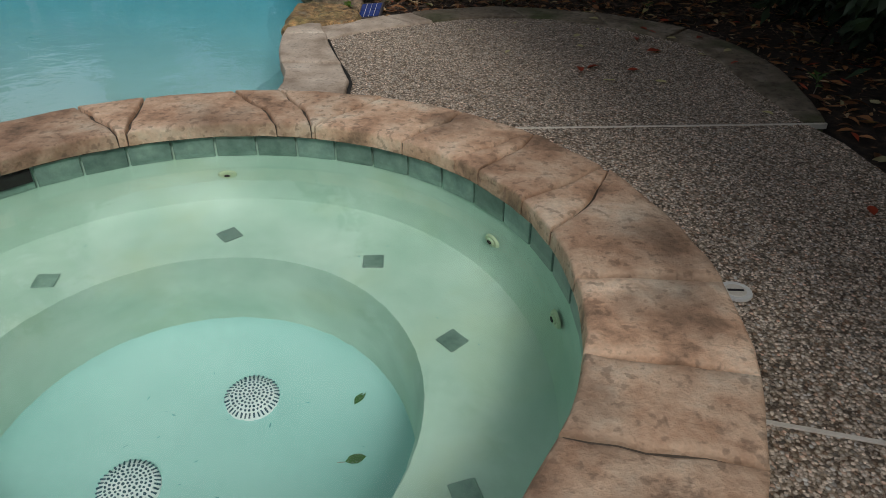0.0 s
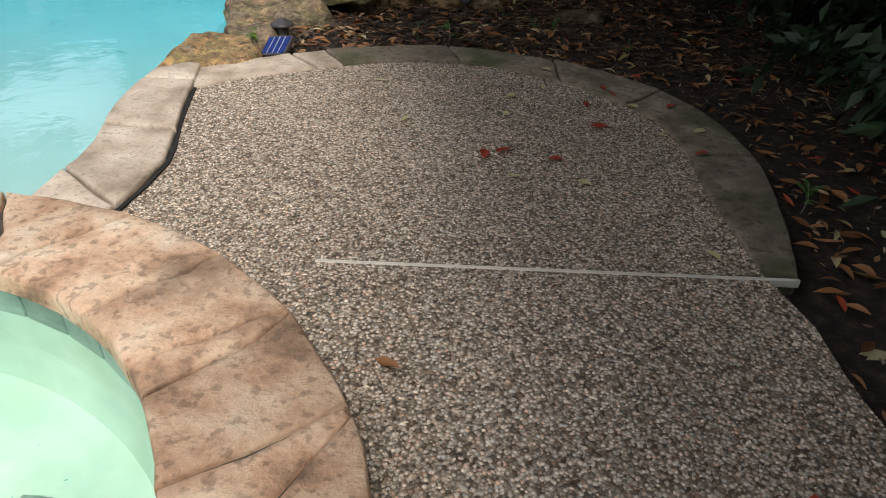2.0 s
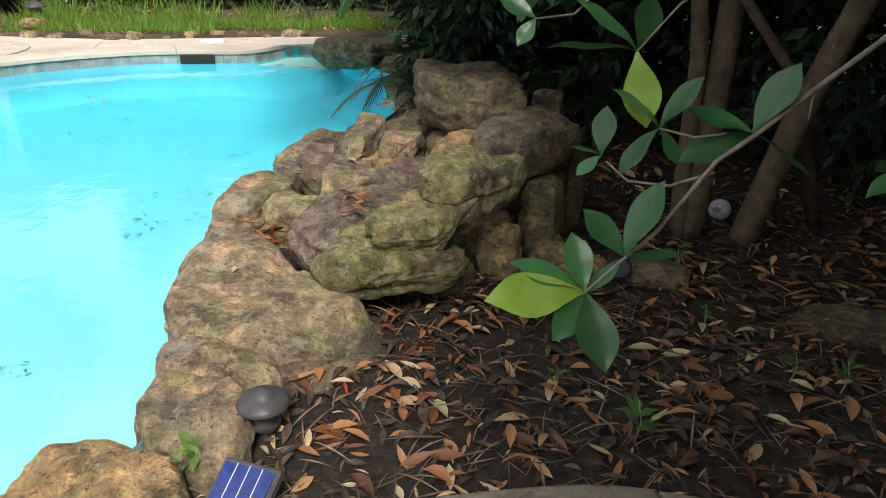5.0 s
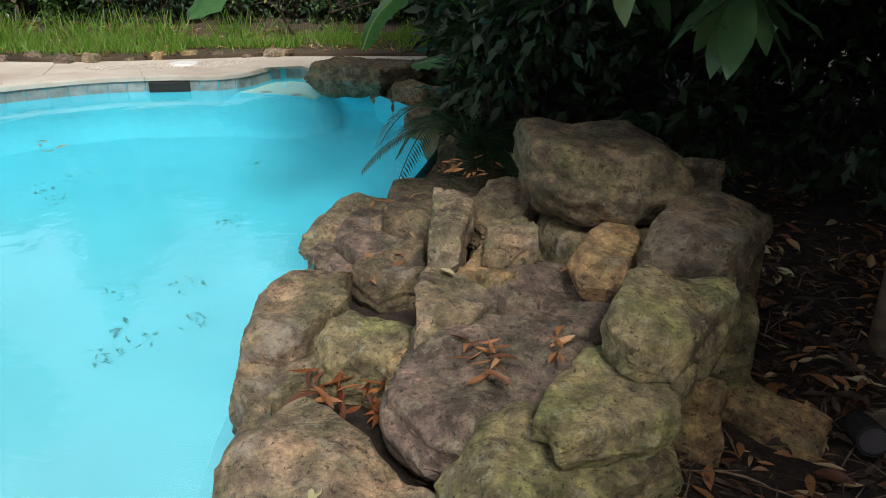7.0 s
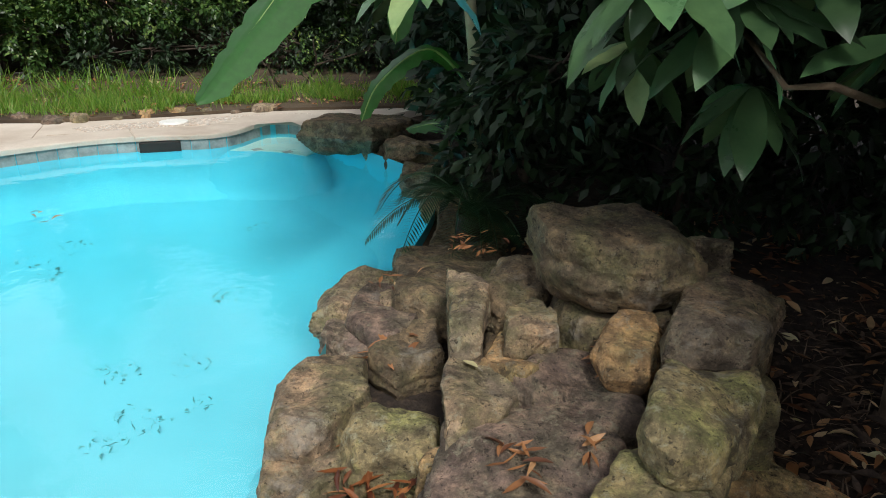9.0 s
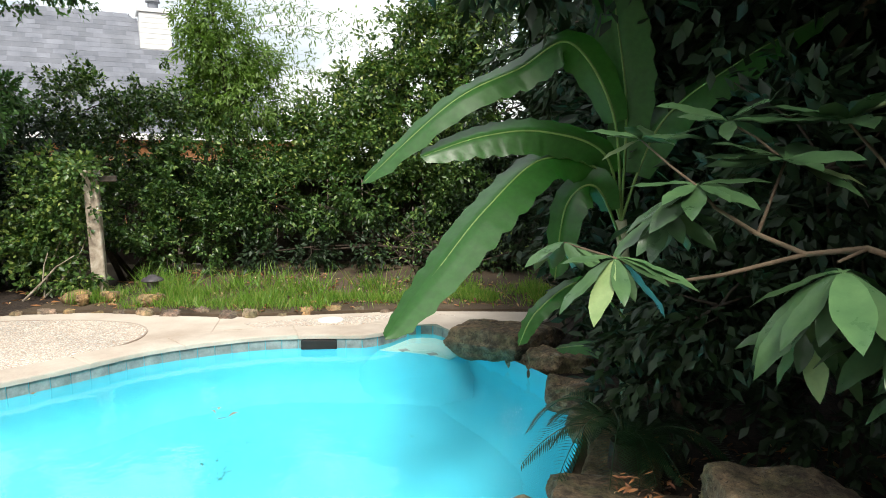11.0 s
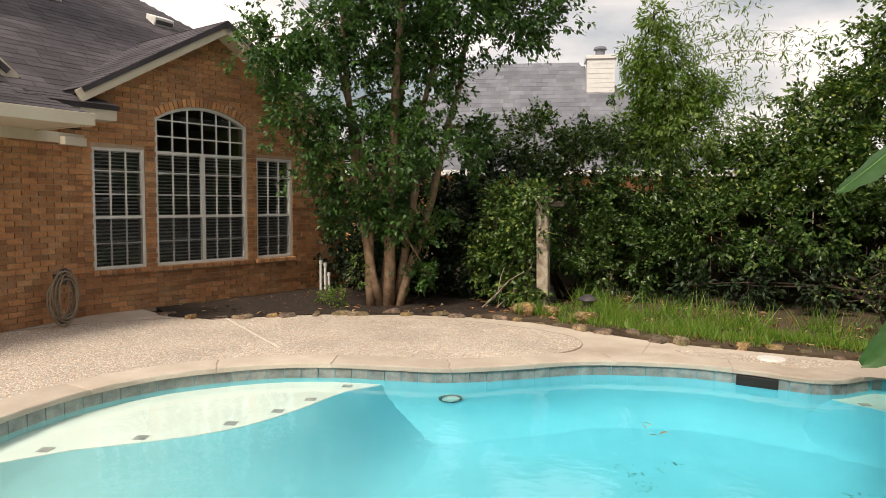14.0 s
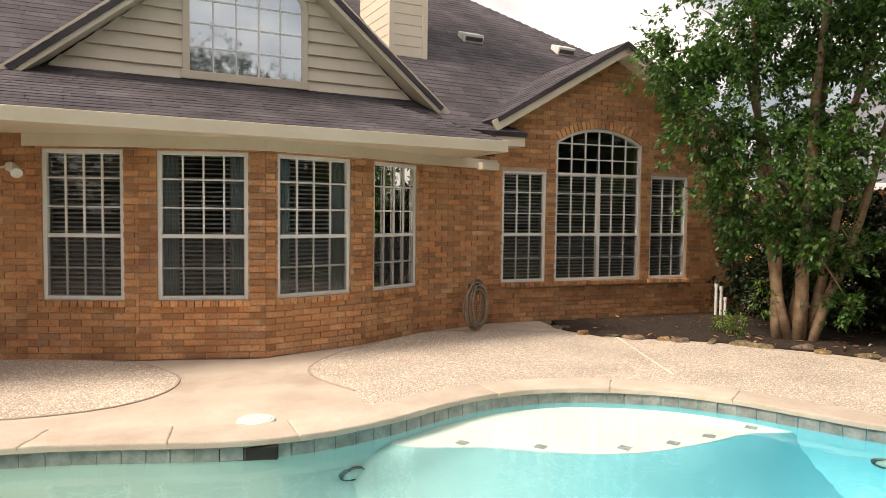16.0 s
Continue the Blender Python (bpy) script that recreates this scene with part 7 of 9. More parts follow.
crown("fern_leaves", [(-8.72, 10.05, 0.14, 0.2), (-8.55, 9.95, 0.2, 0.18), (-8.4, 10.2, 0.45, 0.14), (-8.38, 10.2, 0.65, 0.1), (-8.95, 10.0, 0.14, 0.14)], 900, 0.05, 0.022, M_LEAF_LIGHT, fern, clump=5)
bm = bmesh.new()
for e in ((-8.4, 10.2, 0.68), (-8.72, 10.05, 0.25), (-8.55, 9.95, 0.3), (-8.95, 10.0, 0.22)):
    tube(bm, bent((-8.55, 10.08, 0.0), e, 0.04, 5), 0.008, 0.003, 5)
part("stalk", bm, M_BARK_DARK, fern)
tree("low_shrub", "twiggy low shrub with pale new leaves by the hedge", "shrub", [(bent((-3.0, 13.6, 0), (-3.1, 13.5, 0.6), 0.1), 0.02, 0.006), (bent((-2.8, 13.7, 0), (-2.6, 13.6, 0.6), 0.1), 0.02, 0.006)], M_BARK_DARK,
     [(-3.36, 13.6, 0.4, 0.38), (-2.9, 13.6, 0.5, 0.4), (-2.5, 13.7, 0.4, 0.38), (-3.1, 13.4, 0.75, 0.28), (-2.0, 13.9, 0.45, 0.4)], 260, 0.055, 0.026, M_LEAF_SHRUB, clump=4)

# dark evergreens over the mulch bed
M_BARK_BROWN = surface("furrowed brown bark", [(0.3, (0.07, 0.05, 0.032)), (0.6, (0.16, 0.115, 0.075)), (0.8, (0.24, 0.18, 0.12))], scale=14, fine=60, rough=0.9, bump=0.9, depth=0.012)
tr1 = ([(1.0, 7.42, -0.1), (1.015, 7.42, 0.02), (1.02, 7.43, 0.3), (1.03, 7.46, 0.65), (1.05, 7.6, 1.4), (1.0, 7.9, 3.0)], 0.062, 0.045)
tr2 = ([(1.22, 7.38, -0.1), (1.245, 7.385, 0.02), (1.29, 7.39, 0.25), (1.35, 7.4, 0.52), (1.46, 7.42, 0.87), (1.75, 7.5, 1.7), (2.1, 7.8, 3.1)], 0.062, 0.045)
tr3 = ([(0.965, 7.4, -0.1), (0.955, 7.4, 0.02), (0.945, 7.42, 0.3), (0.935, 7.44, 0.7), (0.85, 7.7, 1.5), (0.6, 8.2, 2.7)], 0.042, 0.03)
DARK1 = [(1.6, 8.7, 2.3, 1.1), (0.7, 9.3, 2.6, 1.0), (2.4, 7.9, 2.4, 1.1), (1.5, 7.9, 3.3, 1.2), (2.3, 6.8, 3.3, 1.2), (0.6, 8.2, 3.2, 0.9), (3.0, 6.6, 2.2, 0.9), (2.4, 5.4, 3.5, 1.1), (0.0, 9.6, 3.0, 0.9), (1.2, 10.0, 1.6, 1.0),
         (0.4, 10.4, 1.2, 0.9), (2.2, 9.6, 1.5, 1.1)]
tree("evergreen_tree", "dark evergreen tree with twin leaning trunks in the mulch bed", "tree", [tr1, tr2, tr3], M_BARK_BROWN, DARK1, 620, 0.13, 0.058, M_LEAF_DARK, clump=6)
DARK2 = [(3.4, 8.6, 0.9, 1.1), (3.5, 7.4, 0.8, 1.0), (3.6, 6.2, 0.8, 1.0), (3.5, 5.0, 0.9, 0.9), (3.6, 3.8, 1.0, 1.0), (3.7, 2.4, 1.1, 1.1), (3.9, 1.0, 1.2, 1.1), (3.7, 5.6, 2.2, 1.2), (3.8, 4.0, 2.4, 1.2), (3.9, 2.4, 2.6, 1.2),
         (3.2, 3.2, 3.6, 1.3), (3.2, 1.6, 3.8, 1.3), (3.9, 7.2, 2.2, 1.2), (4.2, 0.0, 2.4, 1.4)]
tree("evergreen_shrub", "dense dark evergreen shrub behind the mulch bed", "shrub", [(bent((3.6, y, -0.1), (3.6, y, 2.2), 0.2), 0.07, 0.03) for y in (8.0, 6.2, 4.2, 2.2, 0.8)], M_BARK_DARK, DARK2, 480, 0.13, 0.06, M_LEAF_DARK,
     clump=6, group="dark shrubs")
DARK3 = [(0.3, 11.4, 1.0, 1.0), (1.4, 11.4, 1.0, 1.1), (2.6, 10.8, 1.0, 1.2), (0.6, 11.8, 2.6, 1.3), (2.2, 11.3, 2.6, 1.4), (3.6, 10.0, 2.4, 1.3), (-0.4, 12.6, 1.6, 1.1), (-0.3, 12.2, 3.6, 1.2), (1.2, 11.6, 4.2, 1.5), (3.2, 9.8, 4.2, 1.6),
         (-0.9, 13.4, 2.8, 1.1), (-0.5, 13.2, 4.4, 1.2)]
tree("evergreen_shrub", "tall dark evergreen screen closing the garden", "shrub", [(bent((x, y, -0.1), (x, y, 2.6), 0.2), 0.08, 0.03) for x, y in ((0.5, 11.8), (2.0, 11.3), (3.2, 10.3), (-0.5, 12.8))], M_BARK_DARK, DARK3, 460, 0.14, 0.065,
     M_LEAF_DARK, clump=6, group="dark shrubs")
# The first seven blobs are added to cut skylight on the deck's right.
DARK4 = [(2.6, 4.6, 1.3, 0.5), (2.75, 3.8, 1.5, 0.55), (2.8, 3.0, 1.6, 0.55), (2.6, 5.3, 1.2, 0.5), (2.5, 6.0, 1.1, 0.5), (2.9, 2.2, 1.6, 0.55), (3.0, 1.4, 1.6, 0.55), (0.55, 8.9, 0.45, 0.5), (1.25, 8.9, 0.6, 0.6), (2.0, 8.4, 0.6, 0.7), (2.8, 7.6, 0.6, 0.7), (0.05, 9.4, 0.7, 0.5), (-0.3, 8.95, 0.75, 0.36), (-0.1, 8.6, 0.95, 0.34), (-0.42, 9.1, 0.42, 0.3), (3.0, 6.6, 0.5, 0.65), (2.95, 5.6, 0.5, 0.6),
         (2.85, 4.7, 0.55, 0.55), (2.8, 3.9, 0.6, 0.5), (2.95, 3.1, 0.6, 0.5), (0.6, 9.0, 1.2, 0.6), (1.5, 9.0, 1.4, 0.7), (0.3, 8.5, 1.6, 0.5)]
tree("evergreen_shrub", "low dark evergreen shrub under the trees, extended to shade the deck", "shrub", [(bent((x, y, -0.1), (x, y, 0.8), 0.1), 0.03, 0.012) for x, y in ((0.6, 9.0), (1.6, 8.8), (2.8, 7.4), (2.95, 5.6), (2.85, 4.2), (-0.2, 9.0))], M_BARK_DARK, DARK4, 700,
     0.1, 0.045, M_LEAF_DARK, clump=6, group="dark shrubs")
# Unseen crown, added and spaced so its shadow edge crosses the deck.
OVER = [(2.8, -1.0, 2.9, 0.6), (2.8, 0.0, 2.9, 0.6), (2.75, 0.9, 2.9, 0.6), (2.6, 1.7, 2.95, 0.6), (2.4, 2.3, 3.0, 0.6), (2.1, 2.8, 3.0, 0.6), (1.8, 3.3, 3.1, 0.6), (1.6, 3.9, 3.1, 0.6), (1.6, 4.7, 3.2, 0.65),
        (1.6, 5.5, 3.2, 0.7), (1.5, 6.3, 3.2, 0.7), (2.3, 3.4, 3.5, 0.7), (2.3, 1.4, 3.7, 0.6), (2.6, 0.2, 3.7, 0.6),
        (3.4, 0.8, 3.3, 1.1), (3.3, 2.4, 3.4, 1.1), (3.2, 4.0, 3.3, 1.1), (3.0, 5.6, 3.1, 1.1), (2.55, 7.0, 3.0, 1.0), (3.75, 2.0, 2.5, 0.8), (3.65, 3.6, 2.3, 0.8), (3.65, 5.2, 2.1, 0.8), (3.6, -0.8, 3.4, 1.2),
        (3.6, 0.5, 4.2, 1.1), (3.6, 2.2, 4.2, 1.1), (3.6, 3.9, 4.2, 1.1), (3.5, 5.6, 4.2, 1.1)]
tree("evergreen_tree", "unseen dark evergreen crown added over the deck to shade its right side", "tree", [(bent((3.7, 4.6, -0.1), (2.4, 4.2, 3.2), 0.2, 8), 0.12, 0.05), (bent((3.7, 2.4, -0.1), (2.4, 1.6, 3.2), 0.2, 8), 0.11, 0.05)], M_BARK_DARK, OVER, 800, 0.15, 0.07, M_LEAF_DARK, clump=6)
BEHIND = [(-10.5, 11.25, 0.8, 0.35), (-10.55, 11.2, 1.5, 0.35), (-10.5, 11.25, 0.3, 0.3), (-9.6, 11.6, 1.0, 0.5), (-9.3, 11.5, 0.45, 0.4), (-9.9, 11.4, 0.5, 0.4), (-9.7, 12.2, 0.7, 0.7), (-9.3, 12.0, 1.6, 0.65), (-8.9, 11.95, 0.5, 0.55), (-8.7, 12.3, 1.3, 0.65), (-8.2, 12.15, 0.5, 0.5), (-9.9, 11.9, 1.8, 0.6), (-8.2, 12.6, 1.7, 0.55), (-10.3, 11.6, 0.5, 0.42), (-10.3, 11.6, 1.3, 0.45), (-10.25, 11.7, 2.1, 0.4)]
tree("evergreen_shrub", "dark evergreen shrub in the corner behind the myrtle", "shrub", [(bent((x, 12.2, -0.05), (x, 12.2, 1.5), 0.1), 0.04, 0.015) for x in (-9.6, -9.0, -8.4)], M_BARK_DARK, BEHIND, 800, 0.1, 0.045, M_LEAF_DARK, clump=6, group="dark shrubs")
# Blobs above 3 m are out of view, added to shade banana and loquat.
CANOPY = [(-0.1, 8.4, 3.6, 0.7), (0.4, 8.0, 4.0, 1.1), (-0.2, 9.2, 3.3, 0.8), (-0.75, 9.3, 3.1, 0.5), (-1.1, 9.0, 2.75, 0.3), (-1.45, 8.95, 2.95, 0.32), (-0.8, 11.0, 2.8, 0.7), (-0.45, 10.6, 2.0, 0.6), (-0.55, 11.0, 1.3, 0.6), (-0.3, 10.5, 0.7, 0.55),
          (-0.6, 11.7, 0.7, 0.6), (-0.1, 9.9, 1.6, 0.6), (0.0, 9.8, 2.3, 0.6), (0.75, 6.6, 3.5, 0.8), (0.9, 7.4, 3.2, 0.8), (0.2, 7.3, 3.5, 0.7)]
tree("evergreen_tree", "broad dark evergreen, its unseen high crown added to shade banana and loquat", "tree", [(bent((0.6, 10.2, -0.1), (0.0, 9.4, 3.4), 0.2, 8), 0.1, 0.04)], M_BARK_DARK, CANOPY, 650, 0.14, 0.06, M_LEAF_DARK, clump=6)
# unseen trees added behind the walker for the window panes to reflect
BACK = [(x, -7.0 + 1.2 * math.sin(x * 1.7), z, 1.7) for x in (-9, -6.5, -4, -1.5, 1, 3.5) for z in (1.2, 3.2)] + [(5.8, y, z, 1.7) for y in (-5, -2.2, 0.6) for z in (1.4, 3.4)]
tree("added_back_tree", "unseen leafy trees added behind the walker for window reflections", "tree", [(bent((x, -7, -0.1), (x, -7, 3.5), 0.3), 0.14, 0.05) for x in (-8, -3, 2)] + [(bent((5.8, -2, -0.1), (5.8, -2, 4), 0.3), 0.14, 0.05)],
     M_BARK_DARK, BACK, 70, 0.28, 0.15, M_LEAF_DARK, clump=5)
# Unseen high tree, added to block sky and sun on the right.
EAST = [(4.6, 7.0, 4.6, 1.8), (4.8, 4.4, 4.9, 1.8), (4.8, 2.0, 5.0, 1.8), (3.6, 9.2, 5.4, 1.8), (2.6, 7.4, 5.0, 1.5), (5.6, 5.6, 4.6, 1.7), (5.6, 3.0, 4.6, 1.7), (4.6, 9.0, 4.8, 1.6), (2.4, 10.6, 5.0, 1.5)]
tree("added_shade_tree", "unseen tall dark tree added to block sky over the mulch bed", "tree", [(bent((4.9, 5.5, -0.1), (4.9, 5.2, 5.5), 0.3), 0.2, 0.08)], M_BARK_DARK, EAST, 150, 0.2, 0.1, M_LEAF_DARK, clump=6)


# ---- broad leaves ----
def leaf_mesh(name, shape, material, droop=0.12, fold=0.18, ribs=0.0):
    """A unit-long leaf along x: shape gives half widths along it."""
    bm = bmesh.new()
    n = len(shape) - 1
    rows = []
    for i, w in enumerate(shape):
        t = i / n
        z = -droop * t * t + 0.02 * math.sin(t * 9)
        r = ribs * (1 if i % 2 else -1)
        rows.append([bm.verts.new((t, s * w, z + abs(s) * w * fold + (r if abs(s) > 0.1 else 0))) for s in (-1, -0.5, 0, 0.5, 1)])
    for a, b in zip(rows, rows[1:]):
        for k in range(4):
            bm.faces.new((a[k], b[k], b[k + 1], a[k + 1]))
    bmesh.ops.remove_doubles(bm, verts=bm.verts, dist=0.0005)
    bmesh.ops.recalc_face_normals(bm, faces=bm.faces)
    return shaped(name, bm, material, True)


def put_leaf(mesh, name, base, tip, parent, twist=0.0, width=1.0, grow=1.0):
    base, tip = Vector(base), Vector(tip)
    x = (tip - base)
    ln = x.length * grow
    x.normalize()
    up = Vector((random.uniform(-0.3, 0.3), random.uniform(-0.5, 0.1), 1.0))
    y = up.cross(x).normalized()
    z = x.cross(y)
    o = new(name, mesh)
    o.parent = parent
    o.matrix_local = Matrix.Translation(base) @ Matrix(((x.x, y.x, z.x, 0), (x.y, y.y, z.y, 0), (x.z, y.z, z.z, 0), (0, 0, 0, 1))) @ Matrix.Rotation(twist, 4, "X") @ Matrix.Diagonal((ln, ln * width, ln, 1))
    return o


OBOVATE = [0.015, 0.06, 0.12, 0.18, 0.225, 0.25, 0.24, 0.19, 0.1, 0.0]
LANCE = [0.01, 0.055, 0.1, 0.135, 0.155, 0.165, 0.155, 0.125, 0.075, 0.0]
# one leaf colour differs from object to object
M_BROAD_ONE = surface("glossy obovate leaf", [(0.3, (0.03, 0.1, 0.035)), (0.7, (0.05, 0.15, 0.045))], scale=14, fine=60, fine_amount=0.15, rough=0.3, bump=0.15, depth=0.002, rnd=0.35)
M_BROAD_YOUNG = surface("yellow-green young leaf", [(0.3, (0.16, 0.27, 0.03)), (0.7, (0.24, 0.36, 0.05))], scale=14, fine=60, fine_amount=0.15, rough=0.35, bump=0.1, rnd=0.2)
M_LOQ_ONE = surface("ribbed loquat leaf", [(0.3, (0.042, 0.095, 0.04)), (0.7, (0.08, 0.155, 0.06))], scale=12, fine=50, fine_amount=0.2, rough=0.3, bump=0.2, depth=0.002, rnd=0.4)
M_LOQ_PALE = surface("pale loquat leaf", [(0.3, (0.16, 0.25, 0.09)), (0.7, (0.26, 0.34, 0.15))], scale=12, fine=50, fine_amount=0.2, rough=0.45, bump=0.2, rnd=0.2)
L_OBO, L_YOUNG = leaf_mesh("obovate_leaf", OBOVATE, M_BROAD_ONE), leaf_mesh("young_leaf", OBOVATE, M_BROAD_YOUNG)
L_LOQ, L_LOQ_PALE = leaf_mesh("loquat_leaf", LANCE, M_LOQ_ONE, 0.22, 0.12, 0.006), leaf_mesh("pale_leaf", LANCE, M_LOQ_PALE, 0.2, 0.12, 0.006)

branch = thing("leaning_branch", "thin grey branch with glossy obovate leaves reaching over the mulch", "branch")
bm = bmesh.new()
tube(bm, [(1.14, 6.04, 1.08), (0.98, 5.89, 0.98), (0.86, 5.81, 0.9), (0.76, 5.72, 0.84), (0.69, 5.67, 0.8), (0.6, 5.6, 0.69), (0.55, 5.55, 0.66), (0.49, 5.51, 0.61)], 0.006, 0.0025, 7)
tube(bm, [(0.69, 5.67, 0.78), (0.62, 5.67, 0.75), (0.55, 5.68, 0.75), (0.51, 5.69, 0.78)], 0.003, 0.0018, 7)
tube(bm, [(0.86, 5.81, 0.9), (0.86, 5.8, 0.85)], 0.003, 0.0018, 7)
tube(bm, [(0.86, 5.81, 0.89), (0.76, 5.77, 0.83)], 0.003, 0.0018, 7)
tube(bm, [(0.76, 5.77, 0.83), (0.66, 5.74, 0.82), (0.6, 5.75, 0.83)], 0.003, 0.0018, 7)
tube(bm, [(0.72, 5.97, 1.09), (0.62, 5.88, 1.03), (0.55, 5.83, 0.95)], 0.003, 0.0018, 7)
tube(bm, [(0.51, 5.9, 1.09), (0.43, 5.84, 1.01), (0.36, 5.84, 1.0)], 0.003, 0.0018, 7)
tube(bm, [(3.3, 6.6, 1.6), (2.6, 6.2, 1.55), (1.9, 5.9, 1.45), (1.14, 6.04, 1.08)], 0.014, 0.006, 7)
tube(bm, [(2.6, 6.2, 1.55), (1.9, 5.95, 1.6), (1.3, 5.9, 1.4), (0.72, 5.97, 1.09)], 0.014, 0.007, 7)
tube(bm, [(1.3, 5.9, 1.4), (1.0, 5.85, 1.35), (0.51, 5.9, 1.09)], 0.008, 0.006, 7)
part("twig", bm, M_TWIG, branch, smooth=True)
for i, tip in enumerate([(0.4, 5.53, 0.64), (0.47, 5.55, 0.67), (0.38, 5.46, 0.62), (0.52, 5.43, 0.56), (0.46, 5.46, 0.57)]):
    put_leaf(L_YOUNG if i == 2 else L_OBO, "leaf", (0.49, 5.51, 0.61), tip, branch, random.uniform(-0.5, 0.5), 1.0, 1.4)
for i, tip in enumerate([(0.5, 5.58, 0.71), (0.58, 5.59, 0.75), (0.61, 5.54, 0.68), (0.51, 5.52, 0.63)]):
    put_leaf(L_OBO, "leaf", (0.55, 5.55, 0.66), tip, branch, random.uniform(-0.5, 0.5), 1.0, 1.4)
for i, tip in enumerate([(0.46, 5.7, 0.8), (0.5, 5.71, 0.85), (0.47, 5.67, 0.77)]):
    put_leaf(L_OBO, "leaf", (0.5, 5.69, 0.79), tip, branch, random.uniform(-0.5, 0.5), 1.0, 1.4)
for i, tip in enumerate([(0.55, 5.74, 0.77), (0.54, 5.77, 0.88), (0.64, 5.76, 0.9), (0.63, 5.73, 0.79)]):
    put_leaf(L_OBO, "leaf", (0.6, 5.75, 0.83), tip, branch, random.uniform(-0.5, 0.5), 1.0, 1.4)
for i, tip in enumerate([(0.68, 5.77, 0.86), (0.67, 5.73, 0.8), (0.84, 5.72, 0.79), (0.8, 5.78, 0.92), (0.72, 5.73, 0.85)]):
    put_leaf(L_OBO, "leaf", (0.76, 5.75, 0.83), tip, branch, random.uniform(-0.5, 0.5), 1.0, 1.4)
for i, tip in enumerate([(0.43, 5.84, 0.96), (0.47, 5.84, 1.02), (0.57, 5.79, 0.86), (0.57, 5.87, 1.02)]):
    put_leaf(L_YOUNG if i in (2, 4) else L_OBO, "leaf", (0.55, 5.83, 0.95), tip, branch, random.uniform(-0.5, 0.5), 1.0, 1.4)
for i, tip in enumerate([(0.31, 5.84, 1.03), (0.34, 5.81, 0.97), (0.41, 5.84, 1.04)]):
    put_leaf(L_OBO, "leaf", (0.36, 5.84, 1.0), tip, branch, random.uniform(-0.5, 0.5), 1.0, 1.4)

# dark rosettes hanging under the evergreens
spray = thing("leafy_branch", "shaded branch with broad dark green leaves under the trees", "branch")
bm = bmesh.new()
tube(bm, [(3.3, 6.7, 1.6), (2.6, 6.45, 1.35), (2.0, 6.3, 1.12), (1.6, 6.27, 0.9), (1.43, 6.24, 0.74)], 0.014, 0.004, 7)
tube(bm, [(2.0, 6.3, 1.12), (1.6, 6.3, 1.0), (1.36, 6.3, 0.9)], 0.006, 0.003, 6)
tube(bm, [(1.6, 6.27, 0.9), (1.42, 6.27, 0.72), (1.3, 6.27, 0.65)], 0.004, 0.0025, 6)
tube(bm, [(2.6, 6.45, 1.35), (2.2, 6.15, 1.0), (1.95, 6.0, 0.75)], 0.008, 0.003, 6)
tube(bm, [(2.2, 6.15, 1.0), (2.05, 5.8, 0.8), (1.95, 5.6, 0.6)], 0.005, 0.003, 6)
tube(bm, [(2.60, 6.45, 1.35), (2.00, 6.26, 1.18), (1.41, 6.07, 0.76)], 0.005, 0.0025, 6)
tube(bm, [(2.60, 6.45, 1.35), (2.00, 6.25, 1.12), (1.41, 6.05, 0.64)], 0.005, 0.0025, 6)
tube(bm, [(2.60, 6.45, 1.35), (2.08, 6.30, 1.19), (1.55, 6.15, 0.78)], 0.005, 0.0025, 6)
tube(bm, [(2.60, 6.45, 1.35), (2.12, 6.18, 1.16), (1.65, 5.90, 0.73)], 0.005, 0.0025, 6)
tube(bm, [(2.60, 6.45, 1.35), (2.16, 6.16, 1.12), (1.71, 5.86, 0.66)], 0.005, 0.0025, 6)
tube(bm, [(2.60, 6.45, 1.35), (2.18, 6.11, 1.21), (1.76, 5.77, 0.83)], 0.005, 0.0025, 6)
tube(bm, [(2.60, 6.45, 1.35), (2.17, 6.09, 1.10), (1.75, 5.73, 0.62)], 0.005, 0.0025, 6)
tube(bm, [(2.60, 6.45, 1.35), (2.11, 6.31, 1.04), (1.62, 6.17, 0.50)], 0.005, 0.0025, 6)
tube(bm, [(2.60, 6.45, 1.35), (2.13, 6.33, 1.19), (1.67, 6.22, 0.79)], 0.005, 0.0025, 6)
part("twig", bm, M_TWIG, spray, smooth=True)
for x, y, z, n in ((1.43, 6.24, 0.74, 7), (1.3, 6.27, 0.65, 5), (1.36, 6.3, 0.9, 6), (1.6, 6.25, 0.93, 6), (1.95, 6.0, 0.75, 7), (1.95, 5.6, 0.6, 7), (2.05, 5.8, 0.82, 6), (1.75, 6.2, 0.75, 5), (1.41, 6.07, 0.76, 6), (1.41, 6.05, 0.64, 6), (1.55, 6.15, 0.78, 6), (1.65, 5.90, 0.73, 6), (1.71, 5.86, 0.66, 6), (1.76, 5.77, 0.83, 6), (1.75, 5.73, 0.62, 6), (1.62, 6.17, 0.50, 6), (1.67, 6.22, 0.79, 6)):
    a0 = random.uniform(0, 6)
    for k in range(n):
        a = a0 + k * 2 * math.pi / n + random.uniform(-0.3, 0.3)
        d = Vector((math.cos(a), math.sin(a), random.uniform(-0.9, 0.5))).normalized()
        put_leaf(L_OBO, "leaf", (x, y, z), Vector((x, y, z)) + d * random.uniform(0.1, 0.15), spray, random.uniform(-0.5, 0.5), 1.0, 1.0)

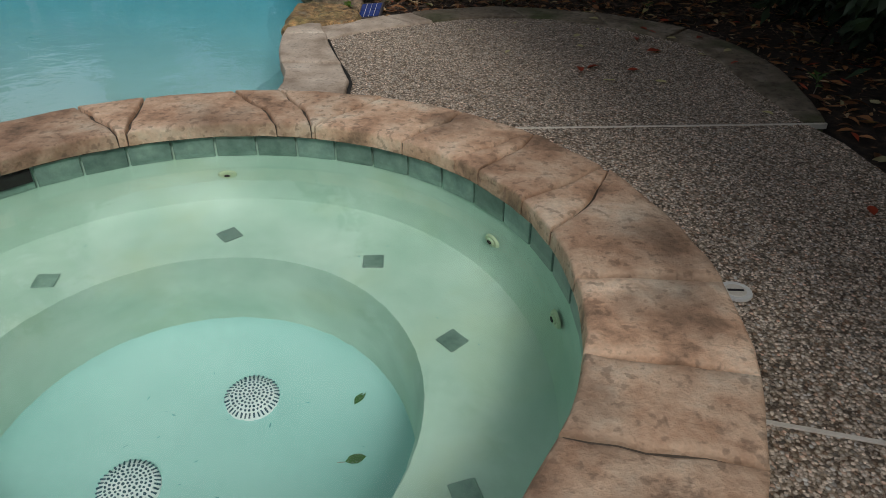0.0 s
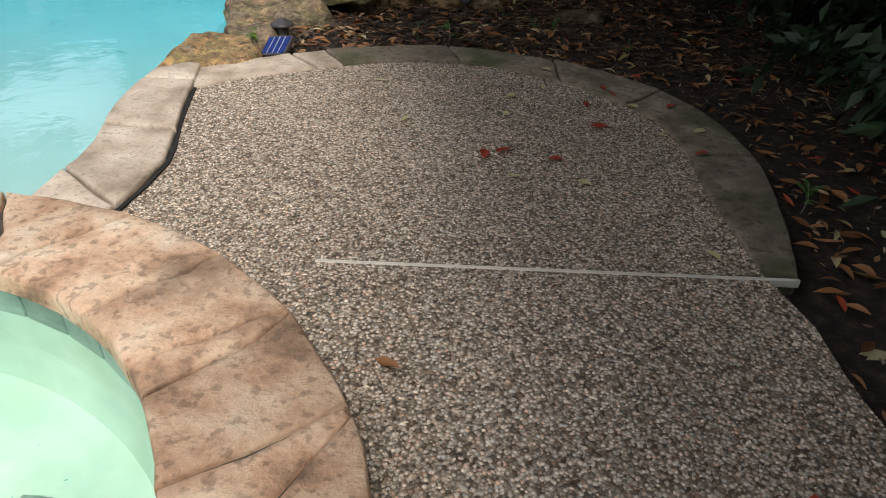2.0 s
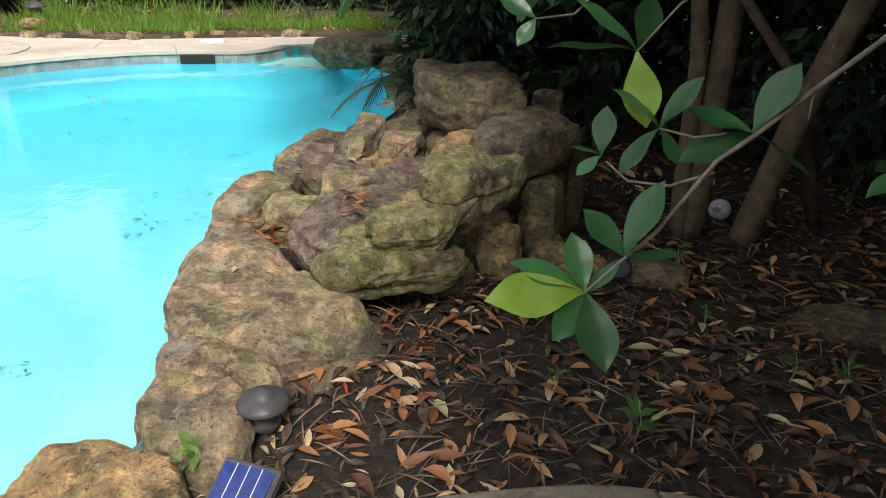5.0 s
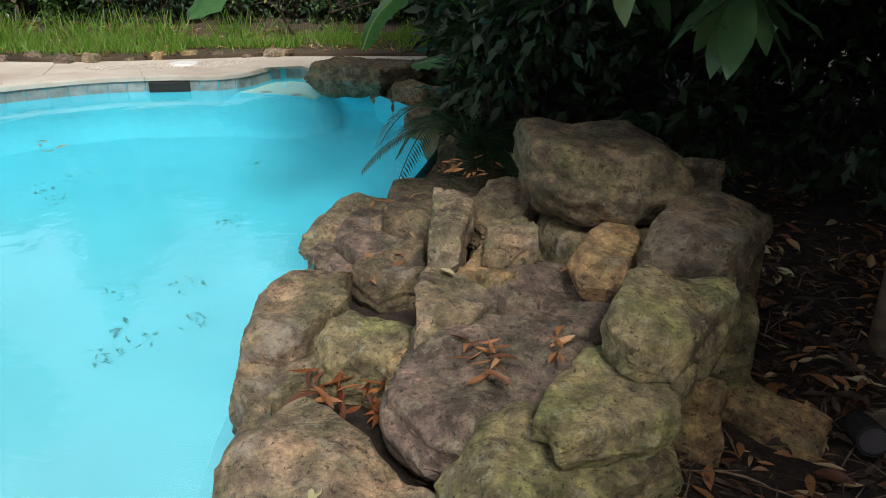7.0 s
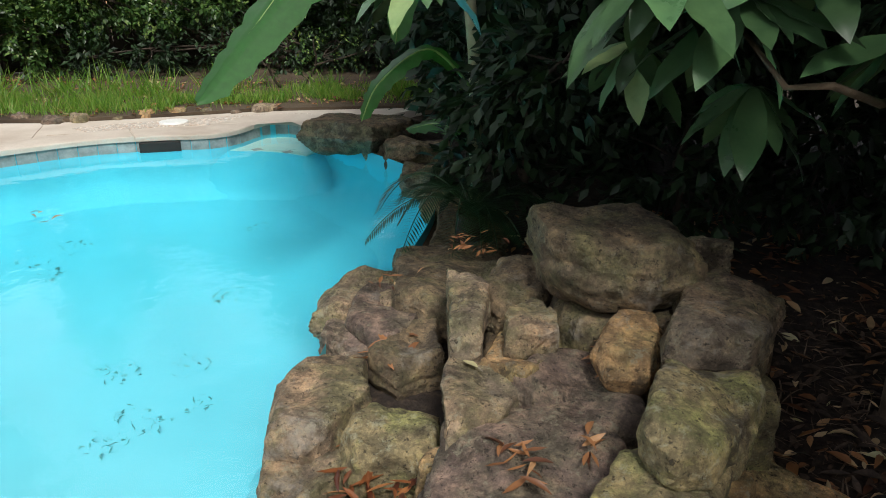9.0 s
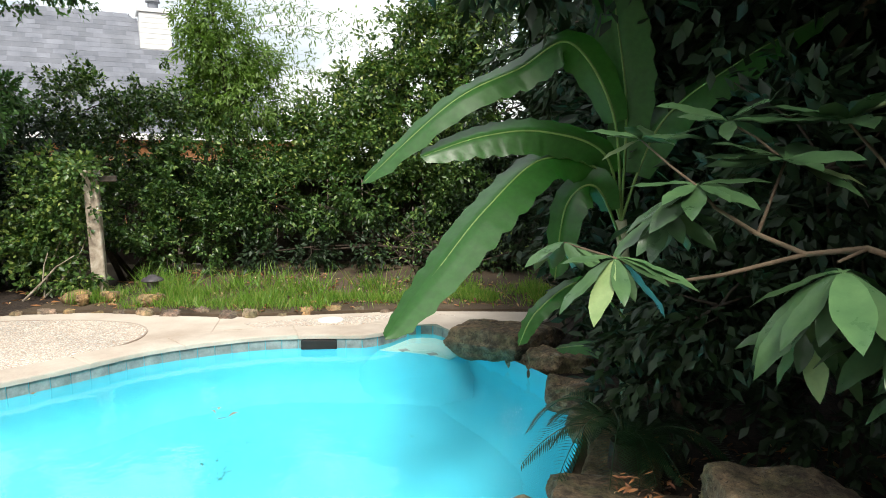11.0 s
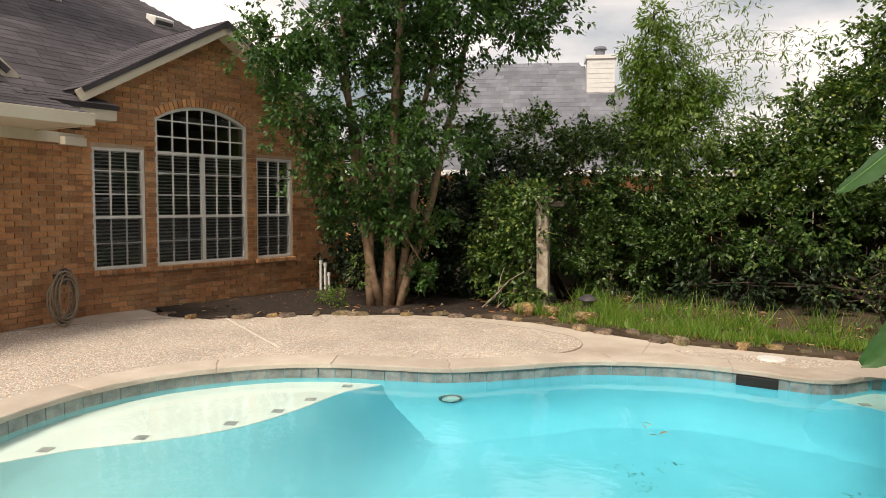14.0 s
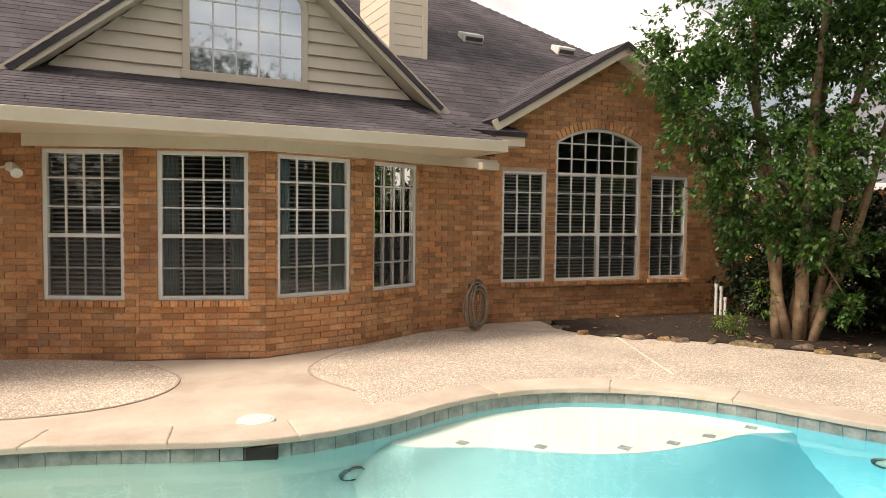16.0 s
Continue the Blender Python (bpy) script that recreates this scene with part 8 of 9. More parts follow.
# loquat over the rocks
loquat = thing("loquat_tree", "loquat tree with long ribbed leaves in drooping rosettes", "tree")
bm = bmesh.new()
tube(bm, [(1.6, 7.6, -0.1), (1.35, 7.5, 0.6), (0.9, 7.3, 1.1), (0.35, 7.07, 1.41)], 0.031, 0.01116, 9)
tube(bm, [(0.35, 7.07, 1.41), (0.17, 7.09, 1.37), (0.05, 7.13, 1.41), (-0.07, 7.22, 1.38), (-0.19, 7.24, 1.43), (-0.3, 7.26, 1.5), (-0.35, 7.27, 1.56)], 0.01116, 0.00434, 8)
tube(bm, [(0.17, 7.09, 1.37), (0.23, 7.24, 1.45), (0.14, 7.38, 1.64), (0.06, 7.4, 1.74)], 0.00744, 0.00372, 8)
tube(bm, [(-0.07, 7.22, 1.38), (-0.28, 7.19, 1.32), (-0.42, 7.2, 1.29), (-0.57, 7.16, 1.36), (-0.72, 7.25, 1.39)], 0.00682, 0.0031, 8)
tube(bm, [(0.05, 7.13, 1.41), (-0.03, 7.08, 1.38)], 0.00558, 0.00372, 8)
tube(bm, [(-0.19, 7.24, 1.43), (-0.15, 7.3, 1.52), (-0.11, 7.34, 1.63)], 0.00558, 0.00372, 8)
tube(bm, [(0.9, 7.3, 1.1), (0.5, 7.05, 1.05), (0.32, 6.91, 1.11), (0.24, 6.94, 1.1), (0.15, 7.03, 1.22)], 0.0124, 0.00496, 8)
tube(bm, [(0.35, 7.07, 1.41), (0.28, 6.98, 1.5), (0.21, 6.93, 1.67)], 0.0062, 0.00372, 8)
tube(bm, [(-0.35, 7.27, 1.56), (-0.42, 7.4, 1.62), (-0.5, 7.57, 1.7)], 0.00434, 0.0031, 8)
tube(bm, [(-0.11, 7.34, 1.63), (-0.18, 7.4, 1.7), (-0.25, 7.46, 1.75)], 0.00434, 0.0031, 8)
part("limb", bm, M_BARK_BROWN, loquat, smooth=True)
for x, y, z, n, ln, lean in ((-0.35, 7.27, 1.56, 8, 0.22, 0.4), (-0.11, 7.34, 1.63, 9, 0.26, 0.2), (-0.03, 7.04, 1.36, 10, 0.3, 0.75), (-0.57, 7.16, 1.36, 8, 0.22, 0.6), (0.06, 7.4, 1.74, 9, 0.27, 0.1), (0.15, 7.03, 1.28, 9, 0.28, 0.8),
                             (0.27, 7.0, 1.38, 9, 0.28, 0.5), (-0.72, 7.25, 1.39, 6, 0.18, 0.6), (-0.5, 7.57, 1.7, 6, 0.2, 0.2), (-0.25, 7.46, 1.75, 7, 0.22, 0.2), (0.21, 6.93, 1.67, 7, 0.22, 0.2), (-0.42, 7.37, 1.48, 7, 0.22, 0.7),
                             (0.45, 7.2, 1.8, 9, 0.26, 0.2), (0.5, 7.0, 1.2, 9, 0.26, 0.7), (0.3, 7.3, 1.05, 9, 0.26, 0.8), (0.0, 7.4, 1.15, 9, 0.26, 0.9)):
    a0 = random.uniform(0, 6)
    for k in range(int(n * 1.75)):
        a = a0 + k * 2.4
        el = random.uniform(-0.1, 0.7) - lean
        d = Vector((math.cos(a) * math.cos(el), math.sin(a) * math.cos(el), math.sin(el)))
        s = ln * random.uniform(0.65, 1.12)
        put_leaf(L_LOQ_PALE if random.random() < 0.05 else L_LOQ, "leaf", (x, y, z), Vector((x, y, z)) + d * s, loquat, random.uniform(-0.3, 0.3), 0.92)

# banana plant
banana = thing("banana_plant", "banana plant with long arching green leaves beside the rocks", "plant")
bm = bmesh.new()
tube(bm, [(-0.5, 9.28, -0.1), (-0.5, 9.28, 0.5), (-0.52, 9.27, 0.9), (-0.56, 9.2, 1.3)], 0.042, 0.032, 14)
part("stem", bm, surface("banana stem", [(0.3, (0.2, 0.2, 0.1)), (0.6, (0.36, 0.36, 0.22)), (0.8, (0.2, 0.12, 0.06))], scale=7, rough=0.6), banana, smooth=True)


def banana_leaf(pts, width, twist):
    """A long blade folded along its midrib, following a curve; ragged along the edge."""
    curve = [Vector(p) for p in pts]
    fine = []
    for i in range(len(curve) - 1):
        a, b, c, d = curve[max(i - 1, 0)], curve[i], curve[i + 1], curve[min(i + 2, len(curve) - 1)]
        for j in range(10):
            t = j / 10
            fine.append(0.5 * (2 * b + (c - a) * t + (2 * a - 5 * b + 4 * c - d) * t * t + (3 * b - a - 3 * c + d) * t ** 3))
    fine.append(curve[-1])
    n = len(fine)
    bm = bmesh.new()
    rows = []
    start = int(n * 0.18)
    for i in range(start, n):
        t = (i - start) / (n - 1 - start)
        d = (fine[min(i + 1, n - 1)] - fine[i - 1]).normalized()
        s = d.cross(Vector(twist)).normalized()
        u = s.cross(d)
        w = width * (math.sin(math.pi * min(1, t * 0.93 + 0.07)) ** 0.5) * (1 + 0.06 * math.sin(i * 1.9))
        if t > 0.985:
            w *= 0.25
        rows.append([bm.verts.new(fine[i] + s * w * k + u * (-abs(k) * w * 0.35 + 0.008 * abs(k) * math.sin(i * 2.3 + k * 3))) for k in (-1, -0.66, -0.33, 0, 0.33, 0.66, 1)])
    for a, b in zip(rows, rows[1:]):
        for k in range(6):
            bm.faces.new((a[k], a[k + 1], b[k + 1], b[k]))
    lf = part("leaf", bm, M_BANANA, banana, smooth=True)
    bm = bmesh.new()
    tube(bm, [p - Vector((0, 0, 0.006)) for p in fine], 0.0095, 0.003, 7)
    part("midrib", bm, M_BANANA_RIB, lf, smooth=True)


banana_leaf([(-0.56, 9.19, 1.3), (-0.69, 9.1, 1.59), (-0.98, 8.93, 1.65), (-1.22, 8.58, 1.4), (-1.41, 8.3, 1.11), (-1.57, 8.03, 0.84)], 0.165, (-0.3, -0.8, 0.6))
banana_leaf([(-0.56, 9.19, 1.3), (-0.66, 9.1, 1.68), (-0.99, 8.98, 1.8), (-1.3, 8.83, 1.77), (-1.59, 8.65, 1.66)], 0.14, (0, -0.75, 0.65))
banana_leaf([(-0.56, 9.19, 1.3), (-0.62, 9.1, 1.9), (-0.85, 9.02, 2.27), (-1.12, 8.98, 2.14), (-1.45, 8.78, 1.95), (-1.88, 8.55, 1.52)], 0.14, (-0.2, -0.75, 0.6))
banana_leaf([(-0.56, 9.19, 1.3), (-0.55, 9.18, 1.9), (-0.6, 9.14, 2.32), (-0.68, 9.02, 2.75)], 0.16, (-0.3, -1, 0))
banana_leaf([(-0.56, 9.19, 1.3), (-0.36, 9.19, 1.85), (0.03, 9.02, 2.16), (0.36, 8.84, 2.32)], 0.16, (0.1, -0.6, 0.8))
banana_leaf([(-0.56, 9.19, 1.2), (-0.7, 9.05, 1.5), (-0.85, 8.95, 1.4), (-0.9, 8.9, 1.0)], 0.12, (-0.4, -0.9, 0.3))
banana_leaf([(-0.5, 9.25, 0.7), (-0.75, 9.15, 0.95), (-1.0, 9.0, 0.8), (-1.1, 8.95, 0.6)], 0.07, (-0.2, -0.6, 0.8))
banana_leaf([(-0.5, 9.25, 0.4), (-0.7, 9.4, 0.5), (-0.95, 9.6, 0.42)], 0.06, (-0.2, -0.6, 0.8))

# sago palm at the end of the rock pile
sago = thing("sago_palm", "dark sago palm with stiff feathered fronds at the rocks", "palm")
bm = bmesh.new()
cyl(bm, (-0.5, 8.8, -0.1), (-0.5, 8.8, 0.16), 0.1, 0.08, 12)
part("trunk", bm, M_BARK_DARK, sago)
for k in range(16):
    a = k * 2.4 + 0.3
    ln = random.uniform(0.38, 0.6)
    rise = random.uniform(0.25, 0.55)
    base = Vector((-0.5, 8.8, 0.14))
    path = [base + Vector((math.cos(a) * ln * t, math.sin(a) * ln * t, rise * (1.6 * t - 1.75 * t * t))) for t in [i / 12 for i in range(13)]]
    bm = bmesh.new()
    tube(bm, path, 0.006, 0.002, 5)
    fr = part("frond", bm, M_FROND, sago)
    C, Dd, N = [], [], []
    for i in range(2, 49):
        t = i / 4
        j = min(int(t), 11)
        p = path[j].lerp(path[j + 1], t - j)
        d = (path[j + 1] - path[j]).normalized()
        s = d.cross(Vector((0, 0, 1))).normalized()
        for sg in (-1, 1):
            C.append(p)
            Dd.append(s * sg + d * 0.55 + Vector((0, 0, 0.12)))
            N.append((0, 0, 1))
    env = [0.13 * math.sin(math.pi * min(1, (i // 2 + 4) / 54)) + 0.02 for i in range(len(C))]
    leaves("frond_blade", C, Dd, N, env, 0.009, M_FROND, fr, 0.1)

# grass strip and stones along the far patio
gx = []
turf_in = inside(turf)
while len(gx) < 10000:
    x, y = RNG.uniform(-6.6, -0.5), RNG.uniform(11.35, 14.2)
    edge_y = np.interp(x, [-6.9, -5.24, -4.08, -2.89, -1.2], [11.0, 11.4, 11.7, 12.25, 12.65])
    if turf_in(x, y) and RNG.random() < math.exp(-((y - edge_y - 0.6) / 0.42) ** 2) * (0.12 + 0.88 * (noise.noise(Vector((x * 1.9, y * 1.9, 0))) > 0.0)):
        gx.append((x, y, 0.03))
n = len(gx)
gd = np.stack([RNG.normal(0, 0.4, n), RNG.normal(0, 0.4, n), np.ones(n)], 1)
gn = RNG.normal(size=(n, 3))
tagged(leaves("grass", gx, gd, gn, RNG.uniform(0.07, 0.2, n) * np.array([0.8 + 1.4 * max(0, noise.noise(Vector((p[0] * 2.2, p[1] * 2.2, 5)))) for p in gx]), 0.009, M_GRASS, None, 0.1), "long light green grass tufts", "grass", kind="stuff")
line = spline([(-9.5, 7.98), (-9.0, 8.12), (-8.72, 8.35), (-8.5, 8.9), (-8.24, 9.5), (-7.55, 10.45), (-6.88, 11.02), (-6.15, 11.36), (-5.24, 11.44), (-4.62, 11.54), (-4.08, 11.74), (-3.35, 12.05), (-2.8, 12.3)], 0.26, False)
for i, (x, y) in enumerate(line):
    j = min(i + 1, len(line) - 1)
    yaw = math.degrees(math.atan2(line[j][1] - line[j - 1][1], line[j][0] - line[j - 1][0]))
    o = rock(x + random.uniform(-0.04, 0.04), y + random.uniform(-0.07, 0.07), random.uniform(-0.01, 0.015), random.uniform(0.1, 0.34), random.uniform(0.09, 0.2), random.uniform(0.05, 0.12), yaw + random.uniform(-25, 25),
             random.choice((ROCKS["R"], ROCKS["O"], ROCKS["P"])), "edging_stone", "rough sandstone edging the garden bed")
    tagged(o, "", "stone", "edging stones")
for x, y, s in ((-6.6, 11.6, 0.3), (-6.3, 11.75, 0.26), (-5.7, 11.7, 0.3), (-6.45, 11.5, 0.2)):
    o = rock(x, y, 0.09, s, s * 0.7, 0.12, random.uniform(0, 180), ROCKS["O"], "edging_stone", "reddish loose stone by the lamp")
    tagged(o, "", "stone", "edging stones")

# fence and leaning post
fence = thing("fence", "weathered wooden picket fence behind the hedge, boards darkened for shade", "fence")
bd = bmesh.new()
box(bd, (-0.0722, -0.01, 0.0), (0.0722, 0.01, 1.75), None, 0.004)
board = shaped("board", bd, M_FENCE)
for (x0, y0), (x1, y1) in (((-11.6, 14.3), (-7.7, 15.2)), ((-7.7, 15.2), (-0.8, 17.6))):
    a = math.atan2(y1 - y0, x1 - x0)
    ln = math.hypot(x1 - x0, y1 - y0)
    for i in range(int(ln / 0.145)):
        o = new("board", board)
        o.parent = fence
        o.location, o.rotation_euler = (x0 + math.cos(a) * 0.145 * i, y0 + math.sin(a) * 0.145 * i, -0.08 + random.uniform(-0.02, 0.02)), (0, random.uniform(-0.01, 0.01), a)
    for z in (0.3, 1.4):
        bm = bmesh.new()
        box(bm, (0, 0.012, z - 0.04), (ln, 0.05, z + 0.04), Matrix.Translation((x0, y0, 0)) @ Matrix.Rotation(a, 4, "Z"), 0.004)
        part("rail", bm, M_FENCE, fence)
post = thing("fence_post", "peeling pale wooden post wrapped by vine", "post", at=(-6.58, 11.93, -0.05))
post.rotation_euler = (radians(1.5), radians(-1), radians(30))
bm = bmesh.new()
box(bm, (-0.075, -0.075, 0), (0.075, 0.075, 1.55), None, 0.012)
part("shaft", bm, M_POST, post)
bm = bmesh.new()
box(bm, (-0.09, -0.09, 1.54), (0.09, 0.09, 1.6), None, 0.01)
part("cap", bm, M_POST, post)
bm = bmesh.new()
box(bm, (0.04, -0.03, 1.46), (0.28, 0.03, 1.53), None, 0.008)
part("cross_beam", bm, M_FENCE, post)

# ---- neighbouring house ----
nb = thing("neighbour_house", "neighbour's house with grey hipped shingle roof behind the hedge", "house")
ra, rb_ = Vector((-17.5, 21.5, 6.05)), Vector((-15.3, 23.5, 6.15))
e_l, e_r = Vector((-19.9, 15.0, 2.4)), Vector((-9.6, 24.2, 2.4))
ax = (e_r - e_l).normalized()
mid = (ra + rb_) / 2
perp = Vector((-ax.y, ax.x, 0))
back = perp * 2 * (mid - e_l).dot(perp)
h = 6.1 - 2.4
d0 = (mid - e_l).dot(perp)
up = perp * d0 + Vector((0, 0, h))
Lw = (e_r - e_l).length
r0, r1 = (ra - e_l).dot(ax), (rb_ - e_l).dot(ax)
roof("roof", e_l, ax, up, [(0, 0), (Lw, 0), (r1, up.length), (r0, up.length)], M_ROOF_GREY, nb, 0.2, 0.36)
up2 = -ax * (Lw - r1) + Vector((0, 0, h))
roof("roof", e_r, perp, up2, [(0, 0), (2 * d0, 0), (d0, up2.length)], M_ROOF_GREY, nb, 0.2, 0.36)
bm = bmesh.new()
mN = Matrix(((ax.x, perp.x, 0, e_l.x), (ax.y, perp.y, 0, e_l.y), (0, 0, 1, 0), (0, 0, 0, 1)))
box(bm, (0.4, 0.4, -0.1), (Lw - 0.4, 2 * d0 - 0.4, 2.35), mN)
part("wall", bm, M_BRICK, nb)
bm = bmesh.new()
box(bm, (-0.02, -0.03, 2.25), (Lw + 0.02, 0.02, 2.42), mN, 0.01)
part("fascia", bm, M_FRAME, nb)
chn = thing("chimney", "", "")
chn.parent = nb
bm = bmesh.new()
mK = Matrix(((ax.x, perp.x, 0, -14.45), (ax.y, perp.y, 0, 22.9), (0, 0, 1, 0), (0, 0, 0, 1)))
box(bm, (0, 0, 3.5), (0.85, 0.8, 6.05), mK, 0.01)
box(bm, (-0.06, -0.06, 6.05), (0.91, 0.86, 6.17), mK, 0.01)
part("shaft", bm, M_FRAME, chn)
for i in range(7):
    bm = bmesh.new()
    box(bm, (-0.012, -0.014, 5.0 + i * 0.15), (0.862, 0.02, 5.135 + i * 0.15), mK)
    part("siding_board", bm, M_FRAME, chn)
bm = bmesh.new()
cyl(bm, mK @ Vector((0.42, 0.4, 6.15)), mK @ Vector((0.42, 0.4, 6.42)), 0.15, seg=16)
cyl(bm, mK @ Vector((0.42, 0.4, 6.42)), mK @ Vector((0.42, 0.4, 6.5)), 0.22, 0.18, 16)
part("flue_cap", bm, M_ROOF_GREY, chn)


# ---- small details ----
def heap(name, x, y, z, r, n, lo, hi, material, label, category="fallen leaves"):
    """A small drift of leaves or twigs."""
    a, d = RNG.uniform(0, 2 * math.pi, n), r * np.sqrt(RNG.random(n))
    c = np.stack([x + d * np.cos(a), y + d * np.sin(a), z + RNG.uniform(0.0, 0.03, n)], 1)
    t = RNG.uniform(0, 2 * math.pi, n)
    dirs = np.stack([np.cos(t), np.sin(t), RNG.uniform(-0.25, 0.25, n)], 1)
    nn = np.stack([RNG.uniform(-0.6, 0.6, n), RNG.uniform(-0.6, 0.6, n), np.ones(n)], 1)
    ln = RNG.uniform(lo, hi, n)
    return tagged(leaves(name, c, dirs, nn, ln, ln * RNG.uniform(0.15, 0.3, n), material, None, 0.3, curled_quads), label, category, kind="stuff")


M_LITTER_WET = leaf_mat("wet dry leaf", (0.07, 0.02, 0.01), (0.24, 0.085, 0.03), 0.3, 0.1, (0.36, 0.16, 0.06))
heap("leaf_drift", -0.64, 6.92, 0.02, 0.15, 44, 0.05, 0.11, M_LITTER_WET, "wet orange-brown leaves caught between the rocks")
heap("leaf_drift", -0.54, 6.8, 0.02, 0.1, 26, 0.04, 0.1, M_LITTER_WET, "wet dark red leaves caught between the rocks")
heap("leaf_drift", -0.3, 6.72, 0.235, 0.06, 16, 0.05, 0.09, M_LITTER, "dry leaves lying on the flat rock")
heap("leaf_drift", -0.13, 6.8, 0.24, 0.03, 7, 0.05, 0.08, M_LITTER, "dry leaves lying on the flat rock")
heap("leaf_drift", 0.0, 7.16, 0.27, 0.07, 16, 0.06, 0.1, M_LITTER, "brown leaves under the ochre stone")
heap("leaf_drift", -0.75, 7.98, 0.1, 0.14, 30, 0.03, 0.07, M_LITTER, "dark twigs and leaves on the rocks")
heap("leaf_drift", -0.45, 7.95, 0.3, 0.14, 30, 0.03, 0.07, M_LITTER, "dark twigs and leaves on the rocks")
heap("leaf_drift", -0.72, 7.55, 0.05, 0.1, 20, 0.05, 0.1, M_LITTER, "dark twigs in the rock gap")
for x, y, z in ((-0.43, 7.1, 0.275), (-0.62, 6.4, 0.09), (-0.1, 6.55, 0.25)):
    fallen_leaf(x, y, z, 0.06, random.uniform(0, 360), M_LITTER_PALE, "pale dry leaf lying on a boulder")
M_SUNK = leaf_mat("sunken dark leaf", (0.015, 0.18, 0.21), (0.05, 0.3, 0.33), 0.6, 0.1)
for x, y, r, n in ((-2.07, 8.02, 0.14, 22), (-2.15, 7.86, 0.1, 10), (-1.99, 8.46, 0.12, 14), (-2.34, 8.36, 0.12, 14), (-3.29, 9.25, 0.1, 10), (-2.1, 9.19, 0.12, 14), (-2.22, 10.23, 0.1, 10), (-1.81, 8.18, 0.08, 8), (-3.54, 9.41, 0.12, 12),
                   (-3.39, 9.69, 0.12, 14), (-2.6, 7.0, 0.1, 8), (-3.0, 6.2, 0.1, 8), (-1.9, 6.6, 0.08, 8)):
    heap("sunken_leaves", x, y, -1.236, r, n + 8, 0.015, 0.05, M_SUNK, "dark wet leaves sunk on the pool floor")
heap("floating_leaf", -3.13, 9.19, -0.118, 0.03, 2, 0.06, 0.09, M_LITTER, "dark leaf floating on the pool")
heap("floating_leaf", -3.3, 9.35, -0.118, 0.12, 3, 0.04, 0.08, M_LITTER, "dark leaves floating on the pool")
heap("floating_leaf", -4.82, 9.24, -0.118, 0.03, 2, 0.04, 0.06, M_LITTER, "dark leaf floating at the pool edge")
heap("spa_specks", -0.1, 2.35, -0.868, 0.45, 26, 0.008, 0.022, M_SUNK, "tiny dark specks on the spa floor")
for a in (20, 60, 95, 130):
    heap("spa_specks", SPA[0] + 0.8 * math.cos(radians(a)), SPA[1] + 0.8 * math.sin(radians(a)), -0.382, 0.12, 4, 0.006, 0.014, M_SUNK, "tiny dark specks on the spa seat")


def seedling(x, y, s, material, label):
    """A few small leaves on a short stalk."""
    t = thing("seedling", label, "plant", "seedlings", at=(x, y, -0.05))
    bm = bmesh.new()
    tube(bm, [(0, 0, -0.01), (0.01 * s, 0, 0.05 * s), (0, 0.01 * s, 0.1 * s)], 0.003, 0.0015, 5)
    part("stalk", bm, M_TWIG, t)
    n = 9
    a = RNG.uniform(0, 6.3, n)
    c = np.stack([np.zeros(n), np.zeros(n), RNG.uniform(0.03, 0.1, n) * s], 1)
    d = np.stack([np.cos(a), np.sin(a), RNG.uniform(0.2, 0.9, n)], 1)
    leaves("foliage", c, d, np.tile((0, 0, 1.0), (n, 1)), RNG.uniform(0.03, 0.06, n) * s, 0.018 * s, material, t, 0.2)


for x, y, s in ((0.89, 6.93, 1.4), (0.68, 5.95, 1.3), (0.47, 6.12, 0.8), (1.29, 6.3, 1.0), (1.16, 6.33, 0.9), (1.7, 5.9, 1.0), (2.15, 4.2, 1.2), (0.95, 6.6, 0.8)):
    seedling(x, y, s, M_LEAF_MYRTLE, "small green seedling in the mulch")
seedling(-0.34, 5.6, 1.3, M_LEAF_LIGHT, "bright yellow-green weed beside the border stone")
seedling(-0.38, 5.55, 1.0, M_LEAF_LIGHT, "bright yellow-green weed beside the border stone")

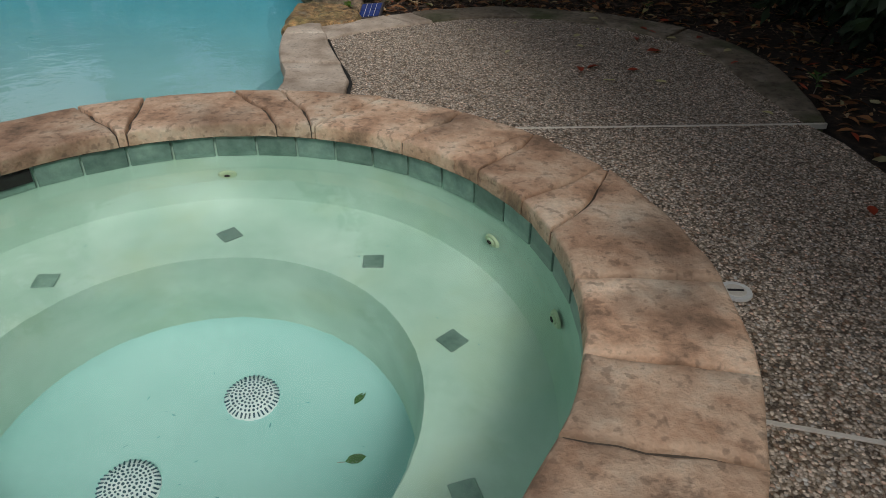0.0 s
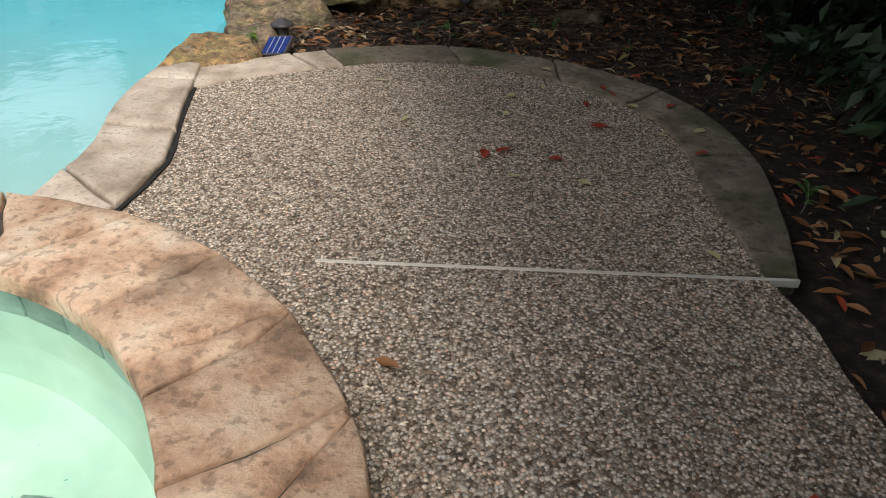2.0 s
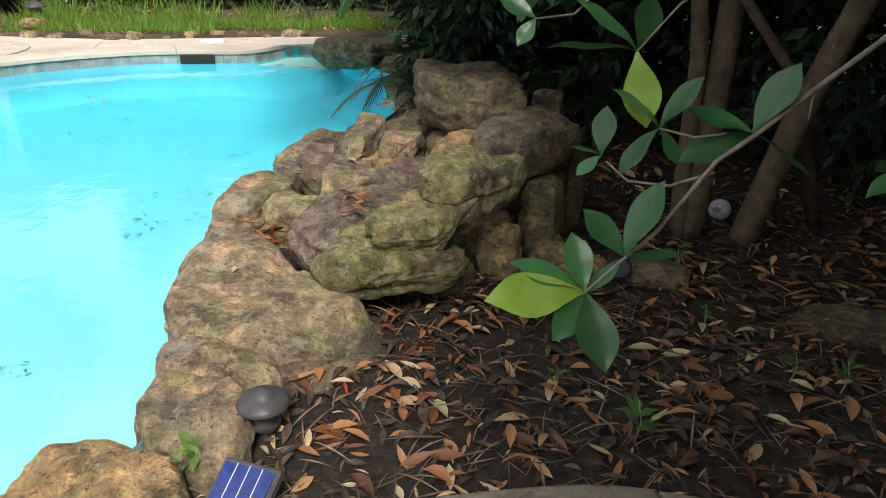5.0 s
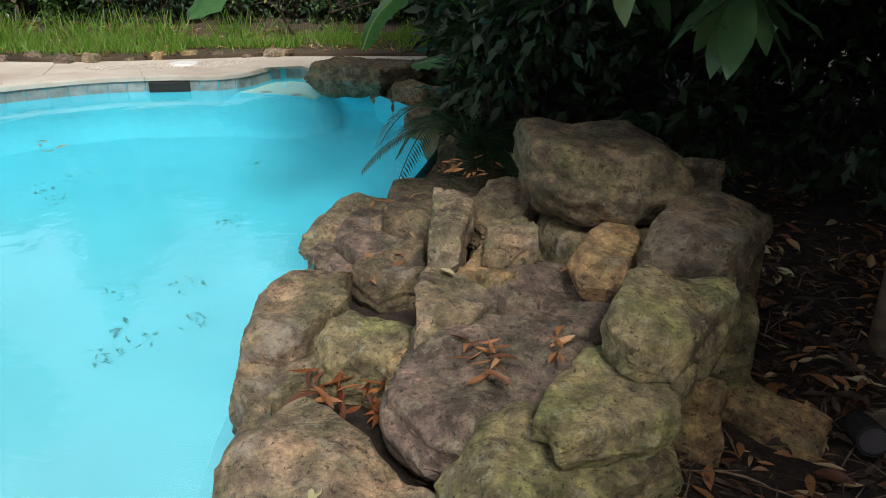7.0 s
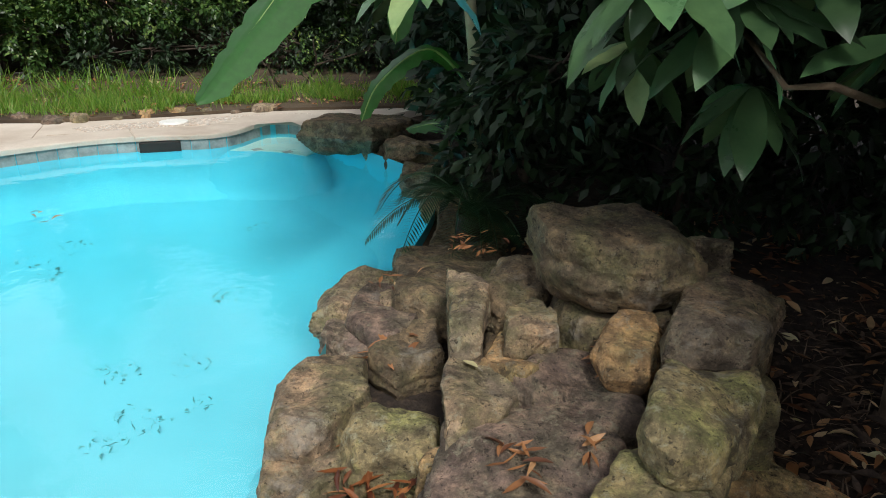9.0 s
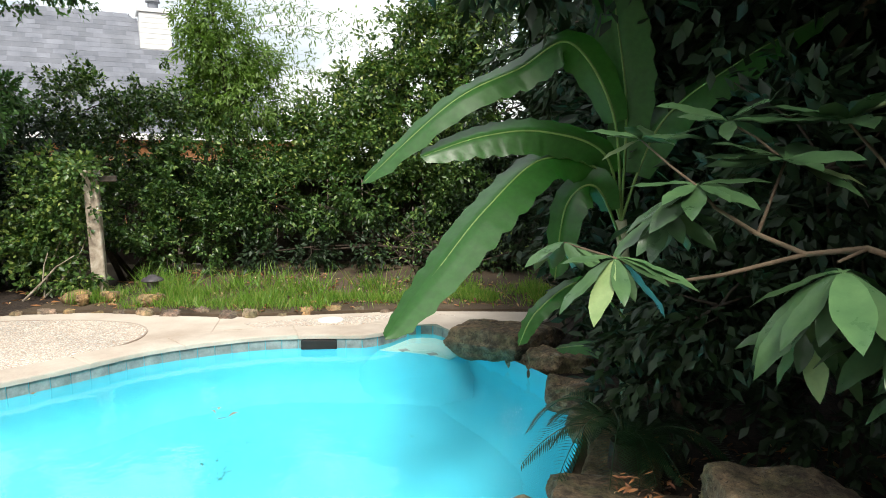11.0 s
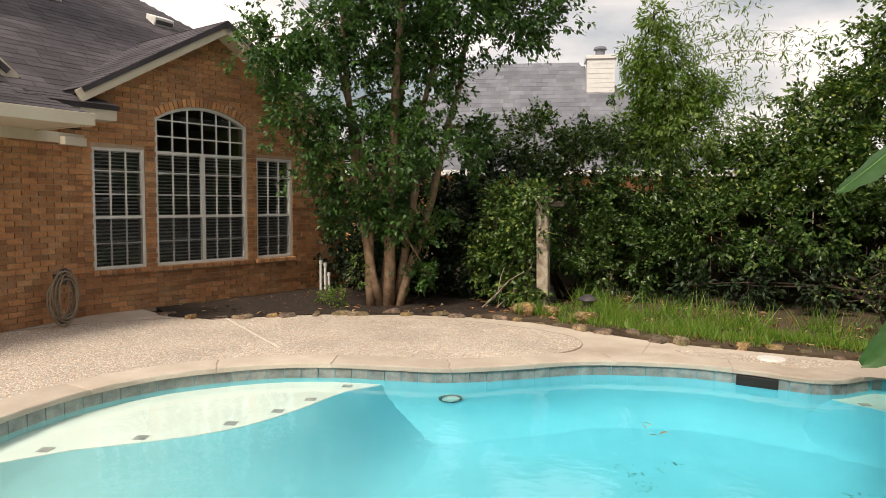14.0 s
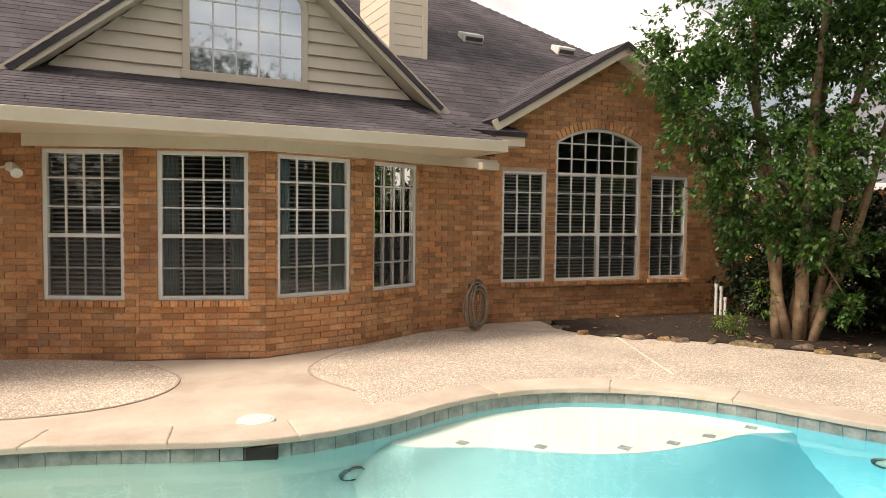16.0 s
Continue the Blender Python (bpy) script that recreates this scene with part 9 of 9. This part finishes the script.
# low black spotlight in the mulch
spot = thing("garden_spotlight", "small black landscape spotlight in the mulch", "lamp", at=(0.69, 6.88, -0.06))
bm = bmesh.new()
cyl(bm, (0, 0, -0.02), (0, 0, 0.05), 0.012, seg=8)
part("stake", bm, M_BLACK, spot)
bm = bmesh.new()
cyl(bm, (0.0, 0.05, 0.06), (-0.01, -0.05, 0.085), 0.035, 0.042, 16)
part("head", bm, M_BLACK, spot)
bm = bmesh.new()
cyl(bm, (-0.01, -0.049, 0.0848), (-0.0105, -0.053, 0.0856), 0.034, seg=16)
part("lens", bm, M_LAMP, spot)

# black gap between pool coping and deck
bm = bmesh.new()
for p, q in zip(joint, joint[1:]):
    a = math.atan2(q[1] - p[1], q[0] - p[0])
    box(bm, (0, -0.009, -0.02), (math.dist(p, q), 0.009, 0.008), Matrix.Translation((*p, 0)) @ Matrix.Rotation(a, 4, "Z"))
tagged(part("joint_sealant", bm, M_BLACK), "black rubber sealant between coping and deck", "trim", kind="structure")

# tuft of long grass blades by the hedge foot
pts = []
for cx, cy in ((-5.9, 12.5), (-5.2, 12.6), (-6.3, 12.6), (-4.2, 12.7), (-3.5, 13.0), (-4.8, 12.9)):
    for _ in range(110):
        pts.append((cx + RNG.normal(0, 0.16), cy + RNG.normal(0, 0.16), 0.02))
n = len(pts)
gd = np.stack([RNG.normal(0, 0.55, n), RNG.normal(0, 0.55, n), np.ones(n)], 1)
tagged(leaves("grass", pts, gd, RNG.normal(size=(n, 3)), RNG.uniform(0.22, 0.45, n), 0.012, M_GRASS, None, 0.1), "tall arching grass tufts by the hedge", "grass", kind="stuff")
# dead pale branch leaning by the post
db = thing("dead_branch", "bleached dead branch leaning beside the post", "branch")
bm = bmesh.new()
tube(bm, [(-7.3, 11.5, 0.03), (-7.1, 11.6, 0.25), (-6.95, 11.65, 0.42), (-6.72, 11.7, 0.56)], 0.014, 0.006, 6)
tube(bm, [(-7.1, 11.6, 0.25), (-7.08, 11.62, 0.45), (-7.02, 11.63, 0.6)], 0.008, 0.004, 6)
part("bough", bm, M_POST, db)
